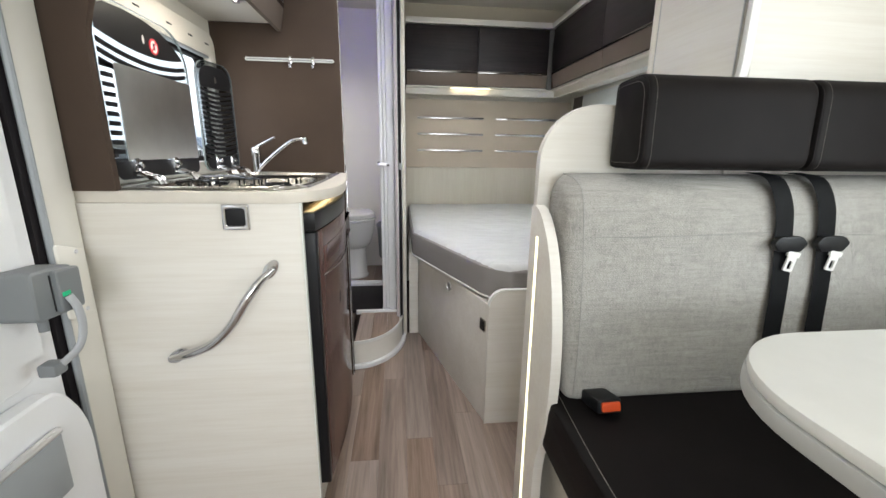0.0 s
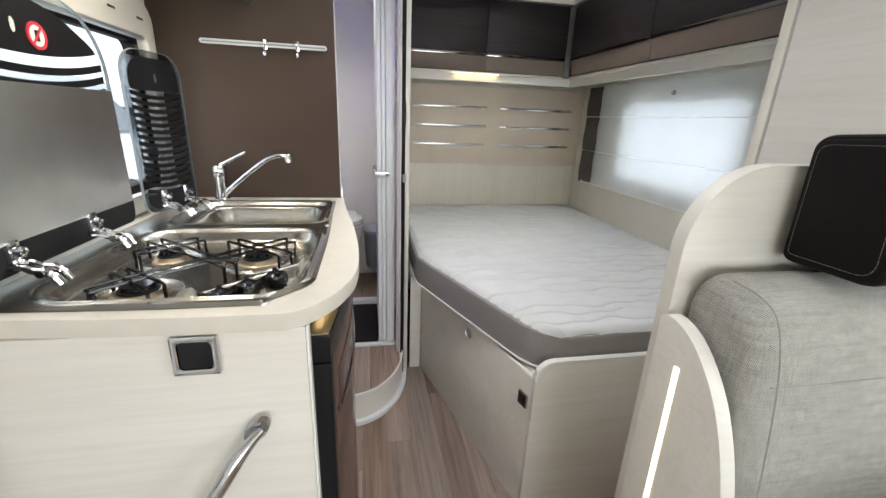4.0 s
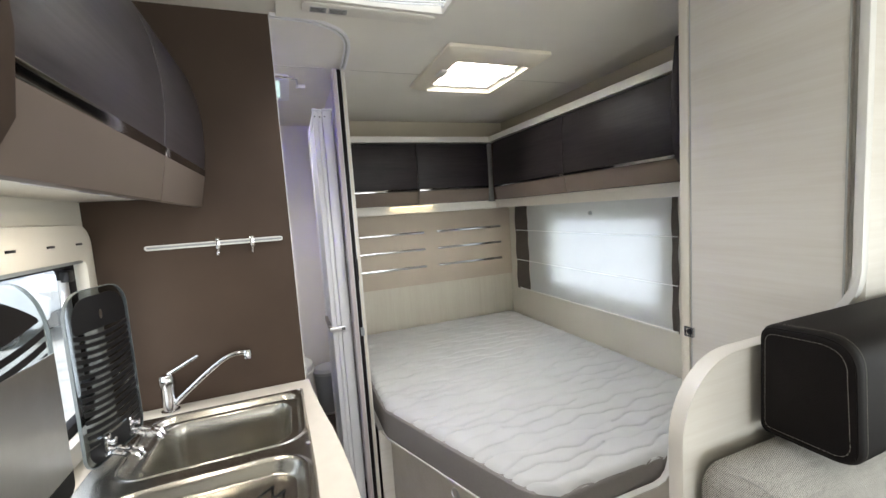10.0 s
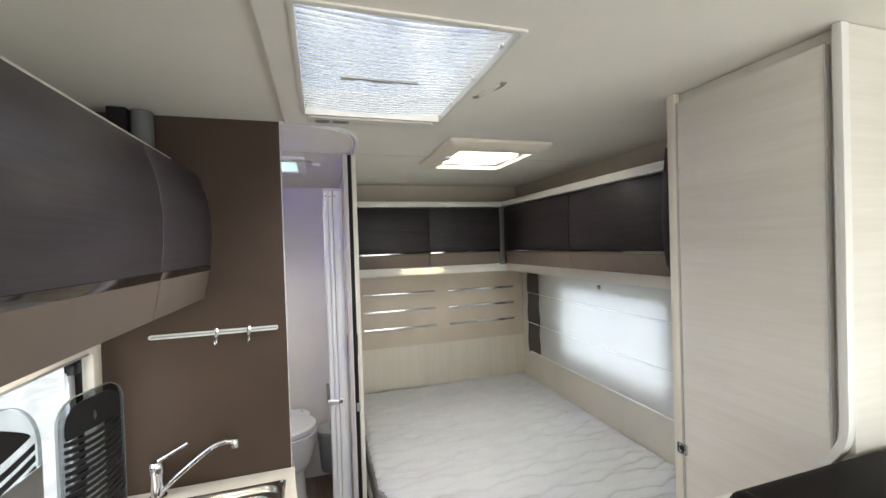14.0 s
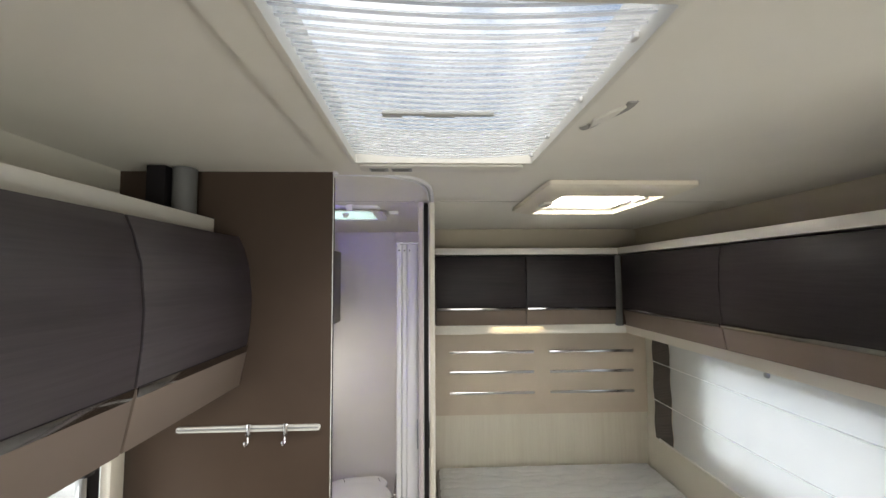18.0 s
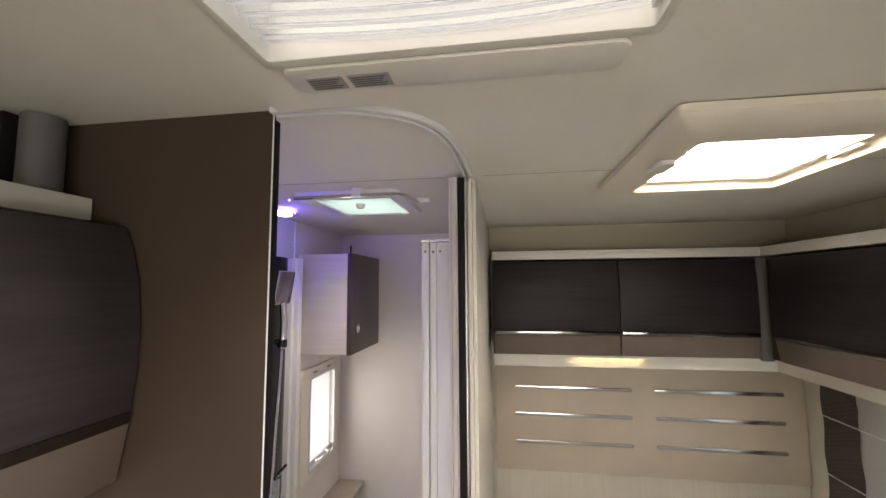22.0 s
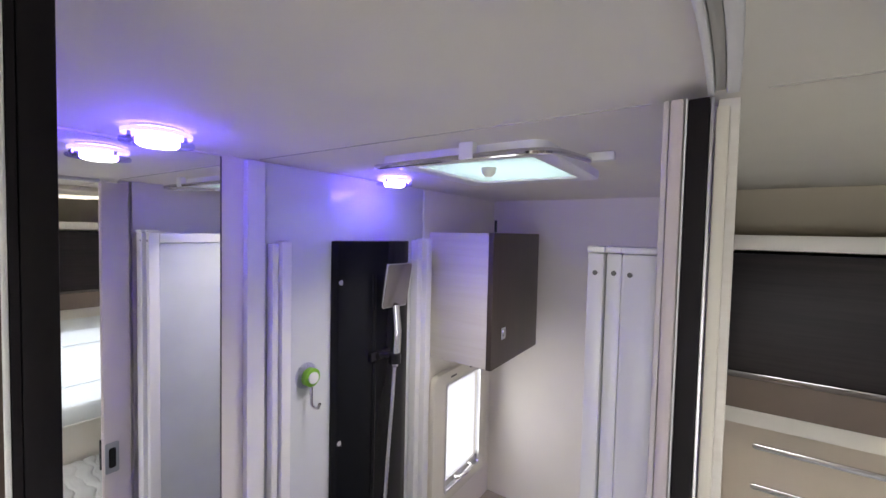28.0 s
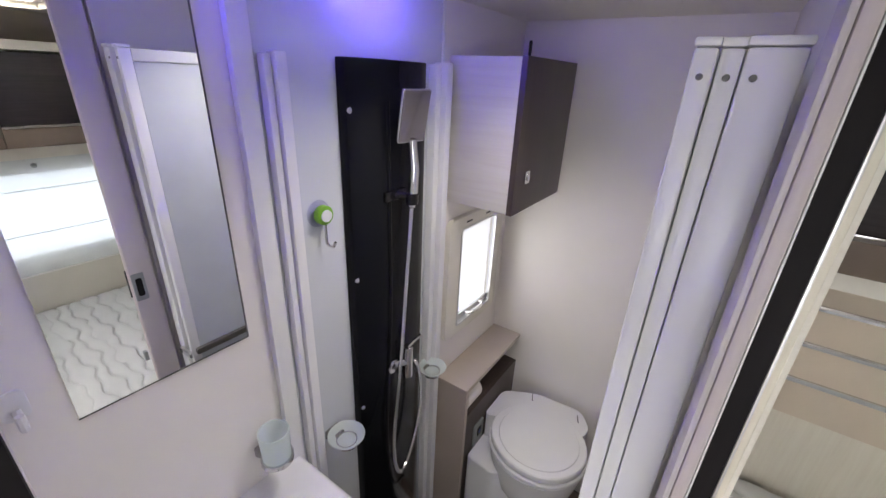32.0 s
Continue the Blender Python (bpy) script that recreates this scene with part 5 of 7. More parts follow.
WX = -0.722
structure("kitchen_wall_lining", slab("x", (0.966, PY - 0.001), (0.0, 1.5325), [(1.03, 1.782, 1.0, 1.40)], XL + 0.0005, WX), LINING, "cream lined wall behind the kitchen", "wall")


def kitchen_window():
    w = thing("window_kitchen", (WX, 1.37, 1.2), "kitchen window in a moulded cream frame with tinted outlines", "window", "", "structure")
    o, i = rrect(0.988, 1.758, 0.970, 1.475, (0.01, 0.01, 0.05, 0.05), 8), rrect(1.035, 1.715, 1.015, 1.392, 0.02, 8)
    part("moulded_frame", ring_prism(o, i, "x", WX, WX + 0.024, 0.006), WARMW, w, "cream moulded frame")
    part("window_seal", ring_prism(rrect(1.030, 1.722, 1.008, 1.400, 0.02, 8), rrect(1.055, 1.695, 1.032, 1.378, 0.02, 8), "x", WX - 0.03, WX - 0.004, 0.003), RUBBER, w, "black rubber seal")
    part("roller_case", box(WX + 0.002, WX + 0.020, 1.04, 1.71, 1.385, 1.400, 0.003), GREYP, w, "grey blind cassette")
    part("pane", prism(rrect(1.025, 1.925, 1.003, 1.397, 0.02, 8), "x", XL - 0.030, XL - 0.026, 0), PANE, w, "clear acrylic pane").visible_shadow = False
    for y in (1.12, 1.28, 1.44, 1.57, 1.69):
        part("vent_slot", box(WX + 0.0235, WX + 0.0255, y - 0.014, y + 0.014, 1.428, 1.433, 0.0008), BLACK, w)
    part("stay_arm", tube([(WX - 0.012, 1.688, 1.07), (WX - 0.014, 1.684, 1.35)], 0.0095, 12), ALU, w, "grey window stay")
    part("stay_knob", joined(lathe([(0.012, 0), (0.014, 0.006), (0.012, 0.018), (0, 0.02)], (WX - 0.005, 1.686, 1.105), 16, "x"), box(WX - 0.012, WX + 0.008, 1.668, 1.70, 1.05, 1.075, 0.004), box(WX - 0.014, WX + 0.004, 1.672, 1.70, 1.345, 1.372, 0.004)), BLACK, w, "black stay clamp")
    part("latch", joined(box(WX - 0.01, WX + 0.014, 1.075, 1.10, 1.19, 1.215, 0.004), box(WX - 0.005, WX + 0.02, 1.06, 1.12, 1.035, 1.06, 0.004)), BLACK, w, "black latch")
    return w


kitchen_window()
structure("kitchen_side_panel", prism(rounded([(-0.721, 0.966), (-0.625, 0.966), (-0.634, 1.294), (-0.555, 1.489), (-0.721, 1.489)], [0.001, 0.004, 0.06, 0.03, 0.001]), "y", 0.9655, 0.984, 0.003), TAUPE, "taupe side panel beside the kitchen window", "panel")


def under_light():
    l = thing("cabinet_light", (-0.51, 1.28, 1.53), "slim LED light under the kitchen overhead cabinet", "light")
    part("housing", prism(rrect(-0.532, -0.488, 1.110, 1.525, 0.012, 5), "z", 1.522, 1.5325, 0.003), ALU, l)
    part("cover", prism(rrect(-0.526, -0.506, 1.127, 1.515, 0.006, 5), "z", 1.516, 1.5215, 0.002), ACRYL, l, "clear cover").visible_shadow = False
    for i in range(24):
        y = 1.138 + i * 0.0150 + (0.014 if i > 14 else 0)
        part("led", box(-0.5200, -0.5125, y, y + 0.0058, 1.5180, 1.5195, 0), LED, l, "lit white diode")
    part("divider", box(-0.5325, -0.4875, 1.3615, 1.3705, 1.5150, 1.5218, 0.001), ALU, l)
    part("switch", lathe([(0.007, 0), (0.006, -0.004), (0, -0.004)], (-0.505, 1.118, 1.522), 14), BLACK, l)
    return l


under_light()
area_lamp("cabinet_light_glow", (-0.516, 1.32, 1.513), (-0.516, 1.32, 0), 0.02, 0.36, 1.5, (1.0, 0.90, 0.74))


def duct():
    d = thing("air_duct", (-0.61, 1.7, 1.91), "dark grey ribbed air duct on the overhead cabinet", "duct")
    part("rear_box", box(-0.650, -0.606, 1.715, PY - 0.003, 1.911, ZC - 0.003, 0.003), RUBBER, d)
    part("ribbed_cover", lathe([(0.026 + 0.0008 * (i % 2), i * 0.003) for i in range(41)], (-0.580, 1.748, 1.911), 20), GREYD, d)
    return d


duct()
for o in list(scene.objects):
    if o.name == "kitchen_overhead_cabinet":
        for y0, y1 in ((0.948, 1.397), (1.406, PY - 0.005)):
            part("grip_strip", prism([(-0.4405, 1.586), (-0.4372, 1.587), (-0.4335, 1.603), (-0.4365, 1.604)], "y", y0, y1, 0.0006), GRIPC, o, "dark chrome grip")


# ---- cabinet fittings over the bed ----
def grips():
    rear = bpy.data.objects["rear_overhead_cabinet"]
    side = bpy.data.objects["side_overhead_cabinet"]
    for x0, x1 in ((0.055, 0.539), (0.543, 1.032)):
        part("grip_strip", prism([(2.922, 1.578), (2.917, 1.580), (2.917, 1.594), (2.9205, 1.596)], "x", x0 + 0.004, x1 - 0.004, 0.0008), GRIPC, rear, "dark chrome grip")
    for y0, y1 in ((1.405, 2.16), (2.164, 2.875)):
        part("grip_strip", prism([(1.047, 1.578), (1.042, 1.580), (1.042, 1.592), (1.0455, 1.594)], "y", y0 + 0.004, y1 - 0.004, 0.0008), GRIPC, side, "dark chrome grip")
    sp = part("reading_light", box(0.36, 0.64, 2.958, 2.968, 1.4862, 1.4878, 0.0006), LEDW, rear, "lit warm strip")
    part("light_switch", lathe([(0.006, 0), (0.006, -0.004), (0, -0.005)], (0.50, 2.985, 1.470), 12, "y"), ALU, rear, "small metal switch")
    return sp


grips()
area_lamp("headboard_glow", (0.50, 2.968, 1.484), (0.50, 3.06, 0.9), 0.26, 0.015, 0.05, (1.0, 0.74, 0.38))


def wardrobe_lock():
    w = bpy.data.objects["wardrobe"]
    b = part("push_knob", ring_prism(rrect(1.303, 1.333, 1.042, 1.072, 0.003), rrect(1.308, 1.328, 1.047, 1.067, 0.003), "x", 0.8075, 0.8145, 0.0015), CHROME, w, "square chrome lock")
    part("knob_core", moved(lathe([(0.0095, 0.003), (0.009, -0.003), (0, -0.004)], (0.8135, 1.318, 1.057), 18, "x"), Matrix.Identity(4)), BLACK, b)
    part("door_edge", joined(box(0.8135, 0.8155, 0.9765, 0.980, 0.55, ZC - 0.03, 0), box(0.8135, 0.8155, 1.312, 1.315, 0.55, ZC - 0.03, 0)), GREYE, w)


wardrobe_lock()


# ---- bed window blind ----
def bed_blind():
    b = thing("roman_blind", (1.29, 2.37, 1.15), "sheer white roman blind with brown side bands", "blind")
    x = 1.296
    za, zb = 0.852, 1.452

    def cloth(u, v):
        y = 1.765 + (2.885 - 1.765) * u
        z = za + (zb - za) * v
        s = 0.0022 * math.sin(y * 31 + z * 7) + 0.0018 * math.sin(z * 41 + y * 5)
        return (x + s, y, z)

    part("sheer_cloth", sheet(cloth, 60, 40), BLIND, b)
    for y0, y1 in ((1.735, 1.768), (2.882, 3.045)):
        part("side_band", sheet(lambda u, v, y0=y0, y1=y1: (x - 0.004 + 0.003 * math.sin(v * 19 + u * 2), y0 + (y1 - y0) * u, za + (zb - za) * v), 6, 40), BROWNC, b, "brown cloth band")
    for z in (1.062, 1.275):
        part("welt", tube([(x - 0.004, 1.74, z), (x - 0.004, 2.3, z - 0.001), (x - 0.004, 3.04, z)], 0.0026, 6), WELT, b, "white welt")
    part("hem_bar", tube([(x - 0.004, 1.74, za + 0.004), (x - 0.004, 2.98, za + 0.004)], 0.005, 8), EDGE, b)
    part("push_stud", lathe([(0.012, 0), (0.010, -0.008), (0, -0.010)], (x - 0.004, 2.262, 1.385), 16, "x"), GREYP, b, "grey stud")
    part("cord_tab", box(x - 0.012, x - 0.006, 2.975, 3.0, 0.845, 0.865, 0.003), EDGE, b)
    return b


WELT = translucent("white_welt", (0.93, 0.94, 0.95), 0.85)
BROWNC = woven("brown_band_cloth", (0.055, 0.046, 0.040), (0.11, 0.095, 0.082), 260, 0.85, 0.3)
bed_blind()


def bed_window():
    w = thing("window_bed", (XR + 0.02, 2.22, 1.13), "bed window with white frame behind the blind", "window", "", "structure")
    o, i = rrect(1.80, 2.71, 0.88, 1.40, 0.03, 6), rrect(1.865, 2.645, 0.94, 1.345, 0.04, 6)
    part("window_frame", ring_prism(o, i, "x", XR - 0.016, XR, 0.004), WARMW, w)
    part("pane", prism(rrect(1.85, 2.66, 0.925, 1.36, 0.02), "x", XR + 0.03, XR + 0.034, 0), MILK, w)
    for y in (1.95, 2.05, 2.15, 2.38, 2.48, 2.56):
        part("vent_slot", box(XR - 0.018, XR - 0.0155, y - 0.014, y + 0.014, 1.362, 1.367, 0.0006), BLACK, w)
    return w


bed_window()


# ---- roof windows ----
FOLDW = translucent("white_fold_edge", (0.92, 0.92, 0.92), 0.7)
LABELG = plain("grey_label_print", (0.36, 0.36, 0.35), 0.5)


def skylight():
    s = thing("skylight", (0.042, 1.38, ZC), "large roof window with a pleated sun blind", "roof window", "", "structure")
    z = ZC - 0.012
    o, i = rrect(-0.163, 0.248, 1.100, 1.655, 0.006, 3), rrect(-0.153, 0.238, 1.112, 1.6415, 0.004, 3)
    part("inner_frame", ring_prism(o, i, "z", z - 0.004, z + 0.03, 0.002), WARMW, s, "cream inner frame")
    part("end_bar", prism(rrect(-0.150, 0.225, 1.657, 1.712, 0.014, 5), "z", z - 0.007, z, 0.003), WARMW, s, "cream blind end bar")
    for x0, x1 in ((-0.128, -0.085), (-0.078, -0.03)):
        lb = part("instruction_label", box(x0, x1, 1.675, 1.702, z - 0.0082, z - 0.0071, 0), LABELG, s, "grey printed instruction label")
        for q in range(5):
            part("text_line", box(x0 + 0.003, x1 - 0.004 - 0.003 * (q % 3), 1.6785 + q * 0.0046, 1.6803 + q * 0.0046, z - 0.0088, z - 0.0083, 0), GREYD, lb)
    n = 30
    ya, yb = 1.1115, 1.6440

    def droop(v):
        return 0.010 * math.sin(math.pi * v)

    def pleat(u, v):
        k = u * 2 * n
        f = k - math.floor(k)
        up = f if int(math.floor(k)) % 2 == 0 else 1 - f
        return (-0.1525 + 0.390 * v, ya + (yb - ya) * u, ZC + 0.003 + 0.009 * up - droop(v))

    part("pleated_blind", sheet(pleat, 2 * n, 12), PLEAT, s, "sheer pleated blind")
    step = (yb - ya) / n
    fold = tube([(-0.152 + 0.389 * q / 16, ya, ZC + 0.0016 - droop(q / 16)) for q in range(17)], 0.0027, 6, True, 0.5)
    first = part("fold_line", fold, FOLDW, s, "white fold line")
    for j in range(1, n):
        f = new("fold_line", first.data)
        f.parent, f.location = s, (0, step * j, 0)
        f["label"] = "white fold line"
    part("grip_bar", joined(box(-0.068, 0.112, 1.388, 1.398, ZC - 0.009, ZC - 0.002, 0.003), box(-0.068, -0.036, 1.3985, 1.4035, ZC - 0.009, ZC - 0.002, 0.002), box(0.0, 0.05, 1.3985, 1.4035, ZC - 0.009, ZC - 0.002, 0.002)), GREYE, s, "grey grip bar")
    for y in (1.18, 1.34, 1.50, 1.62):
        part("clip", box(0.231, 0.237, y, y + 0.012, ZC - 0.005, ZC + 0.002, 0.002), WHITE, s)
    part("dome", prism(rrect(-0.20, 0.285, 1.06, 1.69, 0.05, 6), "z", ZC + 0.075, ZC + 0.08, 0.002), PANE, s, "clear roof dome").visible_shadow = False
    return s


skylight()


def latch_cutout():
    c = thing("ceiling_latch", (0.30, 1.39, ZC), "small wavy recessed latch in the ceiling panel", "latch")
    pts = smooth_line([(0.272, 1.436, ZC - 0.0125), (0.283, 1.420, ZC - 0.0125), (0.290, 1.395, ZC - 0.0125), (0.300, 1.378, ZC - 0.0125), (0.308, 1.350, ZC - 0.0125), (0.306, 1.325, ZC - 0.0125)], 6)
    part("slot", tube(pts, [0.004 + 0.004 * abs(math.cos(math.pi * i / (len(pts) - 1))) for i in range(len(pts))], 8, True, 0.3), SEAM, c)
    part("cover", prism(rounded([(0.280, 1.425), (0.274, 1.39), (0.287, 1.36), (0.302, 1.335), (0.30, 1.37), (0.288, 1.40)], 0.004), "z", ZC - 0.0165, ZC - 0.0122, 0.001), CEIL, c)
    return c


latch_cutout()


def bed_vent():
    s = thing("roof_vent", (0.6, 2.2, ZC), "square roof vent over the bed with milky pane", "roof window", "", "structure")
    o, i = rrect(0.368, 0.80, 1.918, 2.405, 0.012, 4), rrect(0.442, 0.765, 2.026, 2.385, 0.012, 4)
    bm = bmesh.new()
    rows = []
    for out, z in ((o, ZC - 0.002), (o, ZC - 0.014), (rrect(0.376, 0.792, 1.926, 2.397, 0.012, 4), ZC - 0.020), (rrect(0.427, 0.780, 2.005, 2.392, 0.012, 4), ZC - 0.028), (i, ZC - 0.026), (i, ZC + 0.05)):
        rows.append([bm.verts.new((x, y, z)) for x, y in out])
    for a, b in zip(rows, rows[1:]):
        for k in range(len(a)):
            bm.faces.new((a[k], a[(k + 1) % len(a)], b[(k + 1) % len(b)], b[k]))
    part("vent_frame", bm, IVORY, s, "cream plastic frame")
    part("pane", box(0.43, 0.78, 2.02, 2.40, ZC + 0.062, ZC + 0.066, 0), MILK, s, "milky pane")
    part("inner_rim", ring_prism(rrect(0.447, 0.763, 2.037, 2.383, 0.012, 4), rrect(0.465, 0.745, 2.055, 2.365, 0.012, 4), "z", ZC - 0.006, ZC + 0.002, 0.001), WARMW, s)
    part("catch", prism(rrect(0.748, 0.764, 2.12, 2.20, 0.006), "z", ZC - 0.014, ZC - 0.0065, 0.002), WARMW, s, "cream catch")
    part("catch", prism(rrect(0.405, 0.436, 2.10, 2.17, 0.010), "z", ZC - 0.038, ZC - 0.0285, 0.003), WARMW, s, "cream catch")
    s.location += Vector((-0.024, -0.066, 0))
    return s


IVORY = plain("ivory_plastic", (0.80, 0.74, 0.61), 0.4, 0, 0.03)
bed_vent()


# ---- entrance door ----
def entrance():
    d = thing("door_entrance", (-0.73, 0.5, 0), "white moulded entrance door with grey lock box", "door", "", "structure")
    part("door_leaf", box(-0.757, -0.715, 0.10, 0.845, 0.02, 1.88, 0.012, 3), WHITE, d)
    part("moulding", prism(rrect(0.16, 0.80, 0.62, 1.80, 0.06, 6), "x", -0.714, -0.700, 0.008, 3), WHITE, d)
    part("lower_moulding", prism(rounded([(0.16, 0.08), (0.835, 0.08), (0.838, 0.50), (0.78, 0.60), (0.16, 0.60)], [0.03, 0.02, 0.06, 0.04, 0.03]), "x", -0.714, -0.672, 0.014, 3), WHITE, d)
    pk = part("door_pocket", box(-0.671, -0.655, 0.20, 0.742, 0.40, 0.525, 0.004), GREYP, d, "grey door pocket")
    part("pocket_rail", tube([(-0.660, 0.20, 0.530), (-0.660, 0.742, 0.530)], 0.008, 8), ALU, pk, "metal pocket rail")
    part("door_seal", box(-0.750, -0.712, 0.848, 0.872, 0.02, 1.90, 0.005), RUBBER, d, "black door seal")
    part("seal_strip", tube([(-0.705, 0.868, 0.05), (-0.705, 0.868, 1.86)], 0.007, 8), GREYP, d)
    lk = part("lock_box", prism(rounded([(0.722, 0.757), (0.818, 0.752), (0.820, 0.842), (0.726, 0.848)], 0.012), "x", -0.699, -0.632, 0.008, 3), LOCKG, d, "grey lock box")
    part("lock_cover", prism(rounded([(0.764, 0.760), (0.819, 0.757), (0.821, 0.838), (0.766, 0.842)], 0.008), "x", -0.690, -0.622, 0.005, 3), LOCKG, lk)
    part("cover_joint", box(-0.6325, -0.6312, 0.7605, 0.7630, 0.765, 0.835, 0), BLACK, lk)
    part("lock_flag", box(-0.6225, -0.6200, 0.770, 0.787, 0.791, 0.799, 0.0006), GREENF, lk, "green lock flag")
    part("lock_pin", lathe([(0.008, -0.022), (0.008, 0.0)], (-0.645, 0.745, 0.757), 12), LOCKG, lk)
    part("lock_lever", tube(smooth_line([(-0.620, 0.780, 0.790), (-0.612, 0.784, 0.765), (-0.610, 0.784, 0.725), (-0.614, 0.772, 0.690), (-0.628, 0.744, 0.668)], 5), [0.0085] * 21, 10, True, 0.6), GREYP2S, lk, "grey door lever")
    part("lever_foot", box(-0.655, -0.624, 0.722, 0.752, 0.652, 0.676, 0.005), LOCKG, lk)
    st = part("strike_plate", prism(rounded([(0.866, 0.702), (0.938, 0.696), (0.938, 0.846), (0.866, 0.868)], 0.010), "x", -0.708, -0.694, 0.005, 3), WARMW, d, "cream strike plate")
    for z in (0.712, 0.842):
        part("screw", lathe([(0.005, 0), (0.004, 0.002), (0, 0.002)], (-0.694, 0.915, z), 10, "x"), ALU, st)
    return d


GREYP2S = plain("light_grey_lever_plastic", (0.36, 0.37, 0.38), 0.4)
LOCKG = plain("mid_grey_plastic", (0.17, 0.18, 0.185), 0.45, 0, 0.05)
GREENF = plain("green_flag", (0.02, 0.45, 0.20), 0.4)
entrance()
structure("door_frame", box(-0.757, -0.709, 0.874, 0.962, 0.0, 1.489, 0.006), WARMW, "cream entrance door frame", "trim")

# ---- bathroom ----
def mirror():
    m = thing("mirror", (BX, 2.0, 1.7), "tall frameless mirror above the washbasin", "mirror")
    part("silvered_glass", box(BX + 0.001, BX + 0.005, 1.870, 2.124, 1.384, ZC - 0.004, 0.0008, 1), MIRROR, m)
    part("glass_edge", joined(box(BX + 0.001, BX + 0.0045, 2.1243, 2.1265, 1.384, ZC - 0.004, 0), box(BX + 0.001, BX + 0.0045, 1.870, 2.1265, 1.3815, 1.3837, 0)), GREYD, m, "dark glass edge")
    return m


mirror()
structure("shower_post_near", box(BX, BX + 0.016, 2.168, 2.204, BZ, ZC - 0.003, 0.003), WHITE, "white upright shower profile", "trim")
structure("shower_channel_near", joined(box(BX + 0.009, BX + 0.028, 2.212, 2.226, BZ, 1.875, 0.003), box(BX + 0.009, BX + 0.036, 2.228, 2.250, BZ, 1.880, 0.004)), WHITE, "white shower door channel", "trim")
structure("shower_channel_far", joined(box(BX + 0.009, BX + 0.034, 2.668, 2.690, BZ, 1.880, 0.003), box(BX + 0.009, BX + 0.050, 2.692, 2.718, BZ, 1.885, 0.004)), WHITE, "white shower door channel", "trim")
structure("shower_corner_trim", box(BX, BX + 0.012, 2.723, 2.732, BZ, ZC - 0.003, 0.002), WHITE, "white corner trim", "trim")


def shower_panel():
    s = thing("shower_panel", (-0.69, 2.475, BZ), "glossy black shower column with chrome fittings", "shower panel")
    plan = [(BX + 0.0085, 2.372), (BX + 0.030, 2.376), (BX + 0.058, 2.440), (BX + 0.062, 2.475), (BX + 0.058, 2.575), (BX + 0.050, 2.606), (BX + 0.0085, 2.608)]
    part("column", prism(plan, "z", BZ + 0.10, 1.880, 0.003), PANELB, s)
    part("moulded_rib", tube(smooth_line([(BX + 0.060, 2.462, 1.80), (BX + 0.062, 2.464, 1.50), (BX + 0.062, 2.462, 1.22), (BX + 0.060, 2.452, 1.05), (BX + 0.058, 2.448, 0.85), (BX + 0.060, 2.47, 0.66), (BX + 0.060, 2.52, 0.63)], 5), 0.006, 8, True, 0.6), PANELB, s)
    for z in (1.784, 1.407, 1.019, 0.62):
        part("bolt", lathe([(0.007, 0), (0.006, 0.004), (0, 0.005)], (BX + 0.030, 2.384, z), 12, "x"), ALU, s, "steel bolt")
    hd = part("shower_head", moved(prism(rrect(-0.041, 0.041, -0.055, 0.055, 0.006), "x", -0.001, 0.008, 0.002), pose(BX + 0.098, 2.512, 1.775, 0, 10, -6)), CHROME, s, "square chrome shower head")
    part("head_face", moved(prism(rrect(-0.038, 0.038, -0.052, 0.052, 0.004), "x", 0.0082, 0.0095, 0.0005), pose(BX + 0.098, 2.512, 1.775, 0, 10, -6)), HEADC, hd)
    part("head_grip", tube([(BX + 0.095, 2.517, 1.725), (BX + 0.100, 2.520, 1.66), (BX + 0.100, 2.516, 1.60), (BX + 0.098, 2.513, 1.575)], [0.010, 0.011, 0.011, 0.009], 12), CHROME, hd)
    holder = part("head_holder", joined(box(BX + 0.056, BX + 0.070, 2.462, 2.530, 1.588, 1.612, 0.004), tube([(BX + 0.064, 2.496, 1.600), (BX + 0.080, 2.504, 1.600), (BX + 0.098, 2.512, 1.600)], 0.009, 10), lathe([(0.015, -0.012), (0.015, 0.012)], (BX + 0.099, 2.514, 1.594), 16)), BLACKG, s, "black head holder")
    hose = smooth_line([(BX + 0.098, 2.513, 1.572), (BX + 0.098, 2.506, 1.48), (BX + 0.095, 2.499, 1.37), (BX + 0.093, 2.488, 1.20), (BX + 0.092, 2.470, 1.03), (BX + 0.090, 2.457, 0.90), (BX + 0.090, 2.463, 0.78), (BX + 0.090, 2.490, 0.725), (BX + 0.090, 2.530, 0.77),
                        (BX + 0.090, 2.565, 0.86), (BX + 0.090, 2.580, 0.95), (BX + 0.088, 2.575, 1.04), (BX + 0.084, 2.556, 1.10), (BX + 0.080, 2.540, 1.115), (BX + 0.078, 2.525, 1.110)], 26)
    spiral = part("hose", tube(hose, [0.0060 if i % 2 else 0.0043 for i in range(len(hose))], 8), CHROME, s, "chrome spiral hose")
    for o in (hd, holder, spiral):
        o.location.y -= 0.016
    mx = part("mixer", joined(tube([(BX + 0.078, 2.515, 1.065), (BX + 0.078, 2.515, 1.165)], 0.014, 16), tube([(BX + 0.055, 2.470, 1.115), (BX + 0.078, 2.515, 1.115)], 0.012, 14)), CHROME, s, "chrome mixer")
    part("mixer_lever", tube([(BX + 0.080, 2.515, 1.166), (BX + 0.088, 2.528, 1.180), (BX + 0.100, 2.545, 1.196)], 0.005, 8), CHROME, mx)
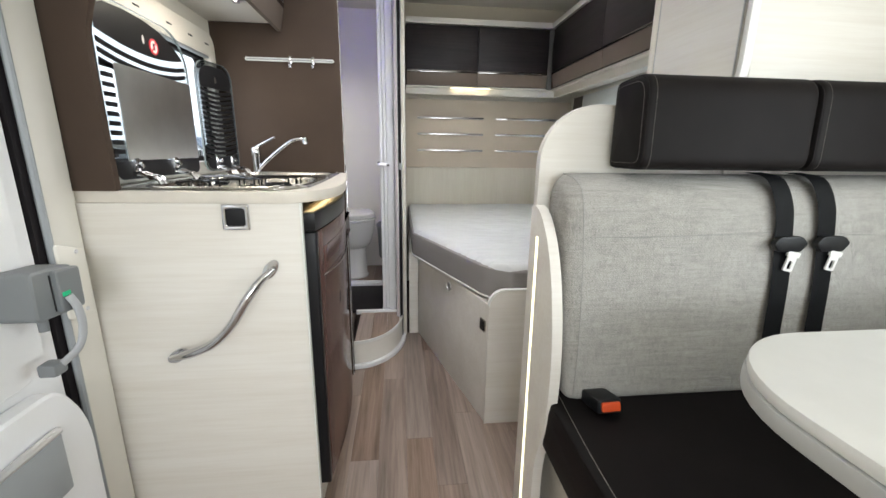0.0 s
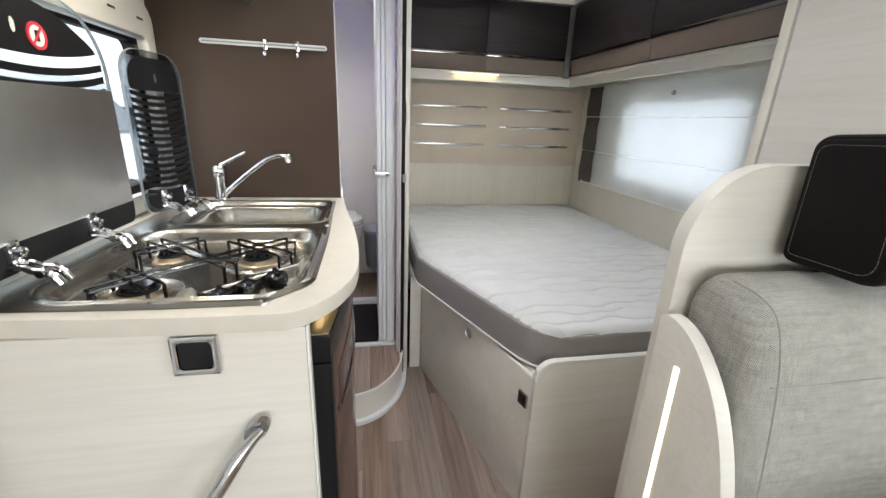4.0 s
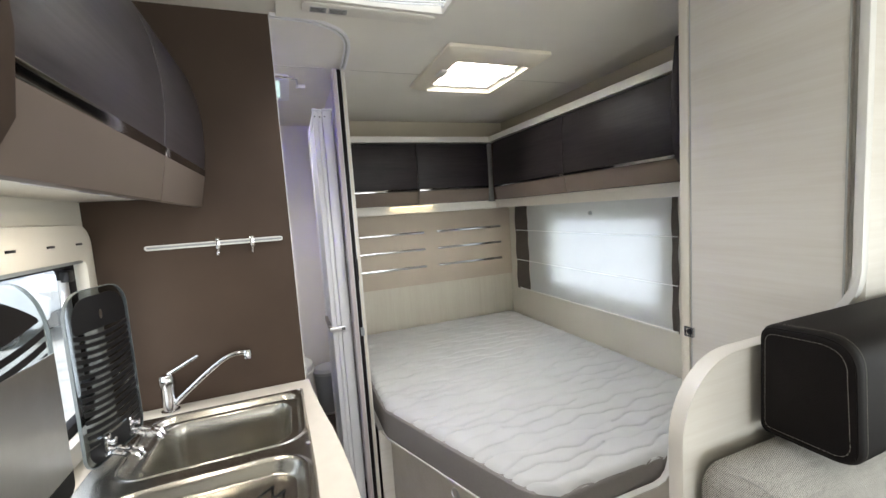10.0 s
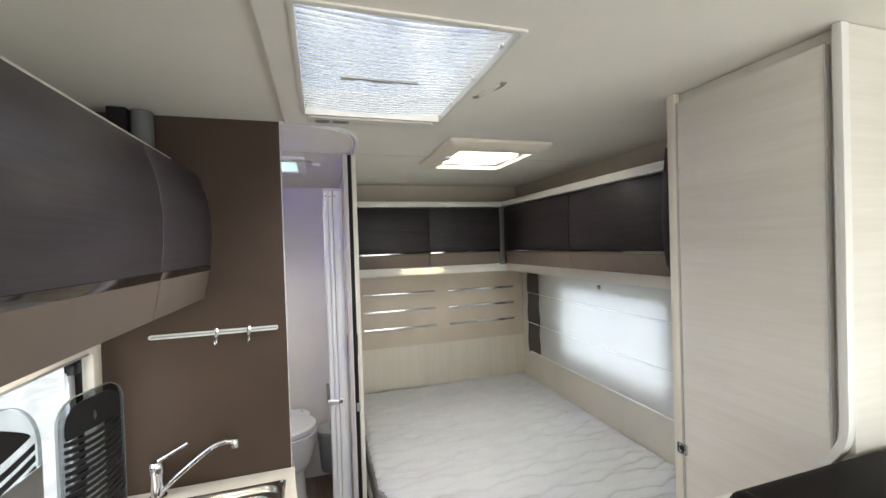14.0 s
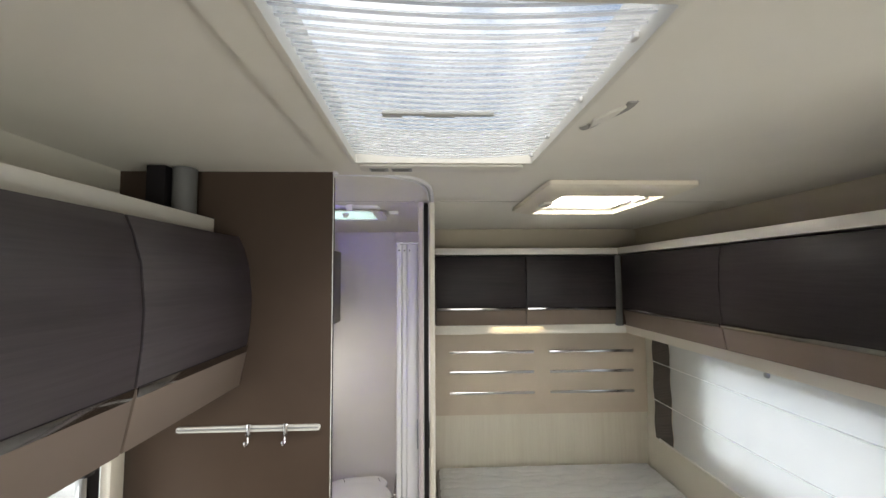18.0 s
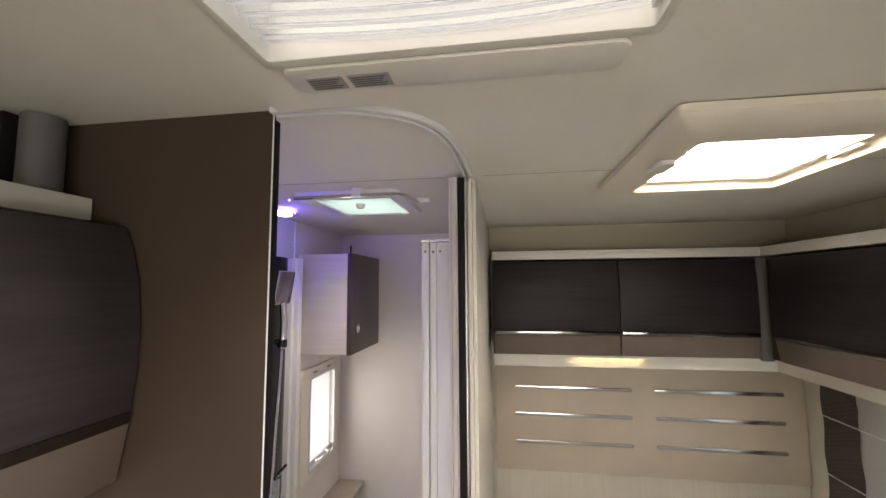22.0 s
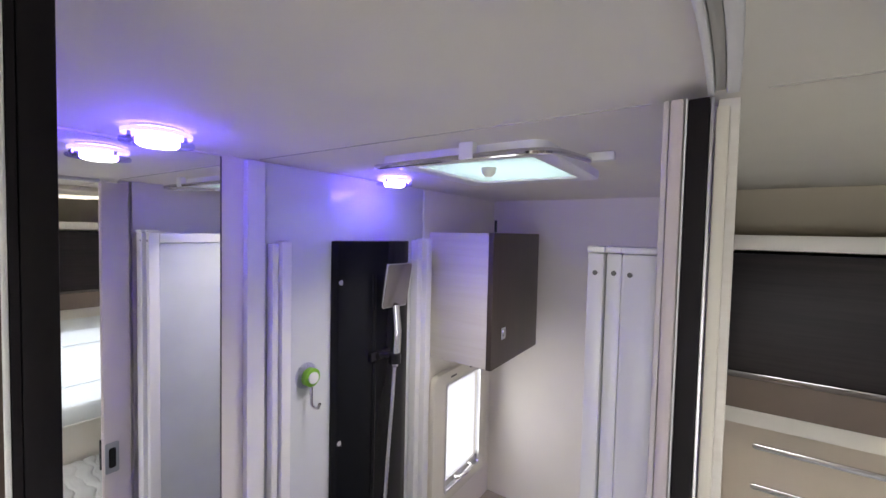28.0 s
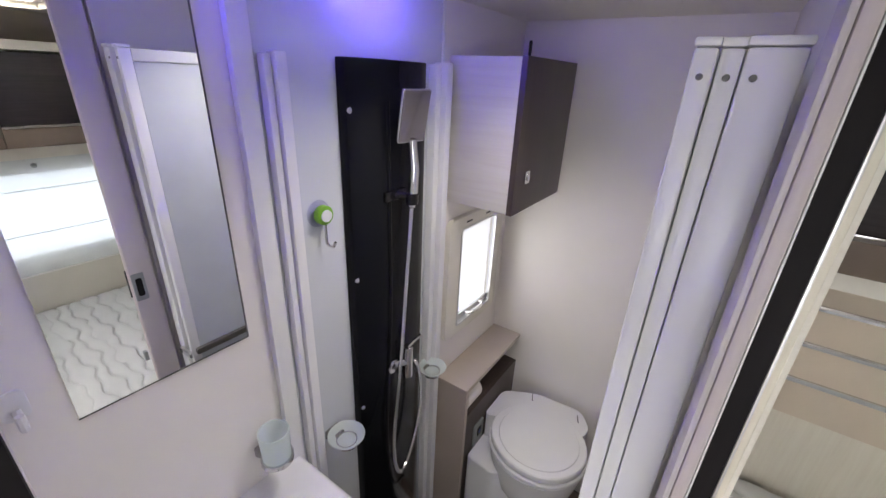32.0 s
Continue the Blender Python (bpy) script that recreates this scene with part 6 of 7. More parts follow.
    part("mixer_rose", lathe([(0.022, 0), (0.020, 0.008), (0, 0.009)], (BX + 0.056, 2.472, 1.115), 18, "x"), CHROME, mx)
    return s


HEADC = plain("smoky_chrome_face", (0.34, 0.32, 0.34), 0.12, 1.0, 0.05)
PANELB = plain("black_shower_panel", (0.007, 0.0075, 0.0095), 0.16, 0, 0.1, 6, spec=0.16)
shower_panel()


def suction_hook():
    h = thing("suction_hook", (BX + 0.01, 2.307, 1.57), "green and white suction hook on the shower wall", "hook")
    c = (BX + 0.0085, 2.307, 1.585)
    part("suction_cup", lathe([(0.0285, 0), (0.026, 0.004), (0.012, 0.008), (0, 0.008)], c, 26, "x"), ACRYL, h, "clear suction cup")
    part("green_ring", lathe([(0.017, 0.008), (0.020, 0.010), (0.020, 0.022), (0.017, 0.024), (0, 0.024)], c, 26, "x"), GREEN, h, "green ring")
    part("white_cap", lathe([(0.0125, 0.024), (0.0125, 0.027), (0, 0.028)], c, 22, "x"), WHITE, h, "white cap")
    part("wire_hook", tube(smooth_line([(BX + 0.026, 2.307, 1.567), (BX + 0.026, 2.308, 1.545), (BX + 0.026, 2.308, 1.528), (BX + 0.030, 2.310, 1.519), (BX + 0.040, 2.314, 1.518), (BX + 0.044, 2.316, 1.528)], 5), 0.003, 8), CHROME, h, "chrome hook")
    return h


suction_hook()


def wall_hook():
    h = thing("wall_hook", (BX, 1.82, 1.44), "small white plastic hook on the bathroom wall", "hook")
    part("back_plate", prism(rrect(1.806, 1.834, 1.425, 1.468, 0.008), "x", BX + 0.0005, BX + 0.006, 0.002), WHITE, h)
    part("bent_arm", tube(smooth_line([(BX + 0.006, 1.82, 1.440), (BX + 0.014, 1.82, 1.428), (BX + 0.028, 1.82, 1.424), (BX + 0.036, 1.82, 1.434), (BX + 0.036, 1.82, 1.450)], 4), 0.005, 8), WHITE, h)
    return h


wall_hook()


def wall_bracket(t, x, y, z, r):
    part("holder_ring", ring_prism(arc(x, y, r, 0, 345, 23), arc(x, y, r - 0.005, 0, 345, 23), "z", z - 0.006, z + 0.006, 0.001), CHROME, t, "chrome holder ring")
    part("holder_arm", prism([(BX + 0.001, y - 0.022), (x - r * 0.8, y - r * 0.5), (x - r * 0.8, y + r * 0.5), (BX + 0.001, y + 0.022)], "z", z - 0.016, z + 0.010, 0.003), STEEL, t, "steel holder arm")


def toothbrush_cup():
    t = thing("toothbrush_cup", (-0.668, 2.118, 1.0), "frosted glass cup in a chrome wall holder", "cup")
    wall_bracket(t, -0.668, 2.118, 1.103, 0.033)
    part("cup", lathe([(0.0, 0.0), (0.025, 0.0), (0.0275, 0.004), (0.031, 0.085), (0.029, 0.085), (0.0255, 0.008), (0, 0.006)], (-0.668, 2.118, 1.092), 28), FROST, t, "frosted glass")
    return t


def soap_dish(x, y, z, label):
    t = thing("soap_dish", (x, y, z), label, "soap dish")
    wall_bracket(t, x, y, z, 0.028)
    part("dish", lathe([(0, -0.010), (0.022, -0.010), (0.027, 0.0), (0.046, 0.022), (0.044, 0.023), (0.024, 0.004), (0, -0.004)], (x, y, z), 30), FROST, t, "frosted glass")
    return t


toothbrush_cup()
soap_dish(-0.655, 2.292, 1.0, "frosted glass soap dish in a chrome holder beside the basin")
soap_dish(-0.655, 2.655, 0.975, "frosted glass soap dish in a chrome holder beside the shower")


def washbasin():
    b = thing("washbasin", (-0.56, 2.0, 0.90), "white moulded washbasin in the bathroom corner", "washbasin")

    def top(u, v):
        x = BX + 0.001 + (0.36 + 0.02 * math.sin(3 * v)) * u
        y = PY + 0.036 + (2.196 - PY - 0.036) * v
        edge = min(BX + 0.361 - x, 2.196 - y)
        z = 1.012 - 0.012 * max(0, 1 - edge / 0.012) ** 2
        d = sd_round(x, y, BX + 0.075, BX + 0.320, 1.875, 2.150, 0.06)
        z -= 0.010 * ease(0, -0.02, d) + 0.10 * ease(-0.02, -0.09, d)
        return (x, y, z)

    part("bowl_top", sheet(top, 60, 60), CERAMIC, b)
    part("rim", joined(box(BX + 0.001, BX + 0.36, 2.176, 2.1955, 0.90, 1.0005, 0.004), box(BX + 0.34, BX + 0.3605, PY + 0.04, 2.19, 0.90, 1.0005, 0.004)), CERAMIC, b)
    part("drain", lathe([(0.02, 0), (0.018, 0.003), (0, 0.002)], (BX + 0.2, 2.01, 0.9025), 20), CHROME, b, "chrome drain")
    part("cabinet", box(BX + 0.001, BX + 0.32, PY + 0.04, 2.16, BZ, 0.90, 0.003), PALE_H, b, "pale wood cabinet")
    return b


washbasin()


def bath_cabinet():
    c = thing("bathroom_cabinet", (-0.6, 2.94, 1.51), "bathroom wall cabinet with a brown door and pale sides", "cabinet")
    part("body", box(BX + 0.001, -0.512, 2.772, 3.125, 1.512, 1.905, 0.001), PALE_H, c)
    part("door", box(-0.5115, -0.495, 2.770, 3.127, 1.510, 1.907, 0.0015), DARKT, c, "dark taupe door")
    part("lock", joined(prism(rrect(2.830, 2.858, 1.590, 1.625, 0.002), "x", -0.4955, -0.491, 0.0012), prism(rrect(2.838, 2.850, 1.599, 1.617, 0.002), "x", -0.4915, -0.487, 0.001)), CHROME, c, "square metal lock")
    part("hook", tube([(-0.53, 2.85, 1.908), (-0.53, 2.85, 1.945)], 0.004, 6), BLACK, c)
    return c


DARKT = wood("dark_taupe_wood", (0.040, 0.029, 0.026), (0.072, 0.054, 0.047), 4.0, 0.4, "z", 0.1)
bath_cabinet()


def bath_window():
    w = thing("window_bath", (BX, 2.965, 1.2), "small bathroom window with milky pane and catch", "window", "", "structure")
    o, i = rrect(2.786, 3.150, 0.985, 1.440, 0.035, 6), rrect(2.858, 3.096, 1.026, 1.396, 0.012, 6)
    part("window_frame", ring_prism(o, i, "x", BX, BX + 0.022, 0.006), WARMW, w, "cream moulded frame")
    part("chrome_rim", ring_prism(rrect(2.854, 3.100, 1.022, 1.400, 0.012, 6), rrect(2.862, 3.092, 1.030, 1.392, 0.010, 6), "x", BX + 0.008, BX + 0.024, 0.001), ALU, w)
    part("pane", box(BX - 0.006, BX - 0.003, 2.852, 3.098, 1.022, 1.398, 0), MILK, w, "milky pane")
    part("blind_bar", box(BX + 0.002, BX + 0.012, 2.862, 3.092, 1.032, 1.056, 0.003), ALU, w, "metal blind bar")
    part("catch", tube(smooth_line([(BX + 0.012, 2.93, 1.044), (BX + 0.034, 2.94, 1.048), (BX + 0.036, 3.01, 1.050), (BX + 0.012, 3.03, 1.046)], 5), 0.006, 8), CHROME, w, "chrome catch")
    for y in (2.90, 3.03):
        part("vent_slot", box(BX + 0.0215, BX + 0.0232, y - 0.018, y + 0.018, 1.415, 1.420, 0.0006), BLACK, w)
    return w


bath_window()


def cistern_shelf():
    c = thing("toilet_console", (-0.65, 2.99, BZ), "low console beside the toilet with roll niche and control panel", "console")
    part("top_board", box(BX + 0.001, -0.588, 2.778, YR - 0.021, 0.822, 0.84, 0.002), TAUPE_L2, c, "light taupe top")
    part("end_panel", box(BX + 0.001, -0.590, 2.780, 2.798, BZ, 0.8215, 0.001), TAUPE_L2, c)
    part("front_panel", box(-0.606, -0.592, 2.7985, YR - 0.021, BZ, 0.70, 0.001), DARKT, c, "dark taupe front")
    part("niche", joined(box(BX + 0.001, -0.70, 2.80, YR - 0.021, 0.70, 0.8215, 0), box(-0.70, -0.606, 2.80, YR - 0.021, 0.690, 0.70, 0)), DARKT, c)
    part("control_panel", prism(rrect(2.86, 2.935, 0.49, 0.60, 0.012), "x", -0.5915, -0.584, 0.003), GREYP, c, "grey flush control panel")
    part("flush_button", prism(rrect(2.883, 2.912, 0.535, 0.575, 0.004), "x", -0.584, -0.581, 0.001), BLACK, c)
    part("button_mark", box(-0.5815, -0.5805, 2.890, 2.905, 0.548, 0.562, 0), BLUEP, c)
    return c


TAUPE_L2 = plain("warm_taupe_laminate", (0.44, 0.38, 0.33), 0.4, 0, 0.04)
BLUEP = plain("blue_mark", (0.03, 0.10, 0.40), 0.4)
cistern_shelf()


def toilet_roll():
    r = thing("toilet_roll", (-0.64, 2.86, 0.70), "white toilet roll in the console niche", "toilet roll")
    part("paper", ring_prism(arc(-0.640, 0.748, 0.046, 0, 350, 35), arc(-0.640, 0.748, 0.018, 0, 350, 35), "y", 2.815, 2.91, 0.002), PAPER, r)
    part("holder_pin", tube([(-0.640, 2.800, 0.748), (-0.640, 2.925, 0.748)], 0.008, 10), BLACK, r)
    return r


PAPER = plain("white_paper", (0.72, 0.68, 0.62), 0.9)
toilet_roll()


def toilet():
    t = thing("toilet", (-0.36, 2.95, BZ), "white swivel cassette toilet with closed lid", "toilet")
    cx, cy = -0.376, 2.952

    def egg(r, k):
        return [(cx + 0.02 + r * math.cos(radians(a)) * (1.0 if math.cos(radians(a)) > 0 else 1.08), cy + r * k * math.sin(radians(a))) for a in range(0, 360, 12)]

    bm = bmesh.new()
    rows = []
    for z, r in ((BZ, 0.112), (BZ + 0.015, 0.115), (BZ + 0.03, 0.106), (BZ + 0.20, 0.100), (BZ + 0.225, 0.104), (BZ + 0.24, 0.126), (BZ + 0.27, 0.142), (BZ + 0.34, 0.160), (BZ + 0.41, 0.172), (BZ + 0.425, 0.174)):
        rows.append([bm.verts.new((x, y, z)) for x, y in egg(r, 0.98)])
    for a, b in zip(rows, rows[1:]):
        for k in range(len(a)):
            bm.faces.new((a[k], a[(k + 1) % len(a)], b[(k + 1) % len(b)], b[k]))
    bm.faces.new(rows[0][::-1])
    bm.faces.new(rows[-1])
    part("pedestal", bm, CERAMIC, t)
    part("seat", prism(egg(0.179, 0.95), "z", BZ + 0.427, BZ + 0.444, 0.006, 3), CERAMIC, t)
    part("lid", prism(egg(0.174, 0.95), "z", BZ + 0.447, BZ + 0.4785, 0.010, 3), CERAMIC, t)
    part("lid_dome", lathe([(0.150, 0), (0.148, 0.0028), (0.143, 0.0035), (0.08, 0.0055), (0, 0.006)], (cx + 0.015, cy, BZ + 0.4783), 48, "z", (1, 0.96)), CERAMIC, t)
    part("rear_housing", prism(rounded([(-0.585, 2.93), (-0.42, 3.00), (-0.23, 3.04), (-0.215, 3.11), (-0.27, 3.185), (-0.46, 3.17), (-0.585, 3.10)], 0.03), "z", BZ + 0.30, BZ + 0.476, 0.012, 3), CERAMIC, t)
    part("base_plinth", prism(rounded([(-0.585, 2.81), (-0.47, 2.80), (-0.40, 2.86), (-0.40, 3.14), (-0.585, 3.14)], 0.02), "z", BZ, BZ + 0.36, 0.01, 3), CERAMIC, t)
    for p in ((-0.465, 3.135), (-0.27, 3.135)):
        part("hinge_gap", moved(box(-0.0015, 0.0015, -0.02, 0.02, 0, 0.001, 0), pose(*p, BZ + 0.4762, 0, 0, 22)), RUBBER, t)
    return t


toilet()


def bin_():
    b = thing("waste_bin", (-0.10, 3.05, 0.2), "small grey lidded waste bin hung on the wall", "bin")
    part("bucket", lathe([(0, 0), (0.060, 0), (0.066, 0.01), (0.080, 0.24), (0, 0.24)], (-0.100, 3.09, 0.245), 28), GREYP, b)
    part("lid", lathe([(0.084, 0), (0.084, 0.018), (0.070, 0.036), (0.03, 0.042), (0, 0.042)], (-0.100, 3.09, 0.486), 28), GREYP2, b)
    part("bracket", box(-0.14, -0.06, 3.172, YR - 0.021, 0.42, 0.46, 0.003), GREYP, b)
    return b


GREYP2 = plain("light_grey_plastic", (0.42, 0.43, 0.44), 0.4)
bin_()


BARM = plain("grey_brushed_bar", (0.30, 0.28, 0.265), 0.4, 1.0, 0.06, 30)


def folding_door():
    d = thing("folding_door", (-0.07, 2.4, BZ), "folded white shower door with frosted panels", "folding door")
    for x0, x1, y0 in ((-0.106, -0.0875, 2.236), (-0.0865, -0.0690, 2.242), (-0.0680, -0.0285, 2.232)):
        lf = part("leaf_stile", box(x0, x1, y0, y0 + 0.028, BZ + 0.015, 1.885, 0.004), WHITE, d, "white upright stile")
        part("end_cap", box(x0 - 0.001, x1 + 0.001, y0 - 0.002, y0 + 0.030, 1.8855, 1.893, 0.003), WHITE, lf)
        part("cap_screw", lathe([(0.0030, 0), (0.0025, -0.0012), (0, -0.0014)], (min((x0 + x1) / 2, x0 + 0.009), y0, 1.862), 10, "y"), GREYD, lf, "dark screw")
        xm = (x0 + x1) / 2
        part("frosted_panel", box(xm - 0.003, xm + 0.003, y0 + 0.030, 2.585, BZ + 0.04, 1.855, 0), FROSTP, lf, "frosted acrylic panel")
        part("rail_top", box(x0 + 0.002, x1 - 0.002, y0 + 0.0285, 2.585, 1.856, 1.884, 0.003), WHITE, lf)
        part("rail_bottom", box(x0 + 0.002, x1 - 0.002, y0 + 0.0285, 2.585, BZ + 0.016, BZ + 0.039, 0.003), WHITE, lf)
        part("rear_stile", box(x0, x1, 2.586, 2.610, BZ + 0.015, 1.885, 0.004), WHITE, lf)
    h = part("pull_grip", prism(rrect(-0.118, -0.052, 0.972, 0.994, 0.008), "y", 2.222, 2.2315, 0.003), ALU, d, "grey pull grip")
    part("pull_bar", prism(rrect(2.246, 2.440, 0.976, 0.998, 0.006), "x", -0.120, -0.1065, 0.003), BARM, d, "brushed metal pull bar")
    part("grip_core", box(-0.070, -0.055, 2.2195, 2.2225, 0.977, 0.989, 0.001), GREYD, h)
    part("guide", box(-0.110, -0.040, 2.236, 2.262, BZ + 0.001, BZ + 0.0145, 0.003), ALU, d)
    return d


folding_door()


def post_latch():
    l = thing("post_latch", (0.0, 2.14, 1.0), "grey door latch on the dark bathroom post", "latch")
    part("catch_plate", box(-0.003, 0.012, 2.138, 2.149, 0.962, 0.996, 0.003), GREYP, l)
    part("lock_plate", prism(rrect(2.153, 2.186, 1.188, 1.277, 0.004), "x", -0.0310, -0.0272, 0.001), GREYP, l, "grey lock plate")
    part("finger_pull", prism(rrect(2.161, 2.178, 1.203, 1.262, 0.006), "x", -0.0318, -0.0305, 0.0004), BLACK, l, "black finger pull")
    part("hand_pull", prism(rrect(0.003, 0.011, 1.19, 1.28, 0.004), "y", 2.1515, 2.1575, 0.002), BLACK, l)
    return l


post_latch()


def bath_vent():
    s = thing("bathroom_vent", (-0.33, 2.45, ZC), "bathroom roof vent with a metal rod guard", "roof window", "", "structure")
    o, i = rrect(-0.478, -0.178, 2.275, 2.615, 0.025, 5), rrect(-0.432, -0.214, 2.322, 2.572, 0.010, 5)
    part("vent_frame", ring_prism(o, i, "z", ZC - 0.015, ZC + 0.03, 0.004), WHITE, s)
    part("pane", box(-0.44, -0.205, 2.31, 2.58, ZC + 0.045, ZC + 0.049, 0), MINT, s, "milky pane")
    part("fly_screen", box(-0.430, -0.216, 2.324, 2.570, ZC - 0.011, ZC - 0.010, 0), MINT, s, "sheer fly screen")
    part("guard_rod", tube(smooth_line([(-0.50, 2.30, ZC - 0.012), (-0.47, 2.262, ZC - 0.020), (-0.43, 2.252, ZC - 0.022), (-0.26, 2.245, ZC - 0.022), (-0.19, 2.246, ZC - 0.022), (-0.158, 2.262, ZC - 0.022), (-0.150, 2.30, ZC - 0.020), (-0.148, 2.40, ZC - 0.012)], 6), 0.0045, 8), CHROME, s, "chrome guard rod")
    part("rod_clip", box(-0.292, -0.268, 2.240, 2.254, ZC - 0.026, ZC - 0.001, 0.003), WHITE, s)
    part("rod_clip", box(-0.152, -0.112, 2.394, 2.410, ZC - 0.015, ZC - 0.001, 0.003), WHITE, s)
    part("crank", lathe([(0.014, 0), (0.012, -0.010), (0.006, -0.016), (0, -0.016)], (-0.325, 2.40, ZC - 0.012), 16), WARMW, s, "cream crank knob")
    return s


MINT = translucent("mint_milky_acrylic", (0.80, 0.92, 0.89), 0.75, 0.35)
bath_vent()


def ring_lamp(x, y):
    l = thing("ceiling_lamp", (x, y, ZC), "round ceiling lamp with blue glowing clear rings", "lamp", "bathroom lamps")
    part("base", lathe([(0.030, 0), (0.030, -0.003), (0, -0.003)], (x, y, ZC), 28), WHITE, l)
    part("core", lathe([(0.025, -0.0035), (0.025, -0.021), (0.023, -0.0235), (0, -0.0235)], (x, y, ZC), 28), BLUE, l, "glowing lamp core")
    part("lens", lathe([(0.0222, -0.0237), (0.0215, -0.0250), (0, -0.0252)], (x, y, ZC), 28), LENSW, l, "white glowing lens")
    part("upper_disc", lathe([(0.0265, -0.006), (0.040, -0.006), (0.040, -0.011), (0.0265, -0.011)], (x, y, ZC), 36), RINGG, l, "edge-lit acrylic disc")
    part("lower_disc", lathe([(0.0265, -0.018), (0.042, -0.018), (0.0425, -0.020), (0.042, -0.022), (0.0265, -0.022)], (x, y, ZC), 36), RINGM, l, "clear acrylic disc")
    for a in (40, 160, 280):
        part("spacer", lathe([(0.003, -0.0115), (0.003, -0.0178)], (x + 0.034 * math.cos(radians(a)), y + 0.034 * math.sin(radians(a)), ZC), 10), CHROME, l)
    return l


ring_lamp(-0.605, 1.985)
ring_lamp(-0.615, 2.478)

# ---- outside ----
GRAVEL = plain("pale_gravel", (0.60, 0.58, 0.53), 0.9, 0, 0.18, 3, 0.5, 60)
VANW = plain("white_vehicle_paint", (0.78, 0.79, 0.80), 0.25, 0, 0.02, 3, coat=0.5)
TYRE = plain("black_tyre", (0.02, 0.02, 0.02), 0.8)
DARKGLASS = plain("dark_vehicle_glass", (0.02, 0.025, 0.03), 0.05, coat=1.0)
_g = bmesh.new()
bmesh.ops.create_grid(_g, x_segments=2, y_segments=2, size=400)
bmesh.ops.translate(_g, vec=(0, 0, -0.75), verts=_g.verts)
structure("ground", _g, GRAVEL, "pale gravel yard outside the vehicle", "ground")


def camper_van(y, x, label):
    """A parked van seen end-on through the kitchen window; its nose points to +x."""
    v = thing("parked_van", (x, y, -0.75), label, "van", "parked vans")
    z = -0.75
    prof = [(-5.2, 0.35), (-0.25, 0.35), (-0.05, 0.55), (0.0, 0.95), (-0.55, 1.25), (-0.95, 1.35), (-1.75, 2.15), (-2.2, 2.62), (-5.2, 2.70)]
    part("body", moved(prism(prof, "y", -0.98, 0.98, 0.07, 3), Matrix.Translation((x, y, z))), VANW, v)
    part("windscreen", moved(prism([(-0.98, 1.40), (-1.72, 2.12), (-1.70, 2.14), (-0.95, 1.41)], "y", -0.82, 0.82, 0.0), Matrix.Translation((x + 0.02, y, z + 0.02))), DARKGLASS, v, "dark windscreen")
    part("grille", moved(box(-0.06, 0.012, -0.45, 0.45, 0.78, 0.98, 0.01), Matrix.Translation((x, y, z))), BLACK, v)
    part("bumper", moved(box(-0.30, 0.06, -0.95, 0.95, 0.35, 0.66, 0.04), Matrix.Translation((x, y, z))), GREYD, v)
    for s in (-1, 1):
        part("headlight", moved(prism(rounded([(s * 0.52, 0.86), (s * 0.90, 0.90), (s * 0.92, 1.10), (s * 0.62, 1.02)][::s], 0.03), "x", -0.20, 0.012, 0.01), Matrix.Translation((x, y, z))), ALU, v, "clear headlight")
        part("side_window", moved(box(-2.2, -1.45, s * 0.972, s * 0.992, 1.40, 1.95, 0.0) if s > 0 else box(-2.2, -1.45, -0.992, -0.972, 1.40, 1.95, 0.0), Matrix.Translation((x, y, z))), DARKGLASS, v)
        part("side_mirror", moved(box(-1.35, -1.20, s * 1.12 - 0.10, s * 1.12 + 0.10, 1.38, 1.72, 0.04), Matrix.Translation((x, y, z))), BLACK, v)
        for wx in (-0.95, -4.2):
            w = part("wheel", moved(lathe([(0.0, -0.11), (0.33, -0.11), (0.35, -0.06), (0.35, 0.06), (0.33, 0.11), (0, 0.11)], (wx, s * 0.86, 0.35), 24, "y"), Matrix.Translation((x, y, z))), TYRE, v, "black tyre")
            part("hub_cap", moved(lathe([(0.0, s * 0.112), (0.2, s * 0.112), (0.2, s * 0.12), (0, s * 0.13)], (wx, s * 0.86, 0.35), 20, "y"), Matrix.Translation((x, y, z))), ALU, w)
    return v


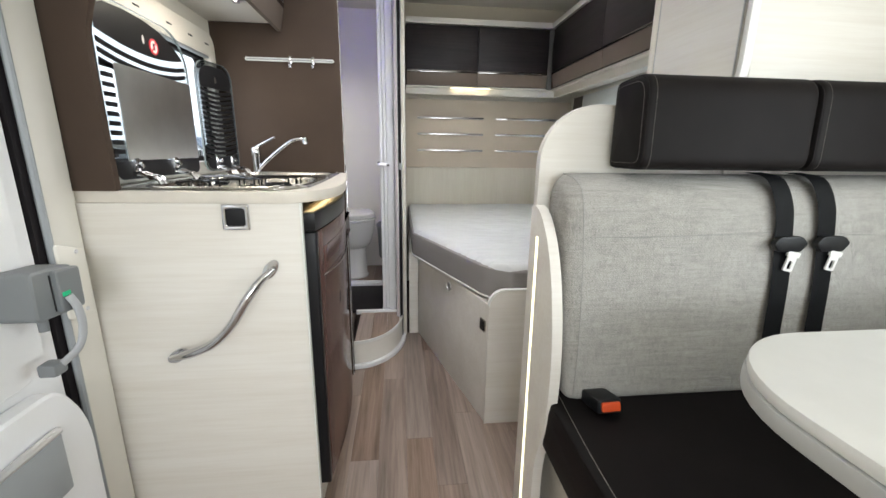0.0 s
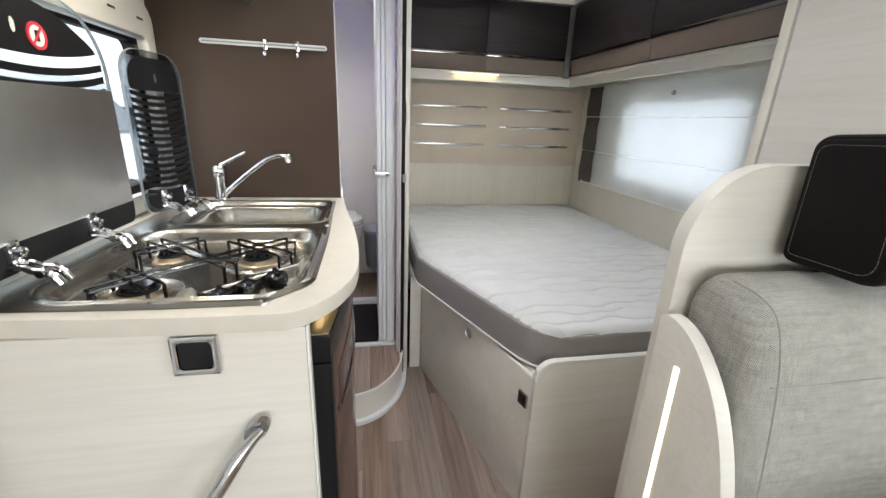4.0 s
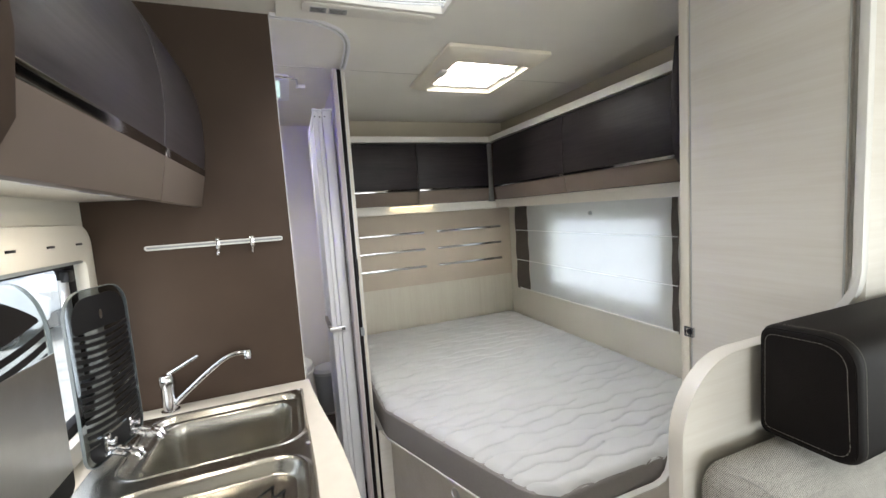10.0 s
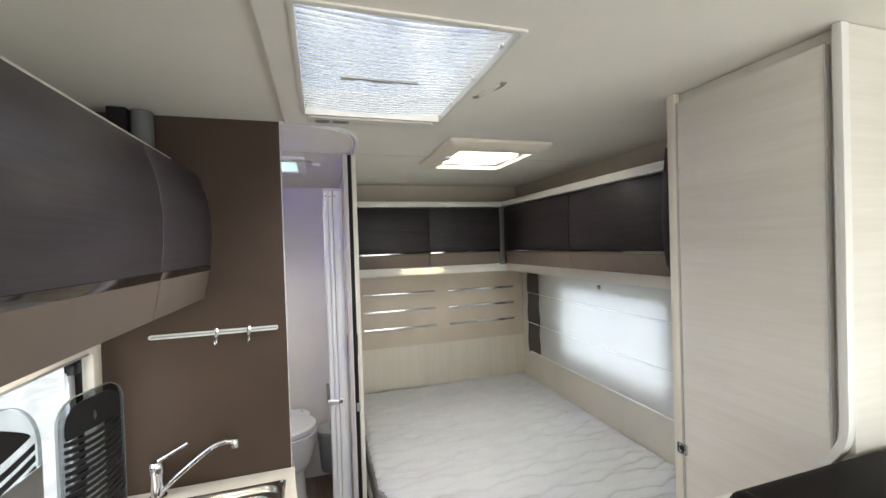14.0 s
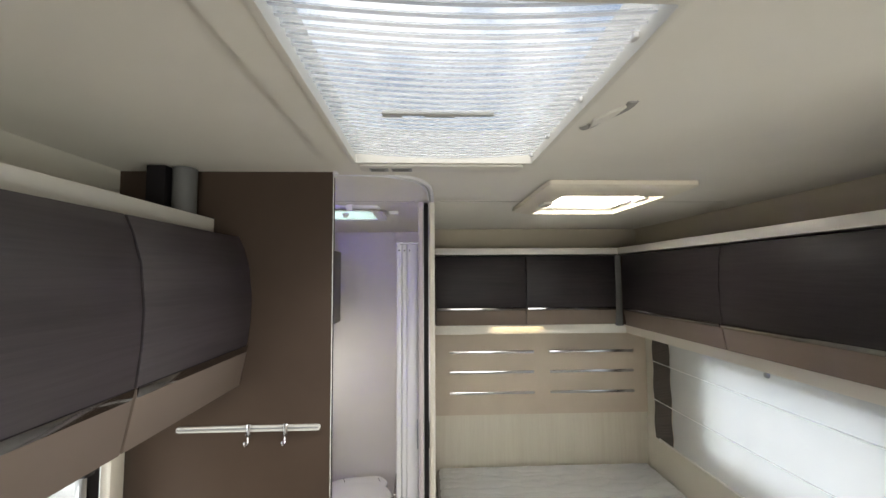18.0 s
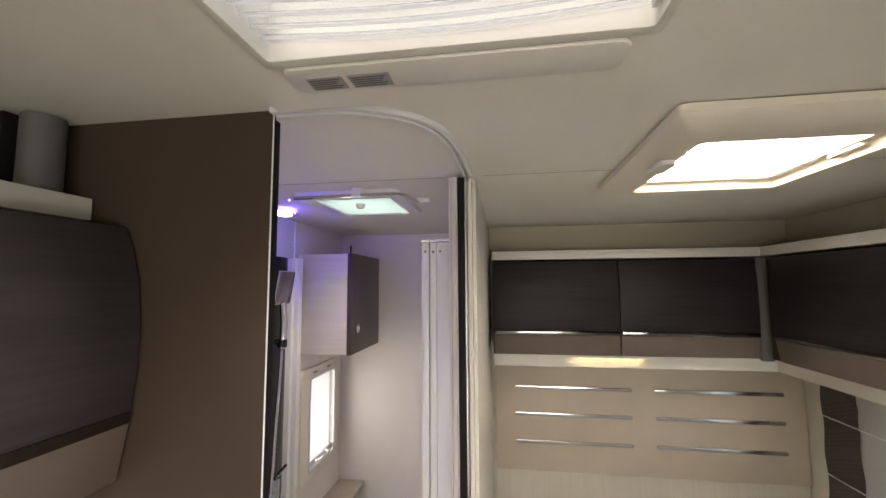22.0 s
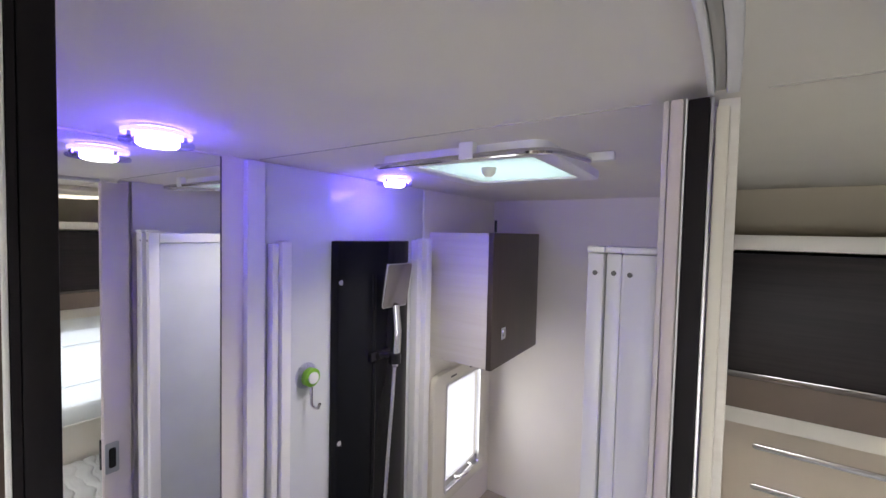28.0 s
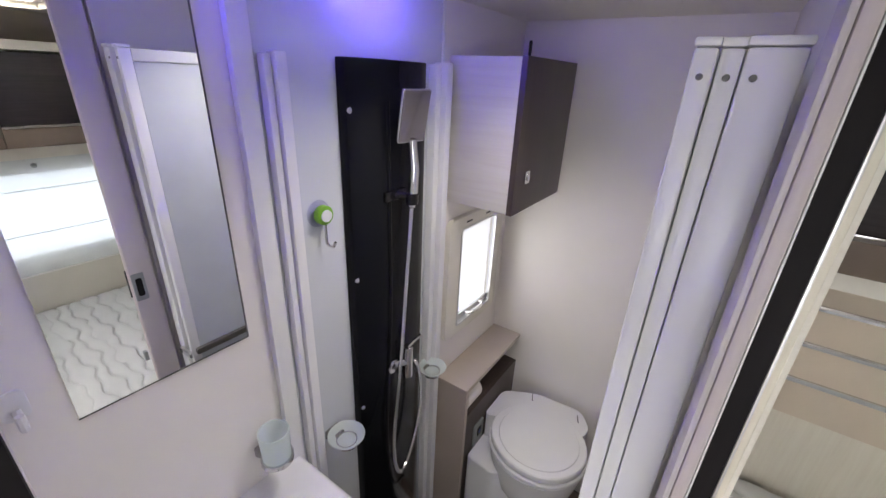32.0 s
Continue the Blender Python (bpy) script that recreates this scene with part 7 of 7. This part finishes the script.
camper_van(11.9, -4.9, "white parked van with dark windscreen on the gravel")
camper_van(16.2, -5.6, "white parked van with dark windscreen on the gravel")
camper_van(8.6, -9.6, "white parked van with dark windscreen on the gravel")

# ---- floor planks ----
def planks():
    base = bpy.data.objects["floor_base"]
    wdt, length = 0.099, 0.92
    left = 0.0135 - 8 * wdt
    ends = {6: 1.217, 7: 1.730, 8: 1.313, 9: 1.085, 10: 1.452, 5: 1.61}
    cols = int(math.ceil((0.98 - left) / wdt))
    shape = {}
    for c in range(cols):
        x0 = left + c * wdt
        y = ends.get(c, c * 0.37 * length) % length + math.floor(YF / length) * length - length
        while y < 2.22:
            ya, yb = max(y, YF), min(y + length, 2.232)
            if yb - ya > 0.05:
                key = round(yb - ya, 3)
                if key not in shape:
                    me = bpy.data.meshes.new("plank")
                    bm = box(0.0002, wdt - 0.0002, 0.0002, key - 0.0002, -0.0058, 0.0, 0.0005, 1)
                    bm.to_mesh(me)
                    bm.free()
                    me.materials.append(FLOORW)
                    shape[key] = me
                ob = new("plank", shape[key])
                ob.parent = base
                ob.location = (x0, ya, 0)
            y += length
    # bathroom planks on the bowed step
    step = bpy.data.objects["bath_step"]
    cv = step_curve(-0.026, 24)
    xs = [-0.233, -0.155, -0.078, -0.012]
    for a, b in zip(xs, xs[1:]):
        low = [(a + (b - a) * i / 6, 0) for i in range(7)]
        def yc(x):
            for p, q in zip(cv, cv[1:]):
                if p[0] <= x <= q[0]:
                    return p[1] + (q[1] - p[1]) * (x - p[0]) / max(1e-6, q[0] - p[0])
            return cv[0][1] if x < cv[0][0] else cv[-1][1]
        poly = [(x + (0.0006 if i == 0 else -0.0006 if i == 6 else 0), min(2.21, yc(x))) for i, (x, _) in enumerate(low)] + [(b - 0.0006, 2.216), (a + 0.0006, 2.216)]
        part("plank", prism(poly, "z", BZ - 0.0075, BZ, 0.0), FLOORW, step)
    rear = bpy.data.objects["bath_floor"]
    for i in range(7):
        x0 = BX + i * 0.104
        part("plank", box(x0 + 0.0006, min(x0 + 0.1034, 0.0), 2.742, YR - 0.022, BZ - 0.0115, BZ - 0.002, 0.0008, 1), FLOORW, rear)


planks()
